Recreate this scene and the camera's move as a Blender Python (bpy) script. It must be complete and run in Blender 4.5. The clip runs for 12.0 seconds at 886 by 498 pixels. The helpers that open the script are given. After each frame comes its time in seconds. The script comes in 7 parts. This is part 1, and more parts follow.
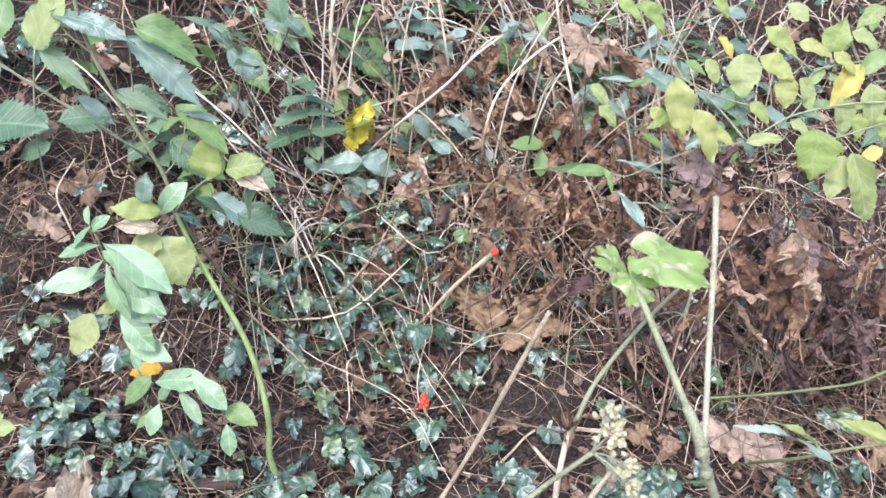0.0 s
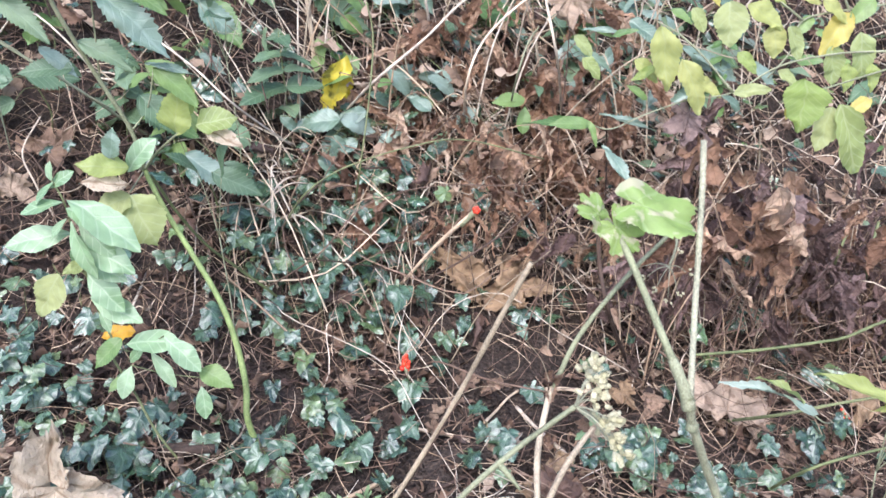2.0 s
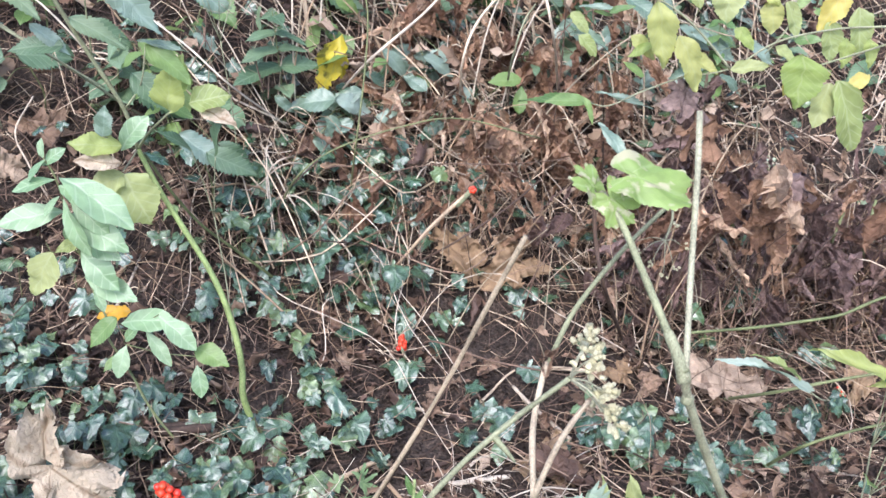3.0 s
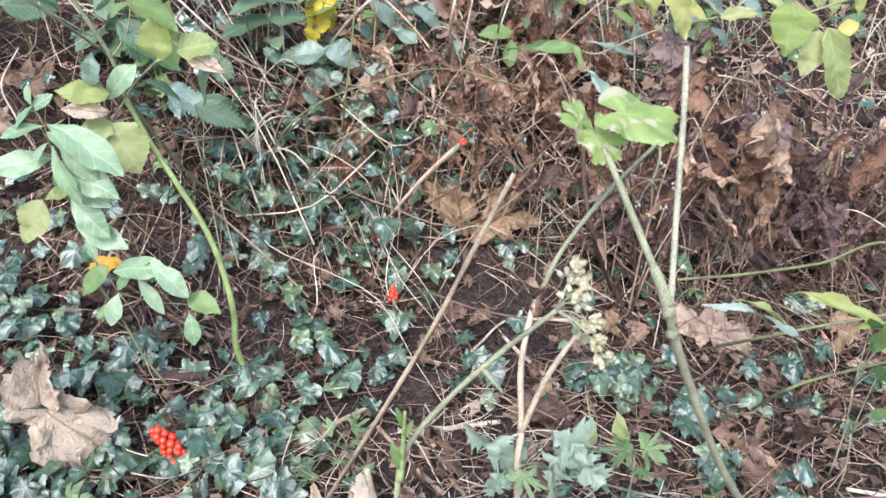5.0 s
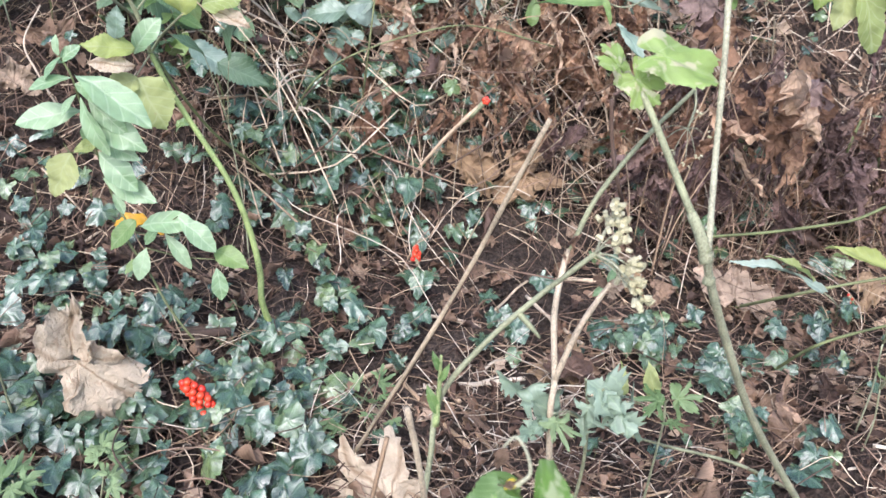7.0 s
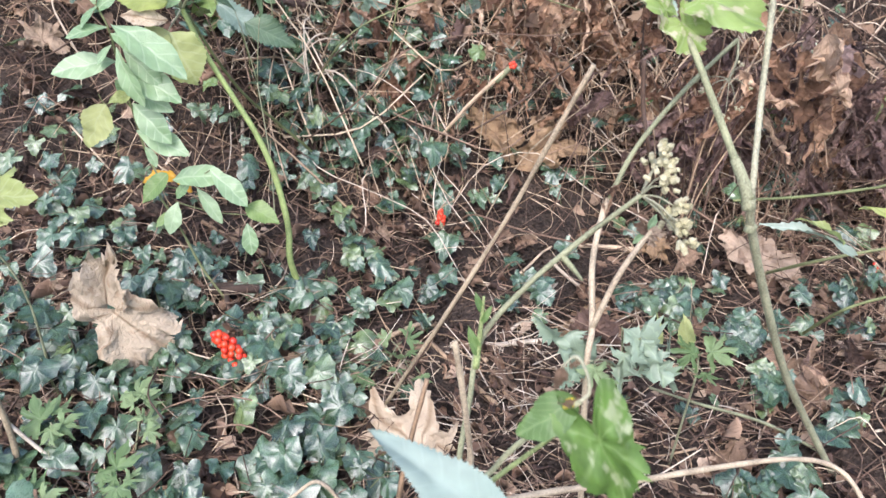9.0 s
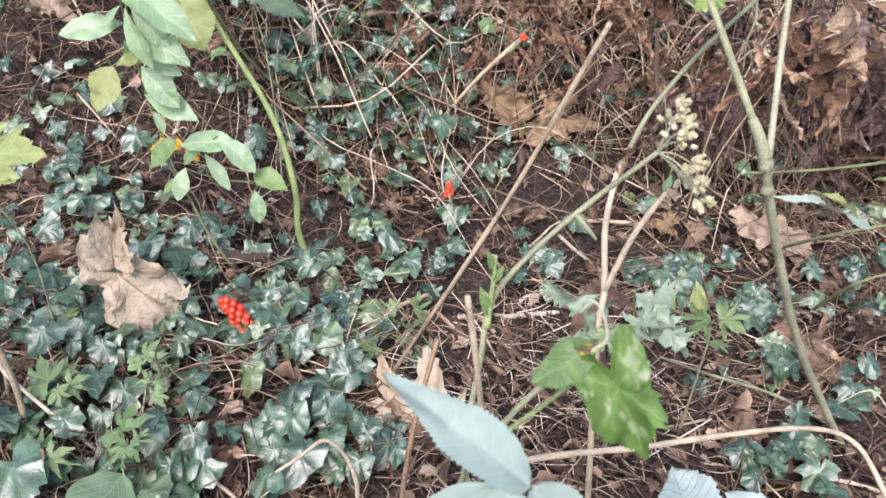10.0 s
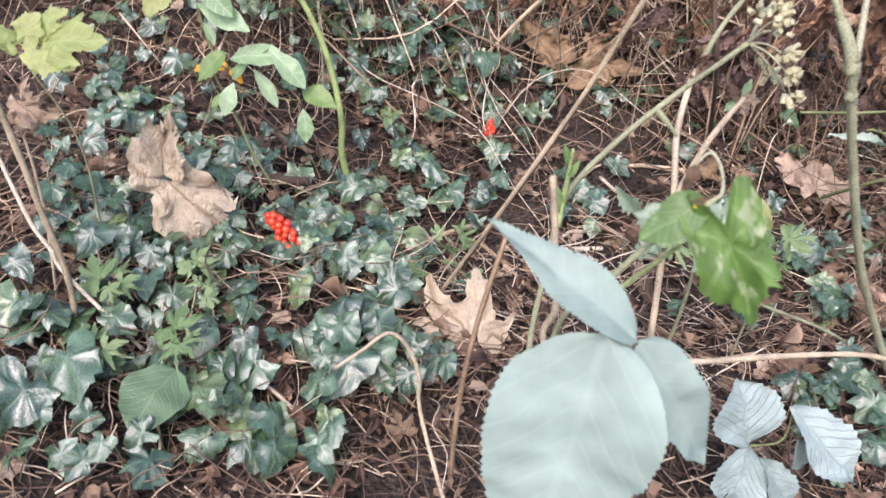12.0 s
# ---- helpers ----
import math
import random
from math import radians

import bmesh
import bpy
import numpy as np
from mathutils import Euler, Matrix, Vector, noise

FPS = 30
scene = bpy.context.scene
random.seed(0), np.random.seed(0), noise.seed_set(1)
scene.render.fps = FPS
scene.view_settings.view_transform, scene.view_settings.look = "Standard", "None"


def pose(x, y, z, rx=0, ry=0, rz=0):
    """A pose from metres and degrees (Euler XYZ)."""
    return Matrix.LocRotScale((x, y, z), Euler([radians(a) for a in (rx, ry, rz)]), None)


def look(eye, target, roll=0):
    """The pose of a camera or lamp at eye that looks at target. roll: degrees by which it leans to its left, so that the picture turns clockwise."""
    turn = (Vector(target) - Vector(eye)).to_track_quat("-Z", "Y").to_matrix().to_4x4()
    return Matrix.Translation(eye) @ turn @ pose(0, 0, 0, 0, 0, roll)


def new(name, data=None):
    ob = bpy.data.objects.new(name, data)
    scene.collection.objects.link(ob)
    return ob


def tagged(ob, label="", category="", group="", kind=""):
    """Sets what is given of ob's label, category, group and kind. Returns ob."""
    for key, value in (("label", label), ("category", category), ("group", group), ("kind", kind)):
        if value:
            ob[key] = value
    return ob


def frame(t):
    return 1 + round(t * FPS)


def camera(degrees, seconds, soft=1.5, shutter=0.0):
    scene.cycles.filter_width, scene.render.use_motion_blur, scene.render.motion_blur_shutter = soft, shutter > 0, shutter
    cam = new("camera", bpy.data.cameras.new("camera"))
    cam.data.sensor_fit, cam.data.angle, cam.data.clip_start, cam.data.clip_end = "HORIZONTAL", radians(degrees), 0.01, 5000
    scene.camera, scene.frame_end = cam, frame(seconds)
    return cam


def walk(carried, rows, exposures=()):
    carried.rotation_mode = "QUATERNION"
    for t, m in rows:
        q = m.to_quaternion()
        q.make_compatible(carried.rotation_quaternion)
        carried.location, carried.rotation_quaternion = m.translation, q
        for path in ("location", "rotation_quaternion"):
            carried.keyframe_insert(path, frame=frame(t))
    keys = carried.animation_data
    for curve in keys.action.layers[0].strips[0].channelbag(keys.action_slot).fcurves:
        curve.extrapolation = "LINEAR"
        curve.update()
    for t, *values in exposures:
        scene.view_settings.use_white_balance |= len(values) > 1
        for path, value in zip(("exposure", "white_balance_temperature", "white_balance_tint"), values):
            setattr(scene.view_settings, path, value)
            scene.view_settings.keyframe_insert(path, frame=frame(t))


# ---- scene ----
cam = camera(58.8, 12.0, soft=1.5, shutter=0.5)
cam.data.dof.use_dof, cam.data.dof.focus_distance, cam.data.dof.aperture_fstop = True, 1.25, 10.0
PATH = [
    (0, (0.032, 0.025, 0.925), (0.023, 1.885, 0.189), 0.1),
    (0.5, (0.028, 0.021, 0.916), (0.026, 1.877, 0.171), 0.2),
    (1, (0.036, 0.028, 0.91), (0.052, 1.882, 0.161), 0.1),
    (1.5, (0.034, 0.045, 0.899), (0.062, 1.89, 0.127), 0.3),
    (2, (0.041, 0.053, 0.892), (0.07, 1.881, 0.081), 0.1),
    (2.5, (0.044, 0.054, 0.885), (0.074, 1.873, 0.055), -0.0),
    (4.5, (0.048, 0.037, 0.855), (0.099, 1.825, -0.039), -0.0),
    (5, (0.048, 0.031, 0.852), (0.101, 1.806, -0.067), -0.0),
    (5.5, (0.046, 0.022, 0.849), (0.096, 1.79, -0.084), -0.0),
    (6, (0.044, 0.023, 0.842), (0.078, 1.787, -0.1), -0.4),
    (6.5, (0.028, 0.02, 0.836), (0.066, 1.776, -0.12), -0.2),
    (7, (0.021, 0.021, 0.824), (0.046, 1.765, -0.155), -0.3),
    (9, (-0.017, -0.003, 0.787), (-0.01, 1.721, -0.226), 0.2),
    (9.5, (-0.012, -0.009, 0.777), (-0.02, 1.704, -0.256), -0.2),
    (10, (-0.025, -0.01, 0.756), (-0.028, 1.698, -0.285), 0.6),
    (10.5, (-0.038, -0.019, 0.742), (-0.037, 1.679, -0.315), 1.0),
    (11, (-0.057, -0.036, 0.716), (-0.06, 1.656, -0.35), 0.9),
    (11.5, (-0.076, -0.051, 0.694), (-0.086, 1.641, -0.372), 1.4),
    (12, (-0.09, -0.044, 0.67), (-0.106, 1.636, -0.415), 2.5),
]
walk(cam, [(t, look(eye, target, roll)) for t, eye, target, roll in PATH], exposures=[(0.0, 1.73, 5850.0, 17.0), (4.0, 1.66, 5950.0, 16.0), (8.5, 1.63, 6200.0, 17.0), (12.0, 1.53, 6500.0, 22.0)])

world = bpy.data.worlds.new("overcast_sky")
scene.world = world
world.use_nodes = True
wn = world.node_tree.nodes
sky = wn.new("ShaderNodeTexSky")
sky.sky_type, sky.sun_disc = "NISHITA", False
sky.sun_elevation, sky.sun_rotation = radians(50), radians(194)
sky.dust_density, sky.ozone_density = 2.0, 0.7
wn["Background"].inputs["Strength"].default_value = 0.15
world.node_tree.links.new(sky.outputs["Color"], wn["Background"].inputs["Color"])
sun = new("sun", bpy.data.lights.new("sun", "SUN"))
sun.data.energy, sun.data.angle, sun.data.color = 1.5, radians(36), (1.0, 0.97, 0.92)
sun.matrix_basis = look((-0.8, -1.8, 4.0), (0, 1.4, 0))

# ---- materials ----


def material(name):
    m = bpy.data.materials.new(name)
    m.use_nodes = True
    nodes, links = m.node_tree.nodes, m.node_tree.links

    def node(kind, ins=None, operation="", data_type="", blend_type=""):
        n = nodes.new("ShaderNode" + kind)
        if operation:
            n.operation = operation
        if data_type:
            n.data_type = data_type
        if blend_type:
            n.blend_type = blend_type
        for key, value in (ins or {}).items():
            if isinstance(value, bpy.types.NodeSocket):
                links.new(value, n.inputs[key])
            else:
                n.inputs[key].default_value = value
        return n

    return m, nodes["Principled BSDF"], nodes["Material Output"], node, links


def ramp_node(node, fac, stops):
    r = node("ValToRGB", {0: fac})
    e = r.color_ramp.elements
    while len(e) < len(stops):
        e.new(0.5)
    for k, (at, colour) in zip(e, stops):
        k.position, k.color = at, (*colour, 1)
    return r.outputs[0]


def chance(node):
    """A number for each thing and for each island of a joined mesh."""
    total = node("Math", {0: node("ObjectInfo").outputs["Random"], 1: node("NewGeometry").outputs["Random Per Island"]}, operation="ADD")
    return node("Math", {0: total.outputs[0]}, operation="FRACT").outputs[0]


def leaf_material(name, colours, vein, veins="pinnate", rough=0.45, through_it=0.3, spots=None, count=9.0, vein_mix=0.6, sheen=0.5, wrinkle=0.0, relief=0.2, mottled=0.0, coat=0.0, heart=0.3, uneven=0.2, spotty=0.56):
    m, bsdf, out, node, links = material(name)
    base = ramp_node(node, chance(node), [(i / max(1, len(colours) - 1), c) for i, c in enumerate(colours)])
    uv = node("UVMap").outputs[0]
    xyz = node("SeparateXYZ", {0: uv})
    x = node("Math", {0: xyz.outputs[0], 1: 0.5}, operation="SUBTRACT").outputs[0]
    ax = node("Math", {0: x}, operation="ABSOLUTE").outputs[0]
    y = xyz.outputs[1]
    rib = node("MapRange", {0: ax, 1: 0.006, 2: 0.022, 3: 1.0, 4: 0.0}).outputs[0]
    if veins == "pinnate":
        lean = node("Math", {0: ax, 1: -1.1, 2: y}, operation="MULTIPLY_ADD").outputs[0]
        saw = node("Math", {0: node("Math", {0: lean, 1: count}, operation="MULTIPLY").outputs[0], 1: 0.5}, operation="PINGPONG").outputs[0]
        side = node("MapRange", {0: saw, 1: 0.02, 2: 0.12, 3: 0.8, 4: 0.0}).outputs[0]
    else:
        turn = node("Math", {0: x, 1: node("Math", {0: y, 1: heart}, operation="SUBTRACT").outputs[0]}, operation="ARCTAN2").outputs[0]
        wave = node("Math", {0: turn, 1: radians(29)}, operation="PINGPONG").outputs[0]
        side = node("MapRange", {0: wave, 1: 0.02, 2: 0.09, 3: 0.9, 4: 0.0}).outputs[0]
    lines = node("Math", {0: rib, 1: side}, operation="MAXIMUM").outputs[0]
    place = node("TexCoord").outputs["Object"]
    cloud = node("TexNoise", {"Vector": place, "Scale": 3.5, "Detail": 4.0}).outputs[0]
    grain = node("TexNoise", {"Vector": place, "Scale": 45.0, "Detail": 3.0}).outputs[0]
    shade = node("MapRange", {0: cloud, 1: 0.3, 2: 0.7, 3: 1.0 - uneven, 4: 1.0 + 0.9 * uneven}).outputs[0]
    varied = node("Mix", {0: 1.0, 6: base, 7: node("CombineColor", {0: shade, 1: shade, 2: shade}).outputs[0]}, data_type="RGBA", blend_type="MULTIPLY").outputs[2]
    if spots:
        blot = node("TexNoise", {"Vector": place, "Scale": 2.6, "Detail": 3.0, "Roughness": 0.6}).outputs[0]
        where = node("MapRange", {0: blot, 1: spotty, 2: spotty + 0.06, 3: 0.0, 4: 0.85}).outputs[0]
        varied = node("Mix", {0: where, 6: varied, 7: (*spots, 1)}, data_type="RGBA").outputs[2]
    amount = node("Math", {0: lines, 1: vein_mix}, operation="MULTIPLY").outputs[0]
    colour = node("Mix", {0: amount, 6: varied, 7: (*vein, 1)}, data_type="RGBA").outputs[2]
    links.new(colour, bsdf.inputs["Base Color"])
    bsdf.inputs["Roughness"].default_value = rough
    if mottled:
        links.new(node("MapRange", {0: grain, 1: 0.3, 2: 0.7, 3: rough, 4: rough + mottled}).outputs[0], bsdf.inputs["Roughness"])
    bsdf.inputs["Specular IOR Level"].default_value = sheen
    bsdf.inputs["Coat Weight"].default_value = coat
    bsdf.inputs["Coat Roughness"].default_value = 0.2
    high = node("Math", {0: lines, 1: -0.6, 2: grain}, operation="MULTIPLY_ADD").outputs[0]
    if wrinkle:
        crease = node("TexNoise", {"Vector": place, "Scale": 9.0, "Detail": 5.0, "Distortion": 1.5}).outputs[0]
        high = node("Math", {0: crease, 1: 4.0 * wrinkle, 2: high}, operation="MULTIPLY_ADD").outputs[0]
    bump = node("Bump", {"Strength": relief + 0.45 * wrinkle, "Distance": 0.002 + 0.002 * wrinkle, "Height": high})
    links.new(bump.outputs[0], bsdf.inputs["Normal"])
    thin = node("BsdfTranslucent", {0: colour})
    mix = node("MixShader", {0: through_it, 1: bsdf.outputs[0], 2: thin.outputs[0]})
    links.new(mix.outputs[0], out.inputs["Surface"])
    return m


def stem_material(name, colours, rough=0.6, streak=60.0):
    m, bsdf, out, node, links = material(name)
    base = ramp_node(node, chance(node), [(i / max(1, len(colours) - 1), c) for i, c in enumerate(colours)])
    place = node("TexCoord").outputs["Object"]
    stretched = node("Mapping", {"Vector": place, "Scale": (1.0, 1.0, 0.6)}).outputs[0]
    fine = node("TexNoise", {"Vector": stretched, "Scale": streak * 9, "Detail": 4.0}).outputs[0]
    blot = node("TexNoise", {"Vector": place, "Scale": 28.0, "Detail": 3.0}).outputs[0]
    both = node("Math", {0: fine, 1: blot}, operation="ADD").outputs[0]
    shade = node("MapRange", {0: both, 1: 0.7, 2: 1.3, 3: 0.5, 4: 1.4}).outputs[0]
    colour = node("Mix", {0: 1.0, 6: base, 7: node("CombineColor", {0: shade, 1: shade, 2: shade}).outputs[0]}, data_type="RGBA", blend_type="MULTIPLY").outputs[2]
    links.new(colour, bsdf.inputs["Base Color"])
    bsdf.inputs["Roughness"].default_value = rough
    bsdf.inputs["Specular IOR Level"].default_value = 0.25
    bump = node("Bump", {"Strength": 0.4, "Distance": 0.0015, "Height": fine})
    links.new(bump.outputs[0], bsdf.inputs["Normal"])
    return m


def soil_material():
    m, bsdf, out, node, links = material("dark_soil")
    place = node("TexCoord").outputs["Object"]
    big = node("TexNoise", {"Vector": place, "Scale": 6.0, "Detail": 6.0}).outputs[0]
    crumbs = node("TexVoronoi", {"Vector": place, "Scale": 120.0}).outputs[0]
    fine = node("TexNoise", {"Vector": place, "Scale": 90.0, "Detail": 6.0, "Roughness": 0.7}).outputs[0]
    colour = ramp_node(node, fine, [(0.3, (0.026, 0.020, 0.017)), (0.52, (0.055, 0.042, 0.034)), (0.64, (0.10, 0.072, 0.055)), (0.78, (0.22, 0.165, 0.12))])
    dark = node("MapRange", {0: big, 1: 0.35, 2: 0.65, 3: 0.6, 4: 1.2}).outputs[0]
    colour = node("Mix", {0: 1.0, 6: colour, 7: node("CombineColor", {0: dark, 1: dark, 2: dark}).outputs[0]}, data_type="RGBA", blend_type="MULTIPLY").outputs[2]
    links.new(colour, bsdf.inputs["Base Color"])
    bsdf.inputs["Roughness"].default_value = 0.9
    bsdf.inputs["Specular IOR Level"].default_value = 0.12
    high = node("Math", {0: fine, 1: crumbs}, operation="ADD").outputs[0]
    bump = node("Bump", {"Strength": 0.9, "Distance": 0.01, "Height": high})
    links.new(bump.outputs[0], bsdf.inputs["Normal"])
    return m


def berry_material(name, colour, rough=0.25):
    m, bsdf, out, node, links = material(name)
    base = ramp_node(node, chance(node), [(0.0, colour), (1.0, (colour[0] * 0.95, colour[1] * 2.0, colour[2]))])
    place = node("TexCoord").outputs["Object"]
    blot = node("TexNoise", {"Vector": place, "Scale": 220.0, "Detail": 3.0}).outputs[0]
    shade = node("MapRange", {0: blot, 1: 0.3, 2: 0.7, 3: 0.8, 4: 1.1}).outputs[0]
    col = node("Mix", {0: 1.0, 6: base, 7: node("CombineColor", {0: shade, 1: shade, 2: shade}).outputs[0]}, data_type="RGBA", blend_type="MULTIPLY").outputs[2]
    links.new(col, bsdf.inputs["Base Color"])
    bsdf.inputs["Roughness"].default_value = rough
    return m


SOIL = soil_material()
IVY = leaf_material("ivy_leaf", [(0.022, 0.050, 0.025), (0.034, 0.074, 0.036), (0.056, 0.104, 0.048), (0.042, 0.088, 0.048), (0.12, 0.17, 0.06)], (0.16, 0.23, 0.13), "palmate", 0.20, 0.12, vein_mix=0.42, sheen=1.0, mottled=0.18, coat=0.40, uneven=0.55, relief=0.25, wrinkle=0.18)
FRESH = leaf_material("fresh_leaf", [(0.09, 0.17, 0.05), (0.14, 0.23, 0.07), (0.21, 0.30, 0.09)], (0.27, 0.37, 0.16), rough=0.42, through_it=0.4, vein_mix=0.35)
PALE = leaf_material("pale_green_leaf", [(0.15, 0.26, 0.115), (0.23, 0.35, 0.175), (0.30, 0.415, 0.235)], (0.40, 0.50, 0.33), rough=0.4, through_it=0.35, count=5.0, vein_mix=0.45, sheen=0.8, relief=0.3)
LIME = leaf_material("lime_leaf", [(0.29, 0.39, 0.10), (0.36, 0.44, 0.13), (0.43, 0.47, 0.15), (0.48, 0.48, 0.16)], (0.47, 0.52, 0.24), rough=0.45, through_it=0.55, vein_mix=0.35)
NETTLE = leaf_material("nettle_leaf", [(0.065, 0.125, 0.058), (0.11, 0.18, 0.09), (0.18, 0.25, 0.135)], (0.20, 0.28, 0.17), rough=0.42, through_it=0.3, count=8.0, sheen=0.6, vein_mix=0.45, relief=0.5)
# Bluish pale green leaf, its colour lightened further to imitate haze over the bank.
HAZED = leaf_material("hazed_green_leaf", [(0.10, 0.165, 0.105), (0.165, 0.24, 0.165), (0.27, 0.34, 0.27)], (0.30, 0.38, 0.30), rough=0.36, through_it=0.3, count=8.0, sheen=0.9, vein_mix=0.4, relief=0.4)
BLUISH = leaf_material("bramble_leaf_top", [(0.25, 0.33, 0.28), (0.27, 0.35, 0.30)], (0.31, 0.39, 0.34), rough=0.6, through_it=0.3, count=8.0, vein_mix=0.4, sheen=0.4, relief=0.15)
# The whitish blue is sky sheen on the low bramble, put into its base colour.
SHEENED = leaf_material("sheen_painted_bramble_leaf", [(0.23, 0.30, 0.275), (0.28, 0.35, 0.325)], (0.15, 0.21, 0.185), rough=0.45, through_it=0.15, count=8.0, vein_mix=0.4, sheen=0.8, relief=0.8)
# The spots colour paints the flat yellowish highlight lying on this leaf.
LOBED = leaf_material("highlight_blotched_leaf", [(0.25, 0.36, 0.10), (0.29, 0.39, 0.11)], (0.38, 0.47, 0.22), "palmate", 0.45, 0.45, spots=(0.50, 0.46, 0.31), vein_mix=0.4, spotty=0.52)
LEAFY = leaf_material("green_lobed_leaf", [(0.105, 0.195, 0.045), (0.13, 0.23, 0.05)], (0.22, 0.32, 0.12), "palmate", rough=0.4, through_it=0.4, spots=(0.33, 0.38, 0.22), sheen=0.35, vein_mix=0.4, spotty=0.55, heart=0.34, uneven=0.45)
SAGE = leaf_material("sage_leaf", [(0.16, 0.225, 0.15), (0.21, 0.275, 0.195)], (0.28, 0.37, 0.24), rough=0.42, through_it=0.25, count=6.0)
OLIVE = leaf_material("fading_green_leaf", [(0.29, 0.355, 0.115), (0.36, 0.415, 0.155), (0.43, 0.46, 0.19)], (0.46, 0.51, 0.27), rough=0.5, through_it=0.5, count=6.0, vein_mix=0.5, spots=(0.36, 0.32, 0.15), spotty=0.62)
GOLD = leaf_material("golden_leaf", [(0.52, 0.44, 0.10), (0.60, 0.50, 0.14)], (0.50, 0.46, 0.18), rough=0.5, through_it=0.45, count=7.0, vein_mix=0.4)
YELLOW = leaf_material("yellow_spotted_leaf", [(0.55, 0.45, 0.03), (0.62, 0.50, 0.05)], (0.5, 0.45, 0.08), rough=0.5, through_it=0.4, spots=(0.09, 0.09, 0.02))
AMBER = leaf_material("amber_leaf", [(0.65, 0.36, 0.02), (0.6, 0.30, 0.02)], (0.5, 0.3, 0.05), rough=0.5, through_it=0.4, spots=(0.2, 0.08, 0.01))
TAN = leaf_material("dry_tan_leaf", [(0.17, 0.11, 0.075), (0.27, 0.185, 0.125), (0.42, 0.32, 0.23)], (0.15, 0.10, 0.065), "palmate", 0.7, 0.15, spots=(0.19, 0.125, 0.085), vein_mix=0.5, sheen=0.2, wrinkle=1.0, uneven=0.4)
CURLED = leaf_material("curled_tan_leaf", [(0.33, 0.215, 0.12), (0.40, 0.28, 0.17)], (0.22, 0.14, 0.085), "palmate", 0.65, 0.25, spots=(0.27, 0.18, 0.11), vein_mix=0.7, sheen=0.25, wrinkle=1.0)
CREAM = leaf_material("pale_dry_leaf", [(0.50, 0.405, 0.29), (0.57, 0.465, 0.34)], (0.25, 0.17, 0.10), "palmate", 0.65, 0.2, spots=(0.37, 0.265, 0.175), vein_mix=0.75, sheen=0.25, wrinkle=1.0, heart=0.16)
BROWN = leaf_material("withered_brown_leaf", [(0.05, 0.033, 0.027), (0.095, 0.058, 0.043), (0.16, 0.097, 0.067), (0.24, 0.15, 0.10), (0.36, 0.245, 0.165)], (0.10, 0.062, 0.046), "pinnate", 0.55, 0.2, spots=(0.09, 0.056, 0.045), vein_mix=0.4, sheen=0.3, wrinkle=1.0, uneven=0.5)
RUST = leaf_material("rust_brown_leaf", [(0.12, 0.066, 0.044), (0.23, 0.13, 0.08), (0.35, 0.21, 0.13), (0.47, 0.30, 0.19), (0.58, 0.42, 0.29)], (0.20, 0.115, 0.075), "pinnate", 0.6, 0.35, spots=(0.17, 0.095, 0.063), vein_mix=0.4, sheen=0.25, wrinkle=1.0, uneven=0.45)
HUNG = leaf_material("hanging_dusky_leaf", [(0.25, 0.175, 0.16), (0.33, 0.235, 0.20)], (0.17, 0.115, 0.105), "palmate", 0.65, 0.25, spots=(0.19, 0.125, 0.11), vein_mix=0.5, sheen=0.25, wrinkle=1.0, uneven=0.4)
MAUVE = leaf_material("purplish_brown_leaf", [(0.072, 0.045, 0.039), (0.12, 0.075, 0.065), (0.18, 0.115, 0.098), (0.25, 0.165, 0.138), (0.34, 0.235, 0.19)], (0.14, 0.092, 0.08), "pinnate", 0.6, 0.2, spots=(0.115, 0.07, 0.06), vein_mix=0.4, sheen=0.3, wrinkle=1.0, uneven=0.5)
GREEN_STEM = stem_material("green_stem", [(0.115, 0.132, 0.055), (0.165, 0.178, 0.082)])
LIME_STEM = stem_material("pale_green_stem", [(0.195, 0.205, 0.118), (0.27, 0.275, 0.175)])
PALE_STALK = stem_material("pale_grey_green_stalk", [(0.25, 0.25, 0.165), (0.31, 0.305, 0.21)])
BRIGHT_STEM = stem_material("bright_green_stem", [(0.20, 0.255, 0.09), (0.25, 0.30, 0.13)])
PURPLE_STEM = stem_material("hairy_grey_green_stem", [(0.17, 0.182, 0.108), (0.23, 0.235, 0.15)])
WEED = leaf_material("soft_weed_leaf", [(0.12, 0.20, 0.075), (0.17, 0.26, 0.11), (0.22, 0.30, 0.14)], (0.30, 0.38, 0.22), "palmate", 0.5, 0.4, vein_mix=0.4, relief=0.4, heart=0.25)
PALE_CANE = stem_material("pale_cane", [(0.44, 0.36, 0.27), (0.58, 0.50, 0.39)])
STRAW = stem_material("straw", [(0.20, 0.135, 0.083), (0.34, 0.24, 0.15), (0.46, 0.35, 0.235), (0.60, 0.49, 0.355)])
DRY = stem_material("dry_stalk", [(0.29, 0.235, 0.155), (0.39, 0.32, 0.225)])
TWIG = stem_material("brown_twig", [(0.045, 0.029, 0.022), (0.09, 0.057, 0.040), (0.16, 0.103, 0.071), (0.27, 0.182, 0.126)], 0.7)
BARK = stem_material("old_bark", [(0.05, 0.034, 0.026), (0.085, 0.058, 0.042)], 0.9, 20)
SEED = stem_material("pale_seed", [(0.33, 0.305, 0.17), (0.49, 0.455, 0.30)], 0.7)
BERRY = berry_material("red_berry", (0.60, 0.030, 0.016), 0.36)

# ---- ground ----


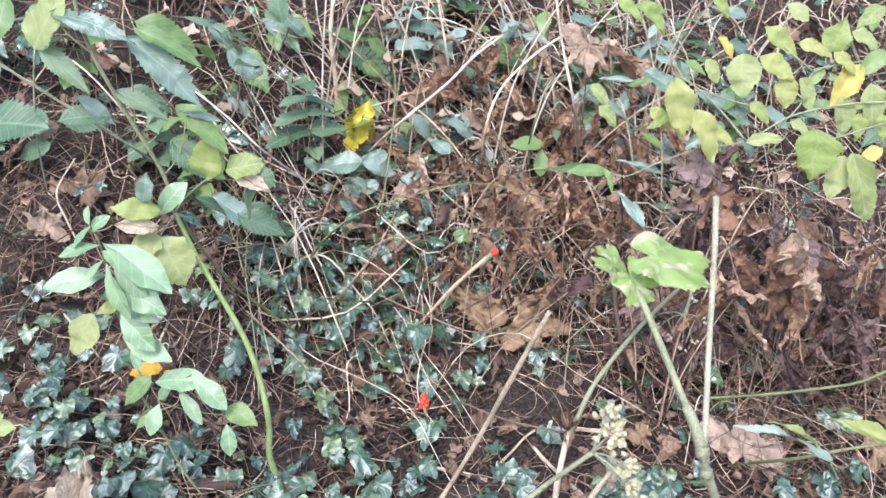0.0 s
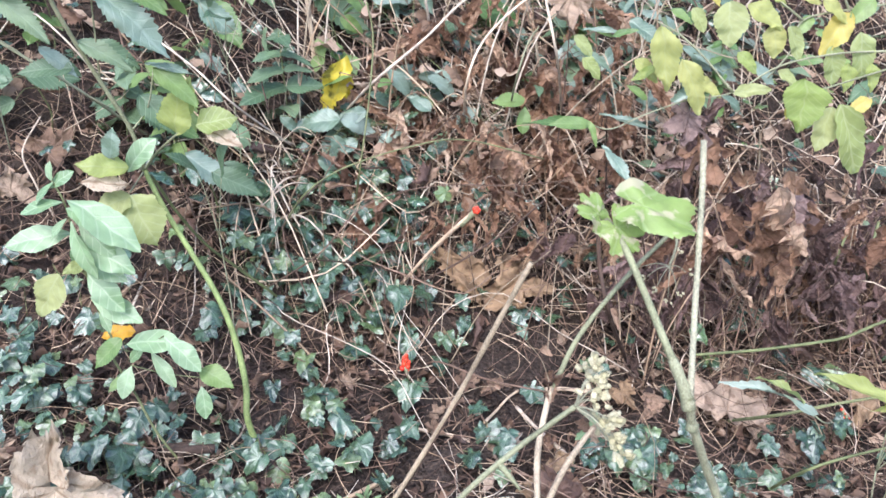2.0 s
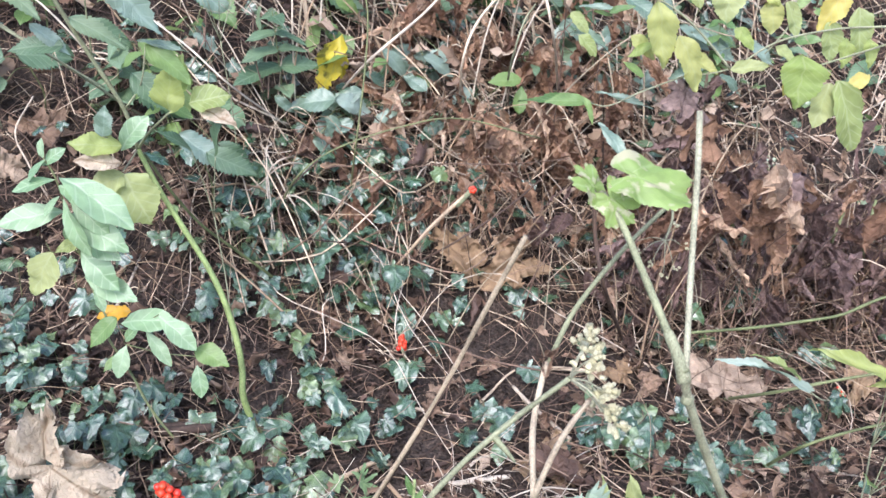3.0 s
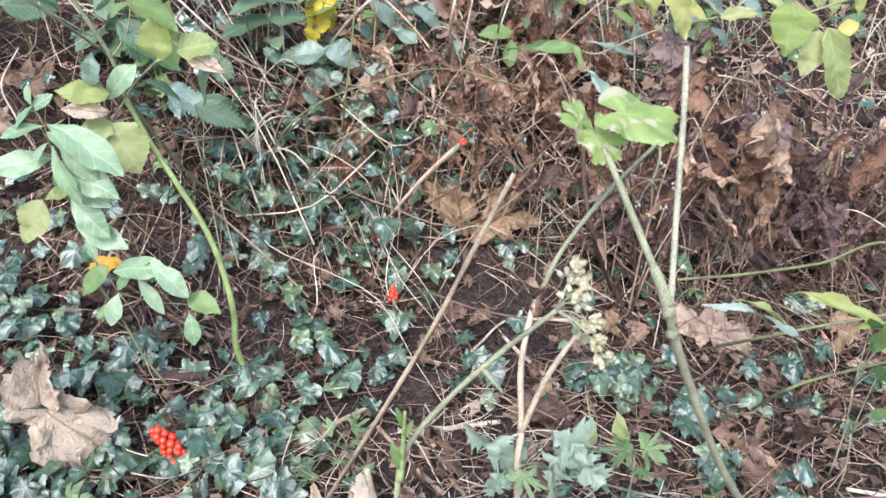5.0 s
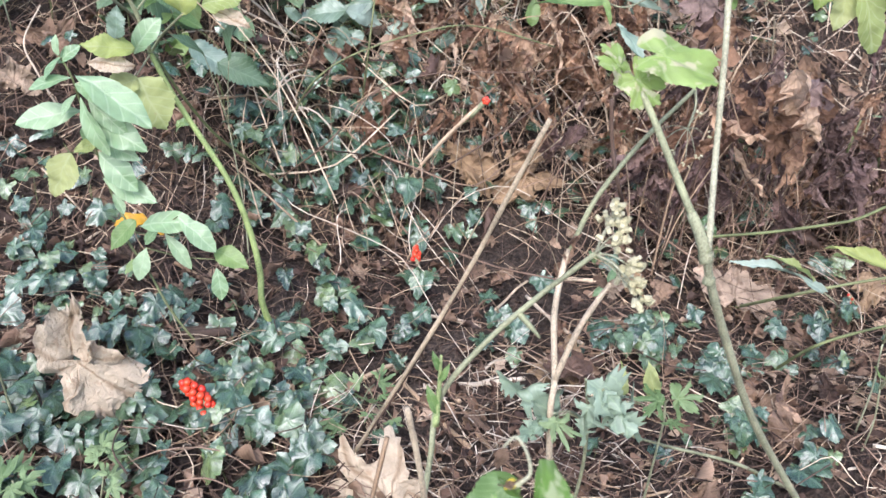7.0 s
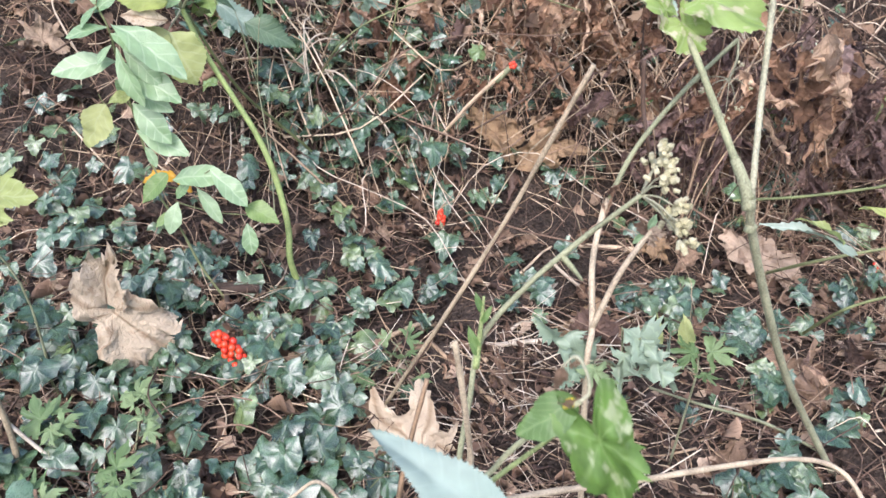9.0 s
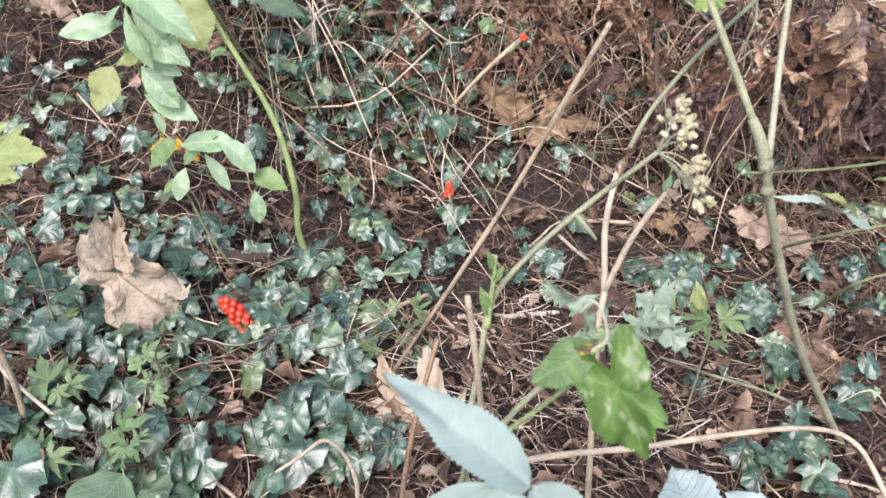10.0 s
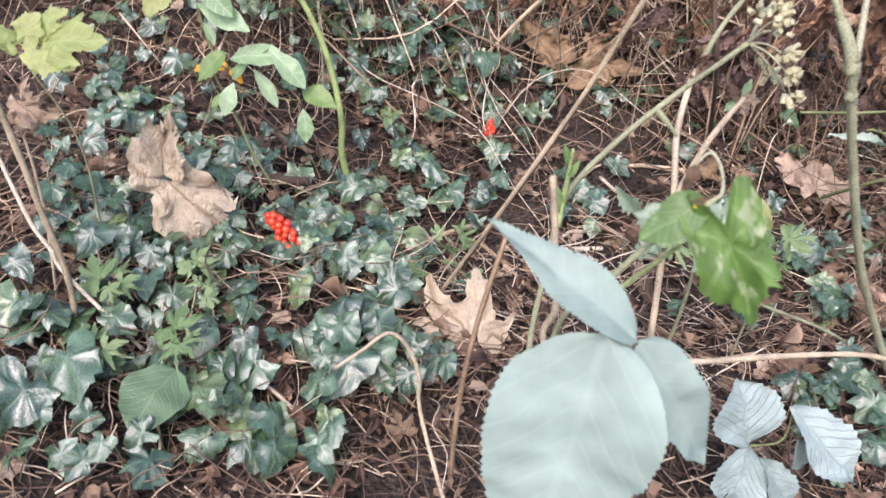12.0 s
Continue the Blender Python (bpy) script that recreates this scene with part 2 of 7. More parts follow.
def rise(x, y):
    """The bank: nearly level at the foot, then steep."""
    foot = 1.60 + 0.32 * max(-0.9, min(1.0, x))
    up = y - foot
    climb = 0.10 * math.log1p(math.exp(max(-30.0, min(30.0, up / 0.10)))) * 0.85
    climb = min(climb, 1.3 + 0.12 * (climb - 1.3)) if climb > 1.3 else climb
    left = 0.10 * (1 / (1 + math.exp((x + 0.42) / 0.12)))
    return -0.085 - 0.03 * math.tanh(x * 2.0) + left * math.exp(-((y - 1.0) / 0.7) ** 2) + climb


def ground_height(x, y):
    bumps = 0.010 * math.sin(9.1 * x + 4.0 * y) * math.sin(7.3 * y - 3.0 * x + 1.0) + 0.006 * math.sin(23 * x + 2) * math.sin(19 * y)
    return rise(x, y) + bumps




def build_ground():
    bm = bmesh.new()
    near_x = [-2.6 + 0.035 * i for i in range(150)]
    xs = [-60, -30, -14, -7, -4] + near_x + [4, 7, 14, 30, 60]
    near_y = [-0.6 + 0.035 * i for i in range(125)]
    ys = [-60, -30, -12, -5, -2, -1.2] + near_y + [4.2, 5, 7, 12, 25, 60]
    rows = [[bm.verts.new((x, y, ground_height(x, y))) for x in xs] for y in ys]
    for a, b in zip(rows, rows[1:]):
        for i in range(len(xs) - 1):
            bm.faces.new((a[i], a[i + 1], b[i + 1], b[i]))
    for v in bm.verts:
        if abs(v.co.x) < 2.7 and -0.7 < v.co.y < 4:
            v.co.z += 0.012 * noise.noise(v.co * 9) + 0.008 * noise.noise(v.co * 24)
    for f in bm.faces:
        f.smooth = True
    data = bpy.data.meshes.new("ground")
    bm.to_mesh(data)
    bm.free()
    data.materials.append(SOIL)
    return tagged(new("ground", data), "dark crumbly soil rising into a steep bank", "ground", kind="structure")


build_ground()

# ---- builders ----


def mesh_from(name, verts, faces, mat, uvs=None, smooth=True):
    data = bpy.data.meshes.new(name)
    data.from_pydata(verts, [], faces)
    if uvs:
        layer = data.uv_layers.new(name="UVMap")
        index = np.empty(len(data.loops), dtype=np.int32)
        data.loops.foreach_get("vertex_index", index)
        layer.data.foreach_set("uv", np.array(uvs, dtype=np.float32)[index].ravel())
    data.polygons.foreach_set("use_smooth", [smooth] * len(data.polygons))
    data.materials.append(mat)
    return data


def thing(name, base, label, category, group=""):
    ob = new(name)
    ob.empty_display_size = 0.02
    ob.location = base
    return tagged(ob, label, category, group)


def piece(name, data, parent, at=None, label=""):
    """A part, with its mesh in world places or put at the pose given."""
    ob = new(name, data)
    ob.parent = parent
    if parent.type == "EMPTY":
        ob.matrix_parent_inverse = Matrix.Translation(parent.location).inverted()
    else:
        ob.matrix_parent_inverse = parent.matrix_basis.inverted()
    if at is not None:
        ob.matrix_basis = at
    return tagged(ob, label)


def smooth_line(points, steps=6):
    """A curve through the points (Catmull-Rom)."""
    p = [Vector(q) for q in points]
    if len(p) == 2:
        return [p[0].lerp(p[1], i / steps) for i in range(steps + 1)]
    p = [2 * p[0] - p[1], *p, 2 * p[-1] - p[-2]]
    line = []
    for a, b, c, d in zip(p, p[1:], p[2:], p[3:]):
        for i in range(steps):
            t = i / steps
            line.append(0.5 * (2 * b + (c - a) * t + (2 * a - 5 * b + 4 * c - d) * t * t + (3 * b - a - 3 * c + d) * t ** 3))
    return line + [p[-2]]


def tube(points, start, end, sides=6, steps=6, knobs=0.0, seed=0, into=None):
    """Vertices and faces of a tapered stem with closed ends; knobs: unevenness and joints."""
    line = smooth_line(points, steps)
    r = random.Random(seed)
    verts, faces = into if into else ([], [])
    first = len(verts)
    n = len(line)
    side = None
    for i, q in enumerate(line):
        along = (line[min(i + 1, n - 1)] - line[max(i - 1, 0)]).normalized()
        if side is None:
            side = along.orthogonal().normalized()
        side = (side - along * side.dot(along)).normalized()
        up = along.cross(side)
        rad = start + (end - start) * i / (n - 1)
        rad *= 1 + knobs * r.uniform(-1, 1)
        for k in range(sides):
            a = math.tau * k / sides
            verts.append(tuple(q + rad * (math.cos(a) * side + math.sin(a) * up)))
    for i in range(n - 1):
        for k in range(sides):
            a, b = first + i * sides + k, first + i * sides + (k + 1) % sides
            faces.append((a, b, b + sides, a + sides))
    faces.append(tuple(first + k for k in reversed(range(sides))))
    faces.append(tuple(first + (n - 1) * sides + k for k in range(sides)))
    return verts, faces


def stem(name, points, start, end, mat, parent, label="", sides=7, steps=6, knobs=0.06, seed=0):
    verts, faces = tube(points, start, end, sides, steps, knobs, seed)
    return piece(name, mesh_from(name, verts, faces, mat), parent, None, label)


def pinnate(name, mat, width=0.5, tooth=0.1, curl=0.25, fold=0.2, wave=0.03, crumple=0.0, rows=18, widest=0.42, seed=0, cols=2):
    """A leaf one unit long, along +y, its face to +z, with a toothed edge and a folded midrib."""
    r = random.Random(seed)
    power = math.log(0.5) / math.log(widest)
    verts, uvs, faces = [], [], []
    wide = 2 * cols + 1
    off = Vector((seed * 3.1, seed * 1.7, 0.0))
    for i in range(rows + 1):
        s = i / rows
        half = 0.5 * width * max(0.0, math.sin(math.pi * s ** power)) ** 0.8
        teeth = 1 + tooth * (1 if i % 2 else -1) * (0.8 + 0.4 * r.random())
        for k in range(-cols, cols + 1):
            u = k / cols
            x = half * u * (teeth if abs(k) == cols else 1)
            y = s - (0.06 if abs(k) == cols and i % 2 == 0 else 0.0) * tooth * 4
            z = fold * abs(x) - curl * s * s + wave * math.sin(9 * s + 2 * u + seed) * abs(u)
            v = Vector((x, y, z))
            if crumple:
                n = noise.noise_vector(v * 4.0 + off) * crumple + noise.noise_vector(v * 10.0 + off) * crumple * 0.4
                v += n * min(1.0, s * 4)
            verts.append(tuple(v))
            uvs.append((0.5 + 0.5 * width * u * max(0.05, math.sin(math.pi * s ** power)), s))
    for i in range(rows):
        for k in range(wide - 1):
            a = i * wide + k
            faces.append((a, a + 1, a + wide + 1, a + wide))
    return mesh_from(name, verts, faces, mat, uvs)


def cut_leaf(name, mat, width=0.7, lobes=3.5, deep=0.45, tooth=0.08, curl=0.25, crumple=0.05, rows=40, seed=0, cols=3):
    """A leaf cut into rounded lobes on both sides, one unit long along +y."""
    r = random.Random(seed + 900)
    verts, uvs, faces = [], [], []
    wide = 2 * cols + 1
    off = Vector((seed * 1.3, 2.0, seed * 0.7))
    shift = r.uniform(-0.4, 0.4), r.uniform(-0.4, 0.4)
    for i in range(rows + 1):
        s = i / rows
        full = 0.5 * width * max(0.03, math.sin(math.pi * s ** 0.72)) ** 0.75
        for k in range(-cols, cols + 1):
            u = k / cols
            wave = 0.5 + 0.5 * math.cos(math.tau * lobes * s + shift[0 if k < 0 else 1] + 2.6)
            reach = full * (1 - deep * wave ** 1.5) * (1 + tooth * (1 if i % 2 else -1) * (abs(k) == cols))
            y = s + 0.10 * abs(u) * (1 - s)
            v = Vector((reach * u, y, 0.18 * abs(reach * u) - curl * s * s + 0.05 * math.sin(8 * s + seed) * abs(u)))
            v += noise.noise_vector(v * 4.0 + off) * crumple * min(1.0, 4 * s)
            verts.append(tuple(v))
            uvs.append((0.5 + full * u, s))
    for i in range(rows):
        for k in range(wide - 1):
            a = i * wide + k
            faces.append((a, a + 1, a + wide + 1, a + wide))
    return mesh_from(name, verts, faces, mat, uvs)


def withered(name, width, seed, rows=20, cols=3, mat=BROWN):
    """A dead leaf, one unit long, shrivelled into a twisted, creased and ragged strip."""
    r = random.Random(seed + 500)
    verts, uvs, faces = [], [], []
    wide = 2 * cols + 1
    twist, bend, roll = r.uniform(-2.6, 2.6), r.uniform(-0.6, 0.6), r.uniform(1.4, 3.4)
    off = Vector((seed * 2.7, 0.3 * seed, 4.0))
    for i in range(rows + 1):
        s = i / rows
        full = 0.5 * width * max(0.02, math.sin(math.pi * min(1.0, s ** 0.8))) ** 0.7
        curl = roll * (0.5 + 0.7 * s)
        turn = twist * s
        edge = r.uniform(0.55, 1.25), r.uniform(0.55, 1.25)
        for k in range(-cols, cols + 1):
            u = k / cols
            half = full * (edge[0 if k < 0 else 1] if abs(k) == cols else 1.0)
            x, z = half * math.sin(curl * u) / curl * 1.4, half * (1 - math.cos(curl * u)) / curl * 1.4
            v = Vector((x * math.cos(turn) - z * math.sin(turn) + bend * s * s, s * (1 - 0.08 * abs(u)), x * math.sin(turn) + z * math.cos(turn) - 0.2 * bend * s))
            near = min(1.0, s * 5)
            v += (noise.noise_vector(v * 5.0 + off) * 0.08 + noise.noise_vector(v * 13.0 + off) * 0.055 + noise.noise_vector(v * 30.0 + off) * 0.028) * near
            verts.append(tuple(v))
            uvs.append((0.5 + 0.3 * u, s))
    for i in range(rows):
        for k in range(wide - 1):
            a = i * wide + k
            faces.append((a, a + 1, a + wide + 1, a + wide))
    return mesh_from(name, verts, faces, mat, uvs, False)


def lobed(name, mat, outline, cuts=2, tooth=0.05, cup=0.15, droop=0.2, crumple=0.0, rings=3, seed=0, middle=0.3):
    """A lobed leaf one unit long from its stalk at the origin to its tip at +y. outline: (degrees from the tip, reach) of one
    half's tips and notches, round the leaf's heart."""
    r = random.Random(seed)
    half = []
    for (a0, r0), (a1, r1) in zip(outline, outline[1:]):
        for c in range(cuts):
            f = c / cuts
            reach = r0 + (r1 - r0) * f
            half.append((a0 + (a1 - a0) * f, reach * (1 + (tooth * r.uniform(0.4, 1.2) * (1 if len(half) % 2 else -0.6) if c else 0))))
    half.append(outline[-1])
    rim = half + [(-a, b * r.uniform(0.94, 1.06)) for a, b in reversed(half[1:-1])]
    if outline[-1][0] < 180:
        rim = half + [(180, outline[-1][1] * 0.35)] + [(-a, b * r.uniform(0.94, 1.06)) for a, b in reversed(half[1:])]
    n = len(rim)
    verts, uvs = [(0.0, middle, 0.0)], [(0.5, middle)]
    off = Vector((seed * 2.3, seed * 4.1, 1.0))
    for ring in range(1, rings + 1):
        f = ring / rings
        for a, reach in rim:
            x, y = f * reach * (1 - middle) * math.sin(radians(a)), middle + f * reach * (1 - middle) * math.cos(radians(a))
            z = cup * abs(x) - droop * (x * x + (y - middle) ** 2) + 0.03 * math.sin(5 * radians(a) + seed) * f
            v = Vector((x, y, z))
            if crumple:
                v += noise.noise_vector(v * 3.5 + off) * crumple * f + noise.noise_vector(v * 9.0 + off) * crumple * 0.35 * f
            verts.append(tuple(v))
            uvs.append((0.5 + x, y))
    faces = [(0, 1 + k, 1 + (k + 1) % n) for k in range(n)]
    for ring in range(rings - 1):
        for k in range(n):
            a, b = 1 + ring * n + k, 1 + ring * n + (k + 1) % n
            faces.append((a, a + n, b + n, b))
    return mesh_from(name, verts, [tuple(reversed(f)) for f in faces], mat, uvs)


def set_at(base, along, face, size, wide=1.0):
    """The pose of a leaf from its foot, its direction, the way that its face looks, and its length."""
    y = Vector(along).normalized()
    z = Vector(face)
    z = (z - y * z.dot(y)).normalized()
    x = y.cross(z)
    m = Matrix((x * size * wide, y * size, z * size)).transposed().to_4x4()
    m.translation = Vector(base)
    return m


def span(base, tip, face, wide=1.0):
    """The pose of a leaf from its foot to its tip."""
    way = Vector(tip) - Vector(base)
    return set_at(base, way, face, way.length, wide)


def on_ground(x, y, h=0.0):
    return Vector((x, y, ground_height(x, y) + h))


def joined(name, mat, items):
    """One mesh of many placed copies of small meshes."""
    verts, faces, uvs = [], [], []
    for data, m in items:
        n = len(data.vertices)
        co = np.empty(n * 3)
        data.vertices.foreach_get("co", co)
        co = co.reshape(-1, 3) @ np.array(m.to_3x3()).T + np.array(m.translation)
        first = len(verts)
        verts.extend(map(tuple, co))
        faces.extend(tuple(first + i for i in p.vertices) for p in data.polygons)
        if data.uv_layers:
            uv = {}
            for loop, at in zip(data.loops, data.uv_layers[0].data):
                uv[loop.vertex_index] = tuple(at.uv)
            uvs.extend(uv.get(i, (0.5, 0.5)) for i in range(n))
        else:
            uvs.extend([(0.5, 0.5)] * n)
    return mesh_from(name, verts, faces, mat, uvs)


# ---- leaf shapes ----
IVY_SHAPE = [(0, 1.0), (22, 0.62), (48, 0.66), (86, 0.48), (124, 0.60), (158, 0.42)]
MAPLE_SHAPE = [(0, 1.0), (10, 0.84), (15, 0.78), (24, 0.48), (36, 0.74), (48, 0.98), (60, 0.72), (76, 0.46), (92, 0.66), (104, 0.72), (122, 0.50), (156, 0.42)]
CUT_SHAPE = [(0, 1.0), (7, 0.72), (10, 0.80), (13, 0.50), (20, 0.30), (30, 0.50), (35, 0.76), (39, 0.66), (46, 0.94), (53, 0.62), (58, 0.66), (66, 0.30), (78, 0.42), (86, 0.62), (92, 0.56), (100, 0.78), (110, 0.44), (128, 0.22), (160, 0.14)]
PROP_SHAPE = [(0, 1.0), (9, 0.94), (18, 0.80), (30, 0.56), (42, 0.80), (54, 1.02), (66, 1.10), (78, 1.0), (94, 0.76), (114, 0.52), (140, 0.36), (165, 0.22)]
BROAD_SHAPE = [(0, 0.97), (8, 1.04), (16, 0.94), (26, 1.02), (38, 1.10), (46, 0.98), (56, 0.84), (72, 0.66), (95, 0.46), (120, 0.34), (150, 0.24)]
WING_SHAPE = [(0, 1.0), (12, 0.95), (26, 0.78), (42, 0.70), (62, 0.60), (90, 0.56), (120, 0.44), (150, 0.30)]
HANG_SHAPE = [(0, 1.0), (16, 0.90), (30, 0.72), (46, 0.80), (62, 0.86), (78, 0.72), (94, 0.70), (112, 0.86), (134, 0.84), (160, 0.55)]
BLADE_SHAPE = [(0, 1.0), (22, 1.02), (40, 0.96), (58, 0.78), (74, 0.70), (95, 0.78), (120, 0.8), (150, 0.6)]
COW_SHAPE = [(0, 1.0), (14, 0.86), (26, 0.55), (42, 0.95), (62, 1.02), (80, 0.66), (98, 0.62), (116, 0.92), (140, 0.70), (165, 0.42)]
IVY_POINTED = [(0, 1.0), (16, 0.66), (34, 0.56), (52, 0.74), (70, 0.52), (100, 0.46), (128, 0.56), (158, 0.40)]
IVY_BROAD = [(0, 1.0), (18, 0.74), (38, 0.66), (56, 0.80), (80, 0.58), (108, 0.56), (134, 0.64), (162, 0.45)]
IVY_HEART = [(0, 1.0), (13, 0.84), (30, 0.72), (52, 0.68), (82, 0.62), (112, 0.62), (140, 0.66), (165, 0.5)]
IVIES = [lobed("ivy_leaf", IVY, (IVY_SHAPE, IVY_BROAD, IVY_POINTED, IVY_HEART)[i % 4], 2, 0.03, 0.10 * (-1) ** i + 0.03, 0.10 + 0.20 * (i % 3), 0.17, 4, i) for i in range(8)]
MAPLES = [lobed("dry_maple_leaf", TAN, MAPLE_SHAPE, 3, 0.05, 0.25 - 0.1 * (i % 2), 0.25, 0.22 + 0.06 * i, 6, i + 3) for i in range(4)]
CRUMPLES = [withered("withered_leaf", 0.24 + 0.18 * (i % 3), i) for i in range(12)]
SCRAPS = [withered("leaf_scrap", 0.5 + 0.25 * (i % 3), i + 90, 6, 1) for i in range(6)]
RUSTY = [withered("withered_leaf", (0.14, 0.22, 0.36, 0.50)[i % 4], i + 40, 22, 2 + i % 3, RUST) for i in range(12)]
MAUVES = [withered("withered_leaf", (0.10, 0.18, 0.32, 0.5)[i % 4], i + 60, 24, 4, MAUVE) for i in range(12)]
BITS = [pinnate("dry_leaf", TAN, 0.55, 0.1, 0.15, 0.4, 0.08, 0.16, 8, 0.45, i + 20, 1) for i in range(4)]
NETTLES = [pinnate("toothed_leaf", NETTLE, 0.46 - 0.05 * i, 0.10, 0.18 + 0.08 * i, 0.2, 0.03, 0.0, 28, 0.38, i, 3) for i in range(3)]
FRESHES = [pinnate("fresh_leaf", FRESH, 0.52, 0.05, 0.2, 0.2, 0.03, 0.03, 26, 0.42, i) for i in range(3)]
PALES = [pinnate("smooth_leaf", PALE, 0.42, 0.012, 0.24, 0.16 + 0.12 * (i % 2), 0.015, 0.03, 20, 0.56, i, 4) for i in range(3)]
HAZED_LEAVES = [pinnate("hazed_leaf", HAZED, 0.48 - 0.06 * i, 0.10, 0.15 + 0.1 * i, 0.22, 0.04, 0.04, 28, 0.4, i + 60, 3) for i in range(3)]
FADING = [pinnate("fading_leaf", OLIVE, 0.62, 0.04, 0.24, 0.25, 0.05, 0.06, 26, 0.44, i + 70, 3) for i in range(3)]
GOLDEN = pinnate("golden_leaf", GOLD, 0.62, 0.05, 0.28, 0.3, 0.05, 0.06, 26, 0.44, 91, 3)
FADED = pinnate("faded_leaf", CREAM, 0.5, 0.03, 0.2, 0.25, 0.05, 0.06, 18, 0.5, 44, 3)
LIMES = [pinnate("lime_leaf", LIME, 0.60, 0.045, 0.20, 0.20, 0.05, 0.06, 26, 0.42, i, 3) for i in range(4)]


def lean_face(r, spread=0.5, toward=0.5):
    return Vector((r.uniform(-spread, spread), -toward + r.uniform(-spread, spread), 1.0)).normalized()


# ---- near stalks ----


def hairs(points, start, end, count, parent, seed, long=0.0022):
    """Short stiff hairs standing off a stalk."""
    r = random.Random(seed)
    line = smooth_line(points, 12)
    verts, faces = [], []
    for k in range(count):
        f = r.random() * (len(line) - 1.001)
        i = int(f)
        at, along = line[i].lerp(line[i + 1], f - i), (line[i + 1] - line[i]).normalized()
        side = along.orthogonal().normalized()
        out = Matrix.Rotation(r.uniform(0, math.tau), 3, along) @ side
        rad = start + (end - start) * f / (len(line) - 1)
        foot, tip = at + out * rad * 0.9, at + out * (rad + long * r.uniform(0.5, 1.2)) + along * r.uniform(-0.001, 0.001)
        across = along.cross(out) * 0.00018
        first = len(verts)
        verts += [tuple(foot - across), tuple(foot + across), tuple(foot + along * 0.0003), tuple(tip)]
        faces += [(first, first + 1, first + 3), (first + 1, first + 2, first + 3), (first + 2, first, first + 3)]
    return piece("hairs", mesh_from("hairs", verts, faces, DRY), parent, None, "fine pale hairs")


def hairy_stalk():
    base = Vector((0.595, 0.861, -0.135))
    t = thing("cow_parsnip_plant", base, "tall hairy grey-green stalk forking below a lobed leaf with painted highlight", "plant")
    collar, fork = Vector((0.321, 0.745, 0.376)), Vector((0.313, 0.742, 0.411))
    main = stem("stalk", [base, base.lerp(collar, 0.28) - Vector((0.013, 0.0, 0.0)), base.lerp(collar, 0.52) - Vector((0.020, 0.0, 0.0)), base.lerp(collar, 0.8) - Vector((0.011, 0.0, 0.0)), collar, fork], 0.0051, 0.0048, PURPLE_STEM, t, "ribbed hairy stalk", 9)
    hairs([base, base.lerp(collar, 0.28) - Vector((0.013, 0.0, 0.0)), base.lerp(collar, 0.52) - Vector((0.020, 0.0, 0.0)), base.lerp(collar, 0.8) - Vector((0.011, 0.0, 0.0)), collar, fork], 0.0058, 0.0054, 1400, main, 1)
    stem("collar", [collar - Vector((0.001, 0, 0.006)), collar + Vector((0, 0, 0.003))], 0.0064, 0.0066, PURPLE_STEM, main, "", 9, 3)
    node = Vector((0.296, 0.765, 0.447))
    stem("sheath", [fork - Vector((0.0, 0, 0.012)), (0.306, 0.750, 0.424), node], 0.0074, 0.0056, LIME_STEM, t, "swollen pale leaf sheath", 9)
    left = stem("leaf_stalk", [fork, node, (0.267, 0.800, 0.512), (0.248, 0.820, 0.552), (0.230, 0.835, 0.578)], 0.0047, 0.0033, LIME_STEM, t, "", 8)
    stem("bare_stalk", [fork, (0.321, 0.790, 0.503), (0.324, 0.820, 0.600), (0.324, 0.840, 0.665)], 0.0036, 0.0031, PALE_STALK, t, "pale grey-green stalk", 8)
    hairs([fork, (0.321, 0.790, 0.503), (0.324, 0.820, 0.600), (0.324, 0.840, 0.665)], 0.0040, 0.0034, 900, t, 2, 0.0016)
    stem("side_stalk", [(0.230, 0.835, 0.578), (0.206, 0.830, 0.588), (0.191, 0.825, 0.599)], 0.003, 0.0018, LIME_STEM, t, "", 6)
    a = lobed("leaf_blade", LOBED, BLADE_SHAPE, 5, 0.05, 0.06, 0.16, 0.08, 6, 5, 0.42)
    piece("leaf_blade", a, left, span((0.226, 0.835, 0.609), (0.321, 0.815, 0.581), (0.1, -0.6, 0.8), 0.66), "lime green lobed leaf with a pale painted highlight")
    b = lobed("leaf_blade", LOBED, COW_SHAPE, 4, 0.06, 0.1, 0.3, 0.10, 5, 8)
    piece("leaf_blade", b, left, span((0.229, 0.833, 0.583), (0.265, 0.815, 0.550), (0.1, -0.8, 0.4), 0.75))
    piece("leaf_blade", b, left, span((0.225, 0.830, 0.577), (0.199, 0.820, 0.614), (0.1, -0.8, 0.6), 0.55))
    return t


def seed_ball(name, mat):
    verts, faces = tube([(0, 0, -0.42), (0, 0.01, -0.36), (0, 0.02, 0.0), (0, 0.01, 0.36), (0, 0, 0.42)], 0.36, 0.34, 7, 2, 0.14, 3)
    return mesh_from(name, verts, faces, mat)


SEEDS = seed_ball("seed", SEED)


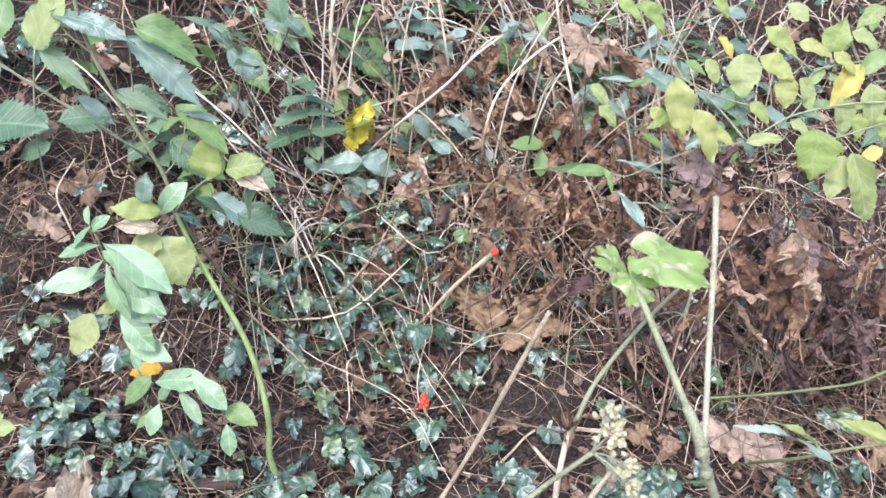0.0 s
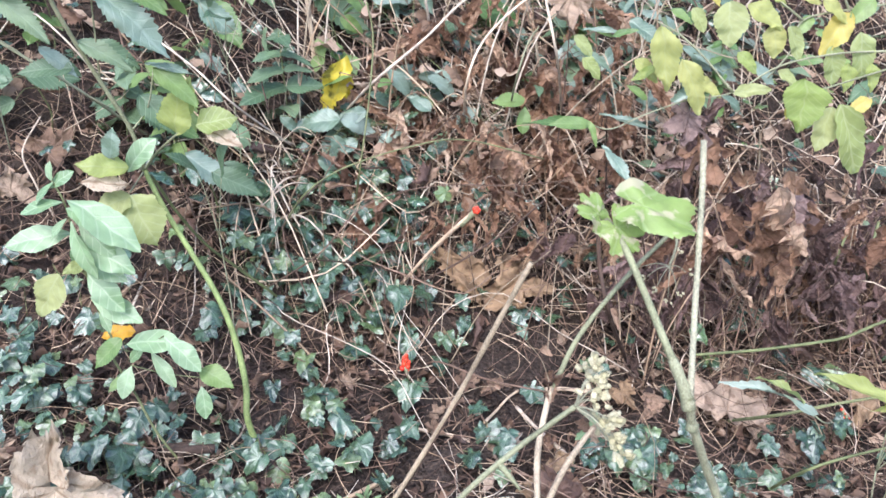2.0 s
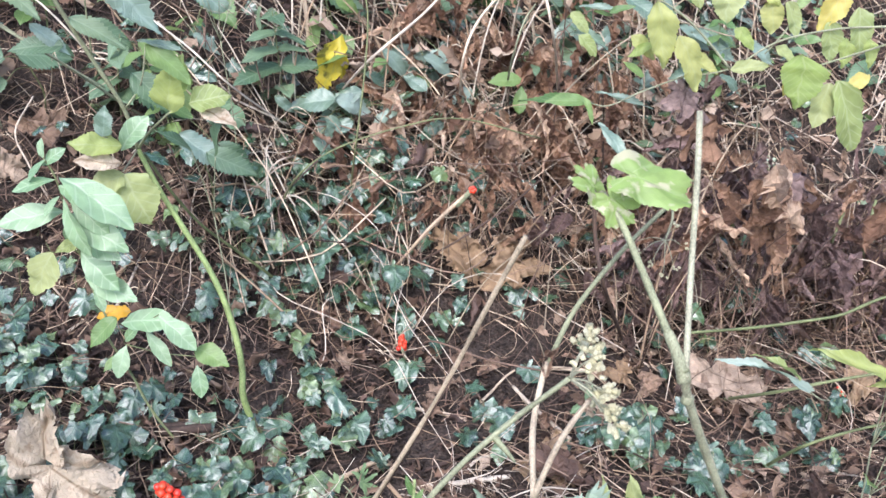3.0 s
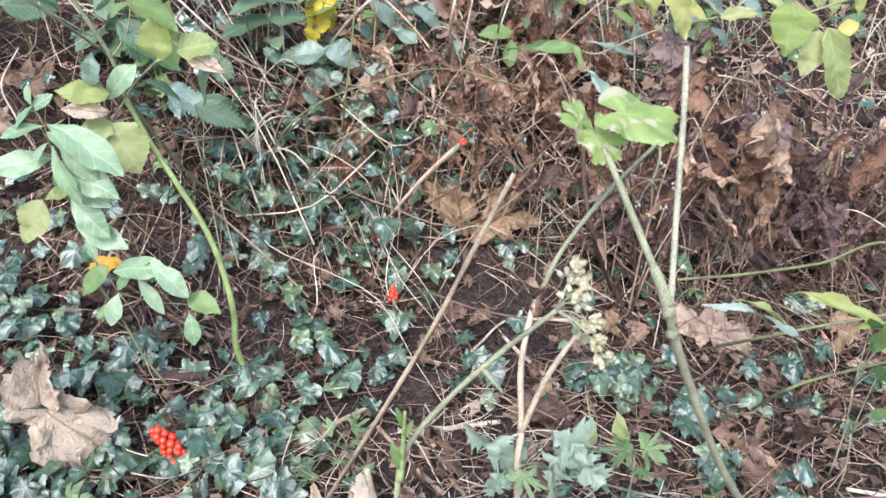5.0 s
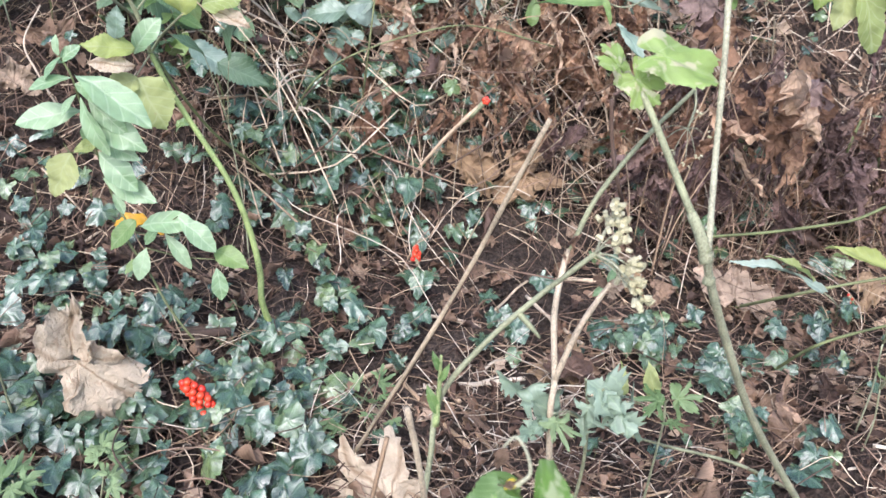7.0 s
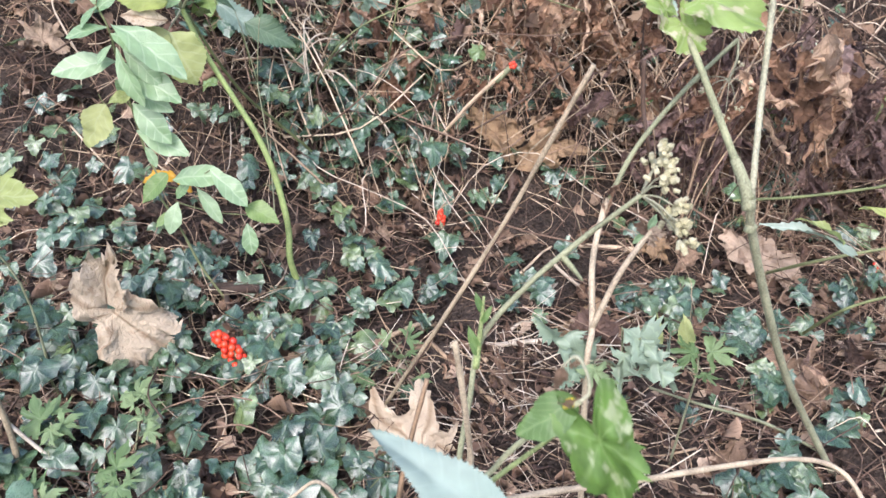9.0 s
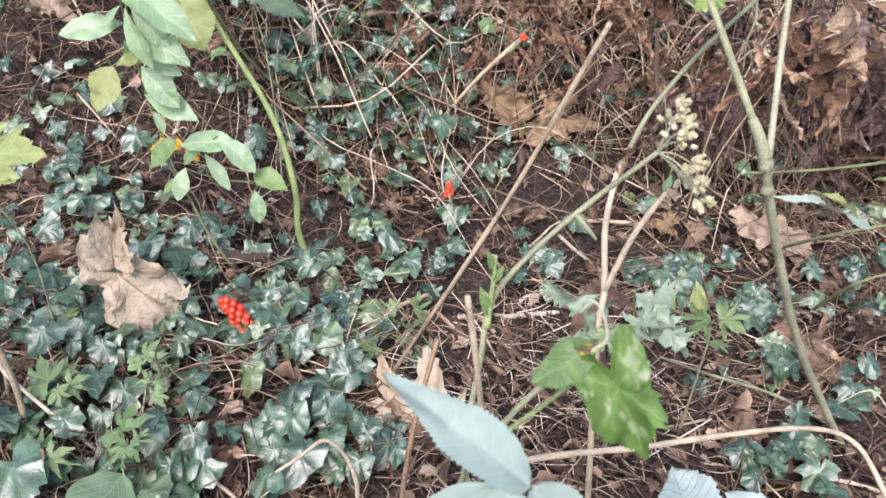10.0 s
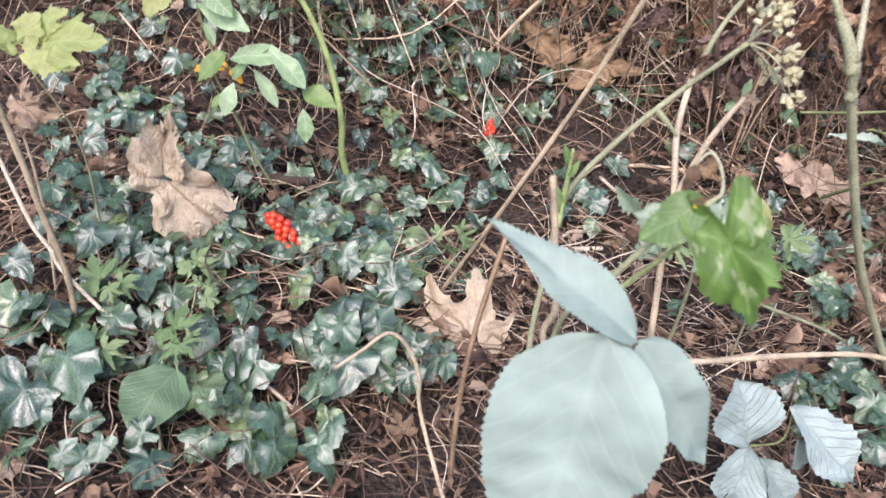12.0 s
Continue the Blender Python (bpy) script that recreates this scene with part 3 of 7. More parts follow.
def umbel(parent, heart, rays, size, seed, seeds=7, mat=DRY):
    """The spokes of a seed head, each with its cluster of flat seeds."""
    r = random.Random(seed)
    heart = Vector(heart)
    for end in rays:
        end = Vector(end)
        mid = heart.lerp(end, 0.5) + Vector((0, 0, 0.004))
        ray = stem("ray", [heart, mid, end], size * 0.16, size * 0.10, mat, parent, "", 5, 3)
        out = (end - heart).normalized()
        for k in range(seeds):
            way = (out + Vector((r.uniform(-1, 1), r.uniform(-1, 1), r.uniform(-0.7, 1)))).normalized()
            tip = end + way * size * r.uniform(0.7, 2.1)
            piece("seed", SEEDS, ray, set_at(tip, way.orthogonal(), way, size * r.uniform(0.85, 1.2)))


def umbel_plant():
    base = on_ground(0.012, 0.60, -0.02)
    t = thing("seed_head_plant", base, "thin green stalk bent under a pale dry umbel of seeds", "plant")
    heart = Vector((0.179, 0.685, 0.444))
    stem("stalk", [base, (0.002, 0.620, 0.108), (0.015, 0.650, 0.212), (0.027, 0.670, 0.281), (0.074, 0.685, 0.339), (0.126, 0.690, 0.391), (0.154, 0.690, 0.417), heart], 0.0036, 0.0026, LIME_STEM, t, "", 7)
    rays = [(0.196, 0.690, 0.481), (0.198, 0.680, 0.469), (0.193, 0.670, 0.461), (0.208, 0.670, 0.440), (0.210, 0.660, 0.427), (0.220, 0.670, 0.403), (0.194, 0.710, 0.460), (0.211, 0.700, 0.411)]
    umbel(t, heart, rays, 0.0076, 4, 12, PALE_STALK)
    stem("side_shoot", [(0.108, 0.690, 0.372), (0.121, 0.680, 0.360), (0.129, 0.675, 0.351)], 0.004, 0.0012, LIME_STEM, t, "short green side shoot", 6)
    shoot = stem("side_shoot", [(0.021, 0.660, 0.250), (0.025, 0.665, 0.290), (0.028, 0.670, 0.335)], 0.0042, 0.0014, BRIGHT_STEM, t, "short green side shoot", 6)
    for foot, tip in [((0.024, 0.660, 0.265), (0.014, 0.660, 0.300)), ((0.026, 0.665, 0.304), (0.036, 0.665, 0.325)), ((0.026, 0.667, 0.317), (0.020, 0.667, 0.340))]:
        piece("leaf", FRESHES[1], shoot, span(foot, tip, (0.1, -0.8, 0.5), 0.6), "tiny green leaf")
    return t


def dead_fork():
    base = on_ground(0.17, 0.70, -0.02)
    t = thing("dead_forked_stalk", base, "dry forked stalks with a shrivelled flower head", "stalk")
    low = Vector((0.160, 0.740, 0.245))
    stem("stalk", [base, (0.155, 0.720, 0.186), low, (0.163, 0.790, 0.306), (0.182, 0.840, 0.362)], 0.0042, 0.0036, DRY, t)
    stem("stalk", [low, (0.184, 0.750, 0.307), (0.206, 0.760, 0.342), (0.219, 0.765, 0.360)], 0.0038, 0.003, DRY, t)
    knee = Vector((0.191, 0.850, 0.367))
    upper = stem("upper_stalk", [(0.182, 0.840, 0.358), knee, (0.218, 0.870, 0.416), (0.274, 0.900, 0.477), (0.337, 0.930, 0.529)], 0.0036, 0.0026, LIME_STEM, t, "greenish upper stalk")
    umbel(t, (0.332, 0.920, 0.483), [(0.297, 0.915, 0.485), (0.303, 0.910, 0.474), (0.316, 0.910, 0.459), (0.332, 0.910, 0.443), (0.342, 0.910, 0.455), (0.353, 0.920, 0.475), (0.344, 0.925, 0.497)], 0.0042, 9, 3, PALE_STALK)
    stem("drooping_stalk", [(0.337, 0.930, 0.529), (0.339, 0.925, 0.508), (0.332, 0.920, 0.483)], 0.002, 0.0015, PALE_STALK, upper, "", 5)
    for k, (tip, size) in enumerate([((0.173, 0.830, 0.376), 0.03), ((0.197, 0.840, 0.386), 0.026), ((0.172, 0.830, 0.354), 0.028)]):
        piece("withered_leaf", CRUMPLES[k], t, set_at(knee - Vector((0.005, 0.004, 0.004)), Vector(tip) - knee, (0, -1, 0.5), size), "small shrivelled brown leaf")
    head = Vector((0.215, 0.765, 0.360))
    for k in range(5):
        way = Vector((math.cos(k * 1.3), -0.3, math.sin(k * 1.3)))
        piece("husk", PALES[0] if k % 2 else BITS[1], t, set_at(head, way, (0, -1, 0.3), 0.022), "pale yellowish husk")
    return t


def leaning_cane():
    base = Vector((-0.115, 0.927, -0.062))
    t = thing("leaning_cane", base, "long split straw-coloured cane leaning over the ivy", "cane")
    stem("cane", [base, (-0.038, 0.840, 0.139), (0.054, 0.840, 0.314), (0.113, 0.840, 0.443), (0.151, 0.840, 0.526)], 0.0032, 0.0030, DRY, t, "", 8, knobs=0.14)
    stem("split_fibre", [(-0.069, 0.835, 0.080), (0.011, 0.836, 0.226), (0.072, 0.836, 0.346)], 0.0014, 0.001, TWIG, t, "darker split along the cane", 5)
    return t


def bramble_sprig():
    """The trifoliate leaf held up close before the lens."""
    base = on_ground(0.05, 0.42, -0.02)
    t = thing("bramble_sprig", base, "pale blue-green bramble shoot with three toothed leaflets", "bramble")
    heart = Vector((0.034, 0.356, 0.348))
    stem("stalk", [base, on_ground(0.045, 0.40, 0.14), (0.046, 0.365, 0.281), heart], 0.0024, 0.0015, GREEN_STEM, t)
    stem("leaf_stalk", [heart, (0.023, 0.352, 0.341), (0.010, 0.350, 0.335)], 0.0013, 0.0011, GREEN_STEM, t, "short stalk of the largest leaflet", 6, 4)
    shape = pinnate("leaflet", BLUISH, 0.62, 0.016, 0.14, 0.14, 0.03, 0.035, 64, 0.36, 1, 5)
    narrow = pinnate("leaflet", BLUISH, 0.33, 0.05, 0.14, 0.35, 0.03, 0.020, 60, 0.36, 2, 4)
    side = pinnate("leaflet", BLUISH, 0.36, 0.035, 0.22, 0.3, 0.03, 0.025, 60, 0.34, 5, 4)
    piece("leaflet", narrow, t, span(heart, (-0.060, 0.385, 0.423), (0.35, -0.55, 0.75), 1.0))
    piece("leaflet", shape, t, span((0.013, 0.352, 0.355), (-0.033, 0.285, 0.184), (-0.10, -0.85, 0.55), 1.0))
    piece("leaflet", side, t, span(heart, (0.111, 0.335, 0.244), (0.25, -0.85, 0.45), 1.0))
    return t


def hanging_leaf():
    base = on_ground(0.02, 0.44, -0.02)
    t = thing("young_hogweed", base, "green drooping lobed leaf on a bent stalk", "plant")
    top = Vector((0.078, 0.405, 0.427))
    stem("stalk", [base, (-0.009, 0.430, 0.258), (0.024, 0.430, 0.337), (0.053, 0.420, 0.388), top], 0.0026, 0.002, LIME_STEM, t)
    stem("stalk", [(0.019, 0.440, 0.309), (0.054, 0.440, 0.346), (0.073, 0.430, 0.377)], 0.0022, 0.0016, BRIGHT_STEM, t, "thin green second stalk", 6)
    a = lobed("leaf_blade", LEAFY, HANG_SHAPE, 5, 0.05, 0.16, 0.30, 0.12, 7, 11, 0.34)
    piece("leaf_blade", a, t, span((0.080, 0.405, 0.429), (0.117, 0.372, 0.348), (-0.2, -0.85, 0.4), 0.52), "bright green lobed blade with pale blotches")
    side = pinnate("leaflet", FRESH, 0.58, 0.03, 0.2, 0.2, 0.03, 0.05, 22, 0.36, 4, 3)
    piece("leaflet", side, t, span((0.077, 0.410, 0.425), (0.035, 0.400, 0.399), (0.1, -0.6, 0.8)))
    tip = pinnate("leaflet", YELLOW, 0.7, 0.03, 0.2, 0.2, 0.03, 0.05, 10, 0.45, 6)
    piece("leaflet", tip, t, span((0.075, 0.408, 0.427), (0.067, 0.404, 0.422), (0.1, -0.7, 0.7)), "yellowed tip of a leaflet")
    hook = stem("dead_stalk", [top, (0.085, 0.410, 0.431), (0.082, 0.415, 0.446), (0.075, 0.420, 0.454), (0.067, 0.420, 0.445)], 0.0015, 0.0009, PALE_STALK, t, "withered cream stalk hooked over", 6)
    for k, (foot, end, wide) in enumerate([((0.067, 0.420, 0.445), (0.063, 0.420, 0.423), 0.8), ((0.078, 0.420, 0.452), (0.072, 0.420, 0.443), 0.9), ((0.082, 0.410, 0.426), (0.064, 0.400, 0.428), 0.6), ((0.079, 0.402, 0.410), (0.087, 0.400, 0.397), 0.7)]):
        piece("husk", BITS[k % 4], hook, span(foot, end, (0, -1, 0.3), wide), "shrivelled cream flower remains")
    return t


hairy_stalk()
umbel_plant()
dead_fork()
leaning_cane()
bramble_sprig()
hanging_leaf()

# ---- berries ----


def ball(name, mat, seg=8):
    bm = bmesh.new()
    bmesh.ops.create_uvsphere(bm, u_segments=seg, v_segments=6, radius=0.5)
    for v in bm.verts:
        v.co += 0.03 * noise.noise_vector(v.co * 3)
        if v.co.z > 0.42:
            v.co.z -= 0.06
    for f in bm.faces:
        f.smooth = True
    data = bpy.data.meshes.new(name)
    bm.to_mesh(data)
    bm.free()
    data.materials.append(mat)
    return data


FRUIT = ball("berry", BERRY)


def berry_spike(top, low, width, count, fruit, seed, label):
    """An arum's spike of berries on its short stalk."""
    top, low = Vector(top), Vector(low)
    foot = on_ground(low.x + 0.01, low.y + 0.01, -0.01)
    t = thing("arum_berries", foot, label, "berries", "arum berry spikes")
    stem("stalk", [foot, low, top], 0.004, 0.003, LIME_STEM, t)
    r = random.Random(seed)
    axis = (top - low).normalized()
    side = axis.orthogonal().normalized()
    for k in range(count):
        f = k / max(1, count - 1)
        a = k * 2.4 + r.uniform(-0.2, 0.2)
        off = (Matrix.Rotation(a, 3, axis) @ side) * width * (0.9 - 0.5 * f * f) * r.uniform(0.6, 1.1)
        at = low.lerp(top, f) + off
        piece("berry", FRUIT, t, set_at(at, axis, off, fruit * r.uniform(0.85, 1.15)))
    return t


berry_spike((-0.368, 0.993, 0.048), (-0.325, 0.969, 0.006), 0.0150, 30, 0.0125, 1, "dense spike of glossy orange-red berries low in the ivy")
berry_spike((-0.017, 1.500, -0.000), (-0.015, 1.486, -0.025), 0.009, 11, 0.011, 2, "small cluster of orange-red berries over bare soil")
berry_spike((0.877, 1.373, -0.057), (0.890, 1.370, -0.079), 0.005, 4, 0.007, 3, "few shrivelled dull red berries among ivy")


def fallen_spike():
    low, top = Vector((-0.034, 1.705, 0.066)), Vector((0.141, 1.685, 0.263))
    t = thing("bent_arum_stalk", low, "bent yellowing arum stalk with last red berries", "stalk")
    stem("stalk", [low, low.lerp(top, 0.5) + Vector((0, 0, 0.01)), top], 0.0035, 0.0055, STRAW, t, "", 7)
    stem("tip", [low.lerp(top, 0.8), top + (top - low) * 0.02], 0.0062, 0.0066, LIME_STEM, t, "yellow-green swollen tip", 7, 3)
    for k in range(5):
        piece("berry", FRUIT, t, set_at(top + Vector((0.005 * math.cos(k * 1.3), -0.003, 0.005 * math.sin(k * 1.3))), (0, 0, 1), (0, -1, 0), 0.010))
    return t


fallen_spike()

# ---- dead leaves lying about ----


def dead_leaf(base, tip, shape, face, wide=1.0, label="dry tan maple leaf lying on the litter", name="dead_leaf"):
    base, way = Vector(base), Vector(tip) - Vector(base)
    low = on_ground(base.x, base.y)
    t = thing(name, low, label, "leaf", "fallen dead leaves")
    piece("blade", shape, t, span(base, tip, face, wide))
    back = base - way * 0.45
    back.z = max(min(back.z, base.z - 0.01), ground_height(back.x, back.y) - 0.004)
    stem("leaf_stalk", [base + way * 0.12, base - way * 0.1, back], 0.0012, 0.0016, TWIG, t, "thin brown leaf stalk", 5, 4)
    return t


def propped_leaf():
    """A big dry leaf folded between its broad main part and one side lobe that stands up."""
    plate = lobed("dead_leaf", CREAM, BROAD_SHAPE, 5, 0.07, 0.16, 0.20, 0.20, 12, 2, 0.2)
    wing = lobed("dead_leaf", CREAM, WING_SHAPE, 5, 0.07, 0.45, 0.25, 0.20, 10, 5, 0.3)
    foot = Vector((-0.527, 0.955, 0.112))
    t = thing("dead_leaf", on_ground(foot.x, foot.y), "large pale curled maple leaf propped on ivy", "leaf", "fallen dead leaves")
    piece("blade", plate, t, span((-0.514, 0.955, 0.132), (-0.437, 0.945, 0.048), (0.0, -0.8, 0.6), 0.88))
    piece("side_lobe", wing, t, span((-0.513, 0.957, 0.088), (-0.501, 0.965, 0.223), (0.1, -0.8, 0.5), 0.66), "folded side lobe with curled rim")
    stem("leaf_stalk", [foot, foot + Vector((-0.02, 0.02, -0.015)), on_ground(foot.x - 0.04, foot.y + 0.03, 0.0)], 0.0016, 0.0018, TWIG, t, "thin brown leaf stalk", 5, 4)


propped_leaf()
for (a, b, k, face, note) in [
    ((-0.816, 1.722, 0.369), (-0.759, 1.773, 0.422), 0, (0.2, -0.7, 0.7), "pale dry maple leaf on the bank"),
    ((-0.854, 1.640, 0.301), (-0.857, 1.670, 0.380), 1, (0.4, -0.7, 0.4), "pale dry leaf standing among stems"),
    ((-0.144, 1.429, -0.030), (-0.128, 1.460, -0.014), 1, (0, -0.6, 0.8), "small curled tan leaf on soil"),
    ((0.094, 1.473, -0.061), (0.133, 1.502, -0.051), 0, (0, -0.6, 0.8), "small curled tan leaf on soil"),
    ((0.033, 1.309, -0.057), (0.061, 1.315, -0.041), 2, (0, -0.6, 0.8), "small curled tan leaf on soil"),
    ((0.615, 0.983, -0.101), (0.580, 1.029, -0.080), 3, (0, -0.6, 0.8), "crumbling brown leaf on the litter"),
    ((0.268, 1.204, -0.091), (0.245, 1.242, -0.073), 3, (0, -0.6, 0.8), "crumbling brown leaf on the litter"),
    ((0.090, 1.028, -0.092), (0.086, 1.068, -0.071), 1, (0.3, -0.6, 0.6), "narrow curled tan leaf on soil"),
    ((0.425, 0.829, -0.101), (0.410, 0.882, -0.072), 2, (0, -0.6, 0.8), "orange-brown crumpled leaf on litter"),
    ((-0.131, 0.638, -0.052), (-0.146, 0.652, -0.020), 0, (0, -0.6, 0.8), "crumpled brown leaf among stalks"),
    ((0.751, 1.137, -0.108), (0.714, 1.158, -0.090), 0, (0, -0.6, 0.8), "crumpled brown leaf on the litter"),
    ((-0.653, 1.082, 0.067), (-0.663, 1.093, 0.087), 1, (0, -0.6, 0.8), "small tan leaf in the ivy"),
]:
    dead_leaf(a, b, MAPLES[k], face, 1.0, note)


curled = [lobed("dead_leaf", CURLED, HANG_SHAPE, 4, 0.08, 0.75 - 0.2 * i, 0.5, 0.34, 8, 31 + i, 0.25) for i in range(3)]
dead_leaf((0.265, 1.758, 0.061), (0.174, 1.674, 0.043), curled[0], (0.2, -0.75, 0.6), 0.8, "curled orange-tan maple leaf on bare soil")
dead_leaf((0.140, 1.727, 0.065), (0.051, 1.737, 0.132), curled[1], (0.1, -0.7, 0.6), 0.75, "curled pale tan maple leaf on bare soil")
fan = lobed("dead_leaf", TAN, PROP_SHAPE, 5, 0.06, 0.12, 0.05, 0.16, 10, 44, 0.2)
dead_leaf((0.641, 1.366, -0.078), (0.675, 1.470, -0.030), fan, (0.0, -0.85, 0.5), 1.0, "dry tan maple leaf spread over the litter")
dead_leaf((0.600, 0.984, -0.100), (0.670, 1.043, -0.089), MAPLES[2], (0.0, -0.7, 0.7), 1.1, "broad brown crumpled leaf in the litter")
dead_leaf((0.580, 1.075, -0.097), (0.651, 1.099, -0.093), BITS[1], (0.0, -0.7, 0.7), 0.8, "oval tan leaf lying in the litter")
dead_leaf((0.715, 1.099, -0.108), (0.749, 1.132, -0.087), CRUMPLES[2], (0.0, -0.7, 0.7), 1.6, "rust-brown curled leaf in the litter")
dead_leaf((0.239, 1.228, -0.091), (0.271, 1.137, -0.062), curled[2], (0.0, -0.7, 0.7), 1.0, "pale tan crumpled leaf against a stalk")
dead_leaf((0.316, 1.151, -0.084), (0.239, 1.081, -0.061), CRUMPLES[5], (0.0, -0.7, 0.7), 1.4, "crumpled brown leaf in the litter")
dead_leaf((0.458, 1.181, -0.053), (0.442, 1.131, -0.070), CRUMPLES[1], (0.0, -0.7, 0.7), 1.3, "rust-brown withered leaf standing in litter")
dead_leaf((0.474, 1.545, -0.031), (0.497, 1.494, -0.057), CRUMPLES[4], (0.0, -0.7, 0.7), 1.4, "dark rust-brown curled leaf in the litter")
dead_leaf((0.431, 1.453, -0.052), (0.459, 1.408, -0.063), curled[2], (0.0, -0.7, 0.7), 0.9, "golden tan shrivelled leaf in the litter")
dead_leaf((0.498, 1.407, -0.038), (0.483, 1.353, -0.075), CRUMPLES[8], (0.0, -0.7, 0.7), 1.4, "brown withered leaf hanging over litter")
dead_leaf((0.772, 1.470, -0.069), (0.759, 1.417, -0.089), CRUMPLES[7], (0.0, -0.7, 0.7), 1.2, "dark brown curled leaf in the litter")
dead_leaf((0.940, 1.411, -0.052), (0.912, 1.353, -0.077), curled[1], (0.0, -0.7, 0.7), 0.8, "pale tan withered leaf behind green shoots")
dead_leaf((0.835, 1.330, -0.098), (0.817, 1.367, -0.077), CRUMPLES[10], (0.0, -0.7, 0.7), 1.3, "reddish brown curled leaf in the litter")
dead_leaf((0.699, 1.405, -0.105), (0.684, 1.339, -0.088), BITS[3], (0.0, -0.7, 0.7), 1.1, "small tan scrap of leaf on litter")
dead_leaf((0.737, 1.315, -0.106), (0.712, 1.238, -0.089), BITS[0], (0.0, -0.7, 0.7), 1.1, "small tan scrap of leaf on litter")
dead_leaf((0.612, 1.131, -0.107), (0.580, 1.009, -0.080), CRUMPLES[11], (0.0, -0.7, 0.7), 1.3, "dull brown withered leaf on litter")
dead_leaf((0.199, 1.503, -0.079), (0.161, 1.490, -0.059), BITS[2], (0.0, -0.7, 0.7), 1.0, "small tan leaf lying on bare soil")
dead_leaf((-0.025, 1.568, -0.026), (0.032, 1.593, -0.009), CRUMPLES[3], (0.0, -0.7, 0.7), 1.4, "dark brown curled leaf on soil")
flat = lobed("dead_leaf", CREAM, MAPLE_SHAPE, 4, 0.06, 0.10, 0.05, 0.16, 8, 7, 0.2)
dead_leaf((-0.032, 0.830, -0.073), (-0.126, 0.900, -0.002), flat, (0.0, -0.7, 0.7), 0.9, "pale cream maple leaf lying in the litter")

hung = [lobed("withered_leaf", (HUNG, RUST)[i], MAPLE_SHAPE, 2, 0.05, 0.3, 0.3, 0.30, 5, 61 + i) for i in range(2)]


def hung_leaf(root, top, tip, shape, label, mat=TWIG):
    """A dead leaf still hanging from its upright stalk."""
    root, top = Vector(root), Vector(top)
    t = thing("hanging_dead_leaf", root, label, "leaf", "hanging dead leaves")
    stem("stalk", [root, root.lerp(top, 0.5) + Vector((0.01, 0, 0.01)), top], 0.0022, 0.0014, mat, t)
    piece("blade", shape, t, span(top, tip, (0.1, -0.9, 0.3), 1.0))
    return t


hung_leaf(on_ground(0.52, 1.56, -0.01), (0.530, 1.500, 0.545), (0.511, 1.470, 0.467), hung[0], "purplish brown withered leaf drooping from its stalk")
hung_leaf(on_ground(0.56, 1.55, -0.01), (0.582, 1.500, 0.481), (0.532, 1.470, 0.410), hung[1], "tan-brown withered leaf drooping from its stalk")
hung_leaf(on_ground(0.34, 1.98, -0.01), (0.362, 1.900, 0.732), (0.352, 1.870, 0.621), MAPLES[1], "pale tan withered leaf hanging on the bank")
hung_leaf(on_ground(0.72, 1.58, -0.01), (0.696, 1.520, 0.345), (0.702, 1.500, 0.281), hung[1], "orange-brown withered leaf hanging low")
hung_leaf(on_ground(0.80, 1.58, -0.01), (0.765, 1.520, 0.368), (0.764, 1.500, 0.280), hung[0], "brown withered leaf hanging low")
hung_leaf(on_ground(0.68, 1.60, -0.01), (0.727, 1.550, 0.236), (0.742, 1.520, 0.158), hung[1], "brown withered leaf hanging low")
hung_leaf(on_ground(-0.62, 0.80, -0.01), (-0.593, 0.780, 0.315), (-0.550, 0.760, 0.288), MAPLES[3], "pale curled leaf caught on a dry stalk", DRY)


def log_piece():
    t = thing("broken_branch", Vector((-0.391, 1.207, -0.014)), "short rotting piece of branch lying in the ivy", "branch")
    stem("wood", [(-0.426, 1.182, 0.005), (-0.391, 1.196, -0.001), (-0.354, 1.220, -0.015)], 0.012, 0.013, BARK, t, "", 9, knobs=0.12)
    return t


log_piece()
lone_branch = thing("dark_branch", Vector((-0.223, 0.787, -0.044)), "dark rotting branch lying under ivy", "branch")
stem("wood", [(-0.233, 0.777, -0.041), (-0.194, 0.820, -0.042), (-0.153, 0.865, -0.043)], 0.006, 0.005, BARK, lone_branch, "", 8, knobs=0.15)

# ---- leafy plants ----


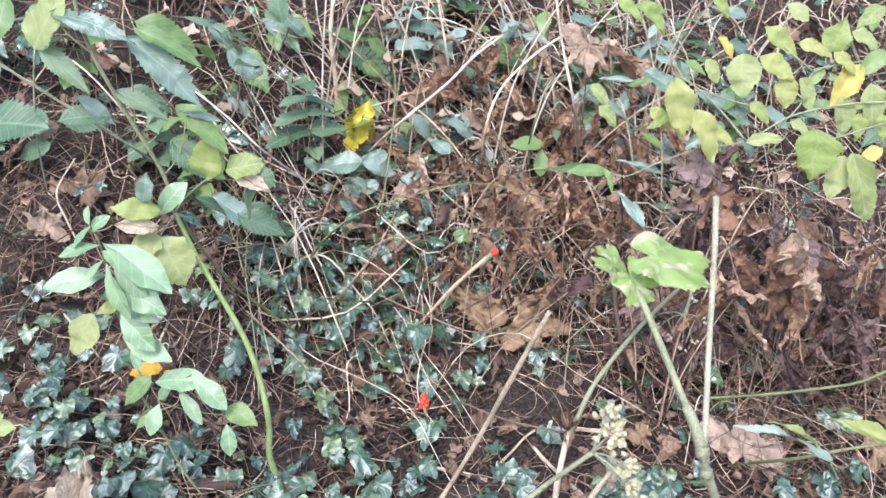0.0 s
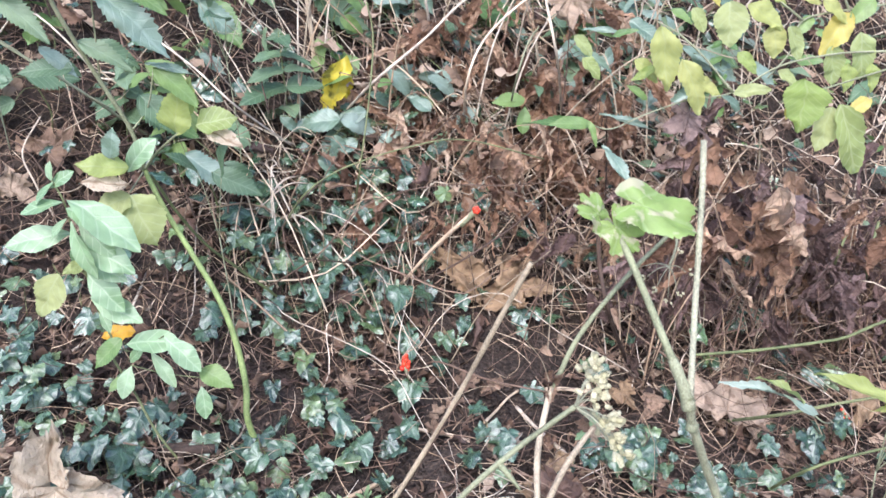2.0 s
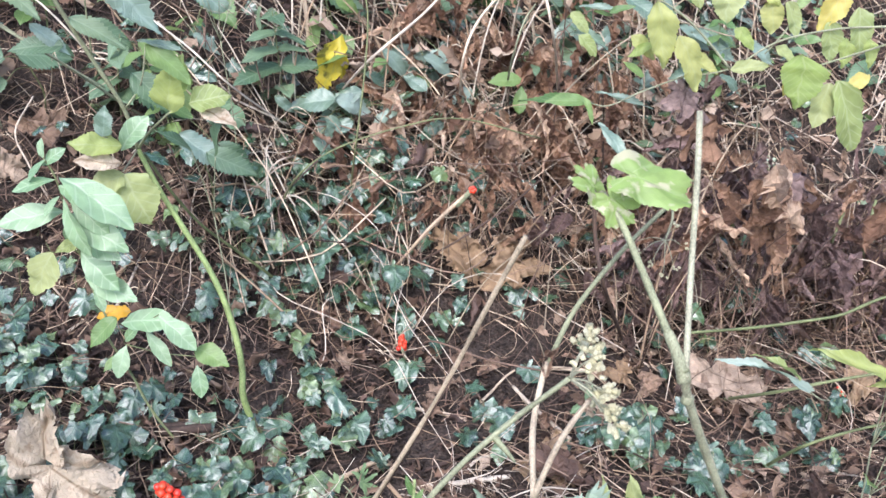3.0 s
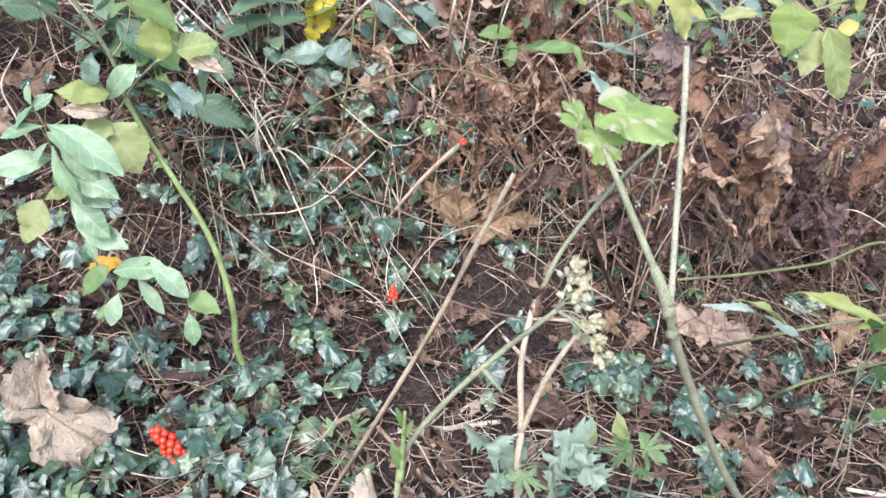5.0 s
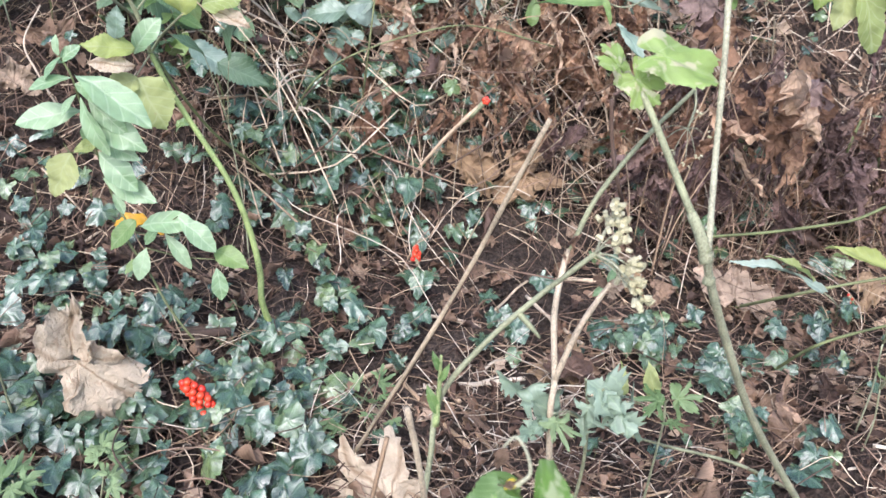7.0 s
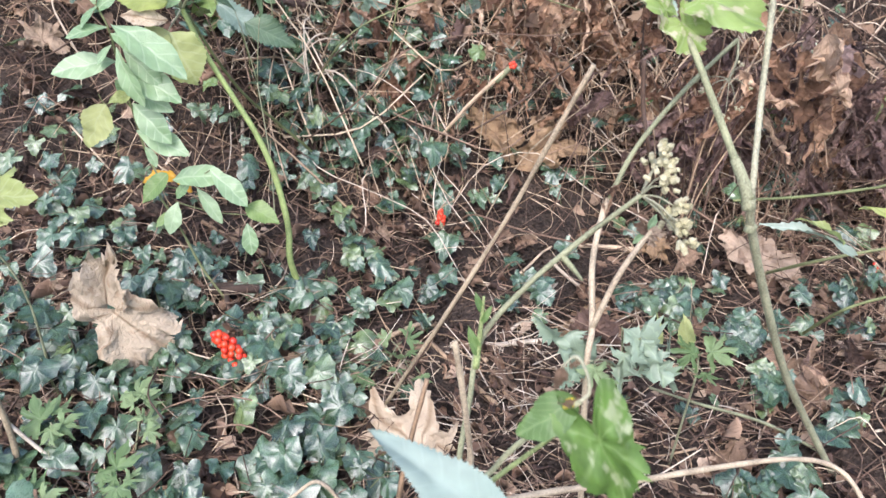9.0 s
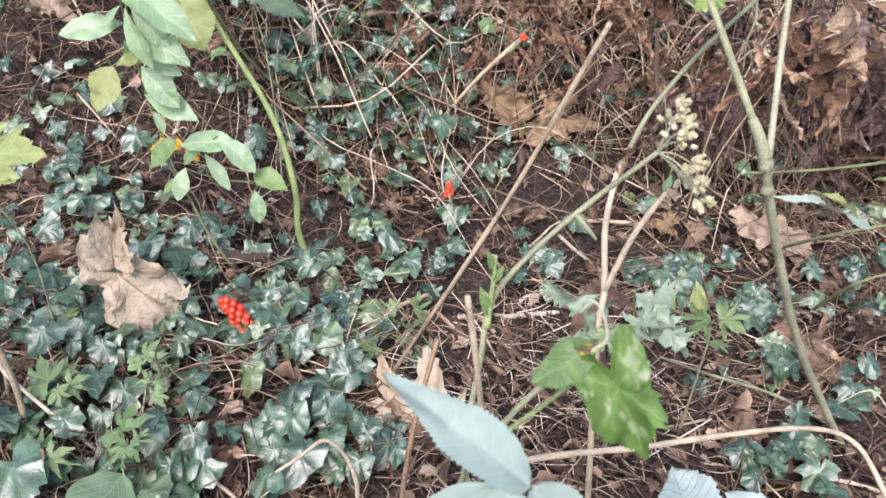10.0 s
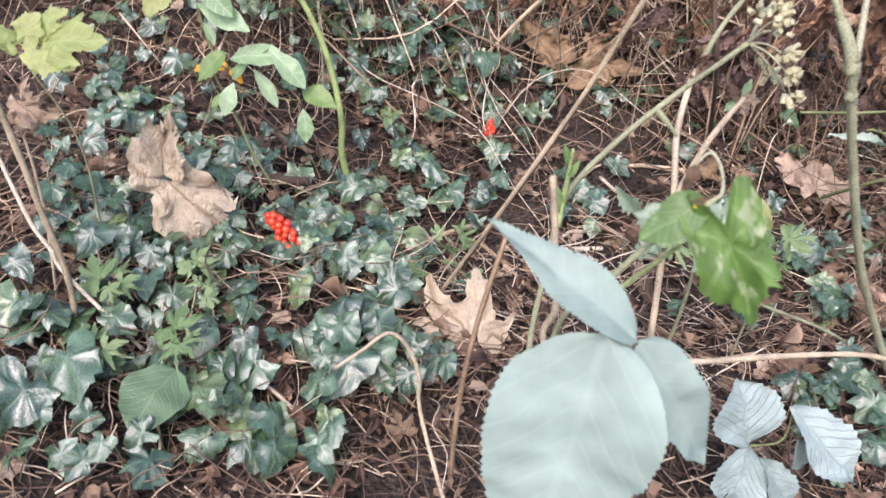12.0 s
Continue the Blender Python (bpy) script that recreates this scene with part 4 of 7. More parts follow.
def arching_shoot():
    base = on_ground(-0.268, 1.235, -0.01)
    t = thing("arching_shoot", base, "arching green shoot with broad yellowing leaves at its joint", "plant")
    joint = Vector((-0.474, 1.410, 0.448))
    line = [base, (-0.289, 1.220, 0.038), (-0.291, 1.240, 0.092), (-0.302, 1.265, 0.142), (-0.321, 1.290, 0.201), (-0.348, 1.315, 0.254), (-0.389, 1.345, 0.313), (-0.436, 1.380, 0.379), joint]
    stem("stem", line, 0.0062, 0.0046, BRIGHT_STEM, t, "smooth bright green stem", 9, 5, 0.03)
    upper = [joint, (-0.482, 1.400, 0.522), (-0.513, 1.380, 0.614), (-0.536, 1.360, 0.686), (-0.551, 1.340, 0.748), (-0.558, 1.330, 0.798), (-0.557, 1.320, 0.842)]
    stem("upper_stem", upper, 0.0042, 0.003, LIME_STEM, t)
    twig = stem("side_twig", [joint, (-0.444, 1.400, 0.483), (-0.400, 1.390, 0.520), (-0.385, 1.390, 0.526)], 0.0028, 0.0016, LIME_STEM, t)
    for foot, tip, kind, wide in [((-0.401, 1.390, 0.520), (-0.389, 1.370, 0.601), 0, 1.1), ((-0.392, 1.400, 0.546), (-0.375, 1.400, 0.616), 0, 1.0), ((-0.366, 1.390, 0.535), (-0.299, 1.380, 0.558), 1, 1.1), ((-0.356, 1.390, 0.529), (-0.286, 1.370, 0.509), 2, 0.8),
                                  ((-0.474, 1.340, 0.475), (-0.542, 1.300, 0.497), 3, 0.9), ((-0.476, 1.330, 0.447), (-0.534, 1.290, 0.471), 2, 0.9), ((-0.479, 1.340, 0.426), (-0.434, 1.300, 0.352), 1, 1.3), ((-0.478, 1.340, 0.424), (-0.520, 1.300, 0.418), 1, 1.3),
                                  ((-0.485, 1.360, 0.460), (-0.440, 1.360, 0.522), 4, 1.3), ((-0.498, 1.330, 0.496), (-0.484, 1.320, 0.548), 5, 1.3), ((-0.471, 1.370, 0.411), (-0.495, 1.340, 0.416), 5, 0.9)]:
        piece("leaf", (LIMES[0], FADING[0], FADED, LIMES[1], PALES[1], HAZED_LEAVES[0])[kind], t, span(foot, tip, (0.1, -0.8, 0.65), wide), ("", "pale yellow-green leaf", "faded cream leaf", "bright yellow-green leaf", "", "")[kind])
    fork = Vector((-0.483, 1.350, 0.427))
    stem("leaf_stalk", [joint, (-0.481, 1.380, 0.434), fork], 0.0018, 0.0012, LIME_STEM, t, "", 6, 4)
    stem("leaf_stalk", [joint, (-0.481, 1.370, 0.467), (-0.498, 1.330, 0.496)], 0.0016, 0.0011, LIME_STEM, t, "", 6, 4)
    for foot, tip, kind, wide in [((-0.644, 1.340, 0.754), (-0.594, 1.320, 0.843), 0, 1.1), ((-0.601, 1.330, 0.812), (-0.469, 1.300, 0.791), 1, 0.75), ((-0.633, 1.340, 0.754), (-0.556, 1.320, 0.693), 2, 0.8), ((-0.495, 1.360, 0.770), (-0.371, 1.330, 0.677), 1, 0.85),
                                  ((-0.485, 1.360, 0.786), (-0.374, 1.340, 0.742), 3, 0.5), ((-0.535, 1.370, 0.682), (-0.446, 1.360, 0.642), 2, 0.75), ((-0.557, 1.380, 0.636), (-0.642, 1.360, 0.640), 2, 1.0), ((-0.603, 1.380, 0.669), (-0.543, 1.370, 0.630), 1, 0.9),
                                  ((-0.756, 1.340, 0.630), (-0.639, 1.310, 0.644), 2, 1.6), ((-0.421, 1.380, 0.637), (-0.347, 1.360, 0.583), 3, 0.75), ((-0.433, 1.380, 0.642), (-0.352, 1.370, 0.638), 1, 0.45), ((-0.458, 1.400, 0.585), (-0.390, 1.380, 0.526), 2, 1.1)]:
        piece("leaf", (FADING[1], HAZED_LEAVES[1], NETTLES[0], FRESHES[1])[kind], t, span(foot, tip, (0.1, -0.7, 0.8), wide))
    for side in [[(-0.644, 1.340, 0.754), (-0.667, 1.360, 0.693), (-0.690, 1.380, 0.601), (-0.711, 1.420, 0.484)], [(-0.551, 1.340, 0.748), (-0.581, 1.330, 0.780), (-0.601, 1.330, 0.812)], [(-0.513, 1.380, 0.614), (-0.503, 1.370, 0.711), (-0.495, 1.360, 0.770)], [(-0.482, 1.400, 0.522), (-0.443, 1.390, 0.569), (-0.421, 1.380, 0.637)], [(-0.735, 1.360, 0.735), (-0.677, 1.380, 0.690), (-0.600, 1.400, 0.622), (-0.516, 1.420, 0.555)]]:
        stem("twig", side, 0.0017, 0.0013, LIME_STEM, t, "", 6, 4)
    return t


def smooth_sapling():
    """The tall weed with smooth pale leaves in pairs."""
    root = on_ground(-0.376, 1.16, -0.01)
    t = thing("pale_leaved_weed", root, "tall weed with smooth oval grey-green leaves in pairs", "plant")
    line = [root, (-0.428, 1.160, 0.058), (-0.459, 1.170, 0.137), (-0.488, 1.180, 0.197), (-0.484, 1.190, 0.210), (-0.500, 1.190, 0.274), (-0.504, 1.180, 0.349), (-0.506, 1.170, 0.419), (-0.506, 1.160, 0.480), (-0.518, 1.160, 0.515)]
    stem("stem", line, 0.0022, 0.0015, GREEN_STEM, t)
    for foot, tip, shape, wide in [((-0.497, 1.150, 0.488), (-0.385, 1.110, 0.440), 0, 1.0), ((-0.503, 1.150, 0.484), (-0.553, 1.120, 0.486), 1, 1.1), ((-0.522, 1.160, 0.502), (-0.490, 1.160, 0.530), 2, 1.2), ((-0.515, 1.160, 0.512), (-0.537, 1.130, 0.495), 0, 1.1), ((-0.518, 1.160, 0.512), (-0.521, 1.160, 0.542), 1, 1.2),
                                   ((-0.503, 1.160, 0.430), (-0.588, 1.120, 0.434), 2, 1.1), ((-0.497, 1.150, 0.431), (-0.406, 1.110, 0.394), 0, 1.0), ((-0.492, 1.140, 0.457), (-0.466, 1.100, 0.379), 1, 0.9), ((-0.487, 1.150, 0.453), (-0.432, 1.120, 0.410), 2, 1.0),
                                   ((-0.493, 1.160, 0.381), (-0.428, 1.130, 0.368), 1, 0.9), ((-0.493, 1.160, 0.365), (-0.436, 1.120, 0.319), 2, 1.2), ((-0.500, 1.170, 0.316), (-0.417, 1.130, 0.300), 0, 1.0), ((-0.499, 1.170, 0.372), (-0.509, 1.150, 0.399), 2, 1.2), ((-0.500, 1.150, 0.475), (-0.442, 1.120, 0.463), 1, 1.2), ((-0.495, 1.180, 0.284), (-0.474, 1.160, 0.260), 1, 1.0), ((-0.502, 1.150, 0.458), (-0.525, 1.130, 0.439), 0, 1.1)]:
        turn = (0.55 * math.sin(31 * tip[0] + 17 * tip[2]), -0.7, 0.8 + 0.3 * math.cos(40 * tip[2]))
        piece("leaf", PALES[shape], t, span(foot, tip, turn, wide))
    for foot, tip, wide in [((-0.530, 1.150, 0.366), (-0.564, 1.120, 0.308), 1.1), ((-0.496, 1.160, 0.378), (-0.512, 1.130, 0.380), 1.0)]:
        piece("leaf", FADING[2], t, span(foot, tip, (0.1, -0.8, 0.5), wide), "yellow-green leaf turning")
    piece("leaf", CRUMPLES[1], t, span((-0.543, 1.160, 0.379), (-0.576, 1.120, 0.392), (0, -0.8, 0.6), 0.8), "dull curled leaf")
    stem("leaf_stalk", [(-0.504, 1.180, 0.349), (-0.517, 1.170, 0.370), (-0.530, 1.150, 0.366), (-0.543, 1.160, 0.379)], 0.0012, 0.0009, GREEN_STEM, t, "", 5, 4)
    for foot, tip, kind, wide in [((-0.464, 1.170, 0.240), (-0.507, 1.140, 0.204), 0, 1.0), ((-0.458, 1.170, 0.229), (-0.368, 1.140, 0.258), 1, 1.0), ((-0.387, 1.150, 0.255), (-0.326, 1.120, 0.213), 2, 1.1), ((-0.451, 1.160, 0.194), (-0.468, 1.130, 0.149), 2, 1.3), ((-0.457, 1.170, 0.194), (-0.435, 1.160, 0.226), 1, 1.2), ((-0.420, 1.170, 0.215), (-0.377, 1.140, 0.167), 2, 0.8), ((-0.339, 1.160, 0.187), (-0.283, 1.130, 0.177), 0, 1.1), ((-0.342, 1.160, 0.154), (-0.333, 1.130, 0.109), 1, 1.2), ((-0.467, 1.160, 0.173), (-0.490, 1.140, 0.158), 0, 0.9)]:
        piece("leaf", (FRESHES[0], PALES[1], PALES[2])[kind], t, span(foot, tip, (0.1, -0.65, 0.8), wide))
    stem("side_twig", [(-0.484, 1.190, 0.210), (-0.448, 1.180, 0.210), (-0.389, 1.155, 0.253)], 0.0013, 0.0009, GREEN_STEM, t, "", 5, 4)
    stem("side_twig", [(-0.462, 1.180, 0.183), (-0.408, 1.190, 0.159), (-0.343, 1.170, 0.164)], 0.0013, 0.0009, GREEN_STEM, t, "", 5, 4)
    return t


smooth_sapling()


arching_shoot()


def side_cane():
    base = Vector((-0.213, 1.580, 0.011))
    t = thing("green_cane", base, "thin dark green bramble cane leaning over the ivy", "cane", "green canes")
    stem("cane", [base, (-0.272, 1.620, 0.049), (-0.314, 1.580, 0.120), (-0.363, 1.540, 0.192), (-0.408, 1.500, 0.261), (-0.440, 1.450, 0.350), (-0.468, 1.420, 0.436)], 0.0032, 0.0028, GREEN_STEM, t)
    return t


side_cane()


def lone_cane(points, start, end, mat, label, name="bramble_cane", group="loose canes"):
    foot = Vector(points[0])
    high = foot.z - ground_height(foot.x, foot.y)
    if high > 0.03:
        away = foot - Vector(points[1])
        away.z = 0
        foot += away.normalized() * high * 0.9
    foot.z = ground_height(foot.x, foot.y)
    t = thing(name, foot, label, "cane", group)
    line = [Vector(p) for p in points]
    if high > 0.03:
        line = [foot - Vector((0, 0, 0.01))] + line
    stem("cane", line, start, end, mat, t, "", 6, 7, 0.1, int(abs(foot.x) * 1000))
    return t


lone_cane([(-0.301, 1.946, 0.332), (-0.346, 1.620, 0.509), (-0.429, 1.650, 0.579), (-0.514, 1.680, 0.638)], 0.002, 0.002, PALE_CANE, "pale thin straw leaning on the bank")
lone_cane([(-0.194, 2.051, 0.379), (-0.086, 1.800, 0.523), (0.030, 1.850, 0.611), (0.096, 1.900, 0.668), (0.164, 1.950, 0.711)], 0.0035, 0.003, PALE_CANE, "pale broken cane on the bank")
lone_cane([(0.402, 2.185, 0.335), (0.298, 1.650, 0.587), (0.264, 1.650, 0.725), (0.243, 1.650, 0.833)], 0.003, 0.0028, PALE_CANE, "pale upright straw-coloured cane")
lone_cane([(0.131, 2.099, 0.338), (0.121, 1.850, 0.498), (0.156, 1.870, 0.594), (0.235, 1.900, 0.671), (0.325, 1.950, 0.721)], 0.0032, 0.0026, STRAW, "arched tan cane on the bank")
lone_cane([(0.046, 2.295, 0.518), (0.030, 2.200, 0.641), (0.007, 2.200, 0.773), (-0.000, 2.200, 0.829)], 0.004, 0.003, PALE_CANE, "pinkish straw cane on the bank")
lone_cane([(-0.259, 2.121, 0.465), (-0.262, 2.100, 0.596), (-0.267, 2.100, 0.696), (-0.256, 2.100, 0.779)], 0.0062, 0.0055, STRAW, "dead jointed tan stem on the bank")
lone_cane([(-0.149, 1.848, 0.189), (-0.116, 1.720, 0.352), (-0.092, 1.740, 0.504), (-0.081, 1.760, 0.626), (-0.092, 1.760, 0.698)], 0.0022, 0.0018, GREEN_STEM, "slender dark green stem", group="green canes")
lone_cane([(0.251, 2.153, 0.356), (0.242, 1.900, 0.508), (0.265, 1.900, 0.589), (0.290, 1.900, 0.629)], 0.003, 0.002, LIME_STEM, "green stem on the bank", group="green canes")
lone_cane([(-0.322, 1.612, 0.110), (-0.178, 1.450, 0.263), (-0.091, 1.500, 0.343), (0.041, 1.550, 0.366), (0.205, 1.600, 0.350), (0.334, 1.600, 0.361)], 0.0018, 0.0012, TWIG, "long thin reddish runner arching over the ivy")
lone_cane([(-0.313, 1.739, 0.178), (-0.229, 1.600, 0.325), (-0.144, 1.600, 0.386), (-0.004, 1.620, 0.427), (0.113, 1.650, 0.433), (0.288, 1.700, 0.375)], 0.002, 0.0014, GREEN_STEM, "olive green runner arching over the ivy", group="green canes")
lone_cane([(-0.040, 1.698, 0.050), (0.090, 1.620, 0.158), (0.214, 1.650, 0.232), (0.293, 1.700, 0.279)], 0.0028, 0.002, TWIG, "brown twig leaning into withered leaves")
lone_cane([(0.506, 1.250, 0.152), (0.638, 1.270, 0.150), (0.776, 1.280, 0.164), (0.941, 1.300, 0.181)][::-1], 0.003, 0.0026, GREEN_STEM, "green cane crossing low over the soil", group="green canes")
lone_cane([(0.644, 1.393, -0.098), (0.670, 1.220, 0.044), (0.770, 1.220, 0.067), (0.921, 1.220, 0.095)], 0.0035, 0.0028, GREEN_STEM, "green cane crossing low over the soil", group="green canes")
lone_cane([(0.664, 1.198, -0.109), (0.668, 1.100, 0.017), (0.740, 1.100, 0.047), (0.849, 1.100, 0.077)], 0.003, 0.0022, GREEN_STEM, "green cane crossing low over the soil", group="green canes")
lone_cane([(0.492, 1.613, -0.085), (0.362, 1.300, 0.207), (0.336, 1.300, 0.307), (0.326, 1.300, 0.392)], 0.0045, 0.004, TWIG, "grey-brown dead stalk in the litter")
lone_cane([(1.179, 1.883, -0.062), (0.996, 1.600, 0.173), (0.998, 1.600, 0.265)], 0.0045, 0.003, GREEN_STEM, "short green stalk by the withered leaves", group="green canes")
lone_cane([(1.084, 1.892, -0.065), (0.951, 1.650, 0.139), (0.964, 1.650, 0.221)], 0.004, 0.003, GREEN_STEM, "short green stalk by the withered leaves", group="green canes")
lone_cane([(-0.814, 1.500, 0.720), (-0.747, 1.550, 0.644), (-0.670, 1.600, 0.566), (-0.623, 1.814, 0.410)][::-1], 0.003, 0.0026, LIME_STEM, "green cane across the bank", group="green canes")
lone_cane([(0.021, 0.550, 0.146), (0.013, 0.555, 0.225), (0.004, 0.560, 0.303), (-0.004, 0.562, 0.359)], 0.0036, 0.0032, DRY, "upright broken dry stalk", "dry_stalk", "dry stalks")
lone_cane([(-0.077, 0.600, -0.117), (-0.073, 0.610, -0.000), (-0.066, 0.625, 0.074), (-0.052, 0.640, 0.151), (-0.031, 0.660, 0.234)], 0.0034, 0.0028, STRAW, "tan dry stalk leaning at the top", "dry_stalk", "dry stalks")
lone_cane([(-0.109, 0.560, 0.055), (-0.115, 0.570, 0.114), (-0.128, 0.578, 0.147), (-0.148, 0.585, 0.158), (-0.176, 0.590, 0.129), (-0.208, 0.600, 0.093)], 0.0027, 0.0018, DRY, "dry stalk bent over like a hook", "dry_stalk", "dry stalks")
lone_cane([(-0.036, 0.500, 0.009), (-0.029, 0.510, 0.082), (-0.021, 0.520, 0.127), (-0.002, 0.540, 0.161)], 0.0030, 0.0024, PURPLE_STEM, "green-grey stalk among dry stalks", "dry_stalk", "dry stalks")
lone_cane([(-0.561, 0.730, 0.036), (-0.555, 0.730, 0.112), (-0.565, 0.730, 0.197), (-0.571, 0.730, 0.256), (-0.581, 0.730, 0.336)], 0.0042, 0.0036, DRY, "pale dry stalk leaning", "dry_stalk", "dry stalks")
lone_cane([(-0.557, 0.735, 0.100), (-0.568, 0.735, 0.136), (-0.583, 0.735, 0.171), (-0.594, 0.735, 0.227), (-0.602, 0.735, 0.280)], 0.0028, 0.0024, PALE_CANE, "thin pale dry stalk leaning", "dry_stalk", "dry stalks")
lone_cane([(-0.258, 0.655, -0.045), (-0.304, 0.680, -0.019), (-0.350, 0.700, -0.007), (-0.416, 0.720, -0.025)], 0.003, 0.002, STRAW, "pale straw lying over ivy", "dry_stalk", "dry stalks")
lone_cane([(0.023, 0.580, 0.128), (0.109, 0.620, 0.105), (0.210, 0.660, 0.078), (0.326, 0.700, 0.060), (0.446, 0.740, 0.034), (0.512, 0.740, 0.011), (0.543, 0.700, -0.029)][::-1], 0.0034, 0.0042, DRY, "long pale stalk bowed over the ground", "dry_stalk", "dry stalks")
lone_cane([(0.579, 0.893, -0.107), (0.480, 0.900, -0.052), (0.359, 0.880, 0.006), (0.281, 0.860, 0.052)], 0.003, 0.002, LIME_STEM, "thin green stalk low over the litter", "dry_stalk", "dry stalks")


def lime_bush():
    base = on_ground(1.12, 1.46, -0.01)
    t = thing("lime_leaved_shrub", base, "thin branches with yellowing lime green leaves", "shrub")
    for line in [[(0.876, 1.480, 0.645), (0.768, 1.470, 0.642), (0.664, 1.460, 0.622), (0.587, 1.460, 0.575), (0.508, 1.470, 0.559)],
                 [(0.880, 1.460, 0.623), (0.807, 1.450, 0.603), (0.724, 1.440, 0.580), (0.665, 1.440, 0.561)],
                 [(0.871, 1.520, 0.722), (0.794, 1.510, 0.713), (0.705, 1.490, 0.697), (0.684, 1.470, 0.647), (0.646, 1.460, 0.601)],
                 [(0.587, 1.460, 0.575), (0.530, 1.470, 0.636), (0.482, 1.480, 0.676), (0.443, 1.480, 0.696)],
                 [(0.705, 1.490, 0.697), (0.662, 1.500, 0.729), (0.609, 1.510, 0.763)],
                 [(0.794, 1.510, 0.713), (0.769, 1.520, 0.762), (0.735, 1.530, 0.801)]]:
        stem("branch", [base] + line if line[0][0] > 0.95 else line, 0.0024, 0.0013, LIME_STEM, t, "", 6)
    for k, (foot, tip, kind, wide) in enumerate([
            ((0.705, 1.440, 0.603), (0.703, 1.400, 0.519), 0, 1.55), ((0.778, 1.440, 0.557), (0.824, 1.400, 0.437), 1, 0.68), ((0.768, 1.450, 0.550), (0.748, 1.420, 0.478), 1, 1.1), ((0.447, 1.470, 0.691), (0.468, 1.440, 0.580), 2, 0.75), ((0.488, 1.460, 0.634), (0.533, 1.430, 0.546), 2, 0.8),
            ((0.566, 1.480, 0.731), (0.570, 1.450, 0.661), 1, 1.35), ((0.601, 1.490, 0.725), (0.666, 1.460, 0.692), 0, 0.9), ((0.648, 1.480, 0.690), (0.657, 1.460, 0.638), 0, 1.3), ((0.679, 1.480, 0.688), (0.705, 1.460, 0.634), 1, 0.9), ((0.611, 1.510, 0.775), (0.679, 1.490, 0.727), 0, 0.7),
            ((0.673, 1.500, 0.748), (0.730, 1.480, 0.735), 0, 0.8), ((0.737, 1.510, 0.731), (0.752, 1.500, 0.790), 0, 1.3), ((0.771, 1.510, 0.767), (0.819, 1.490, 0.746), 1, 0.9), ((0.792, 1.500, 0.710), (0.743, 1.470, 0.643), 3, 0.8), ((0.760, 1.480, 0.653), (0.775, 1.460, 0.590), 1, 1.2), ((0.814, 1.490, 0.677), (0.823, 1.460, 0.601), 1, 0.85),
            ((0.740, 1.500, 0.730), (0.786, 1.480, 0.699), 0, 0.8), ((0.830, 1.530, 0.810), (0.783, 1.510, 0.781), 1, 0.9), ((0.402, 1.600, 0.816), (0.457, 1.580, 0.757), 0, 0.6), ((0.528, 1.560, 0.829), (0.561, 1.550, 0.791), 2, 0.8), ((0.533, 1.520, 0.756), (0.561, 1.500, 0.726), 3, 0.7), ((0.584, 1.450, 0.575), (0.644, 1.430, 0.593), 1, 0.6),
            ((0.690, 1.450, 0.565), (0.684, 1.430, 0.534), 3, 0.8), ((0.841, 1.460, 0.563), (0.796, 1.440, 0.542), 3, 0.8), ((0.833, 1.470, 0.626), (0.841, 1.450, 0.578), 0, 0.9), ((0.457, 1.500, 0.614), (0.409, 1.490, 0.594), 2, 0.6)]):
        piece("leaf", (LIMES, FADING, LIMES, (GOLDEN, GOLDEN, GOLDEN))[kind][k % 3], t, span(foot, tip, (0.12 * (-1) ** k, -0.8, 0.6), wide))
    for k, (foot, tip, wide) in enumerate([
            ((0.356, 1.600, 0.816), (0.409, 1.580, 0.784), 0.7), ((0.694, 1.520, 0.786), (0.654, 1.520, 0.818), 1.0), ((0.832, 1.500, 0.735), (0.786, 1.480, 0.693), 1.0), ((0.419, 1.520, 0.624), (0.464, 1.500, 0.589), 0.8), ((0.337, 1.600, 0.612), (0.374, 1.580, 0.580), 0.9),
            ((0.388, 1.580, 0.656), (0.428, 1.560, 0.675), 0.6), ((0.516, 1.480, 0.594), (0.571, 1.460, 0.573), 0.8), ((0.515, 1.520, 0.715), (0.538, 1.500, 0.678), 0.9), ((0.475, 1.520, 0.713), (0.513, 1.500, 0.695), 0.8), ((0.593, 1.480, 0.643), (0.628, 1.460, 0.613), 0.9),
            ((0.667, 1.470, 0.613), (0.704, 1.450, 0.588), 0.8), ((0.725, 1.500, 0.704), (0.696, 1.480, 0.676), 1.0), ((0.797, 1.480, 0.624), (0.797, 1.460, 0.576), 1.0), ((0.322, 1.620, 0.651), (0.357, 1.600, 0.619), 0.8), ((0.443, 1.500, 0.552), (0.407, 1.500, 0.584), 0.7)]):
        piece("leaf", (LIMES, FADING, FRESHES)[k % 3][k % 2], t, span(foot, tip, (0.15 * (-1) ** k, -0.75, 0.65), wide))
    for foot, tip, shape, wide in [((0.319, 1.400, 0.530), (0.200, 1.450, 0.535), 2, 0.28), ((0.321, 1.400, 0.532), (0.249, 1.380, 0.545), 0, 0.7), ((0.315, 1.390, 0.542), (0.332, 1.370, 0.502), 1, 0.5)]:
        piece("leaf", FRESHES[shape], t, span(foot, tip, (0.1, -0.7, 0.7), wide))
    piece("leaf", HAZED_LEAVES[1], t, span((0.340, 1.380, 0.498), (0.384, 1.300, 0.469), (0.3, -0.5, 0.8), 0.7), "pale folded leaf")
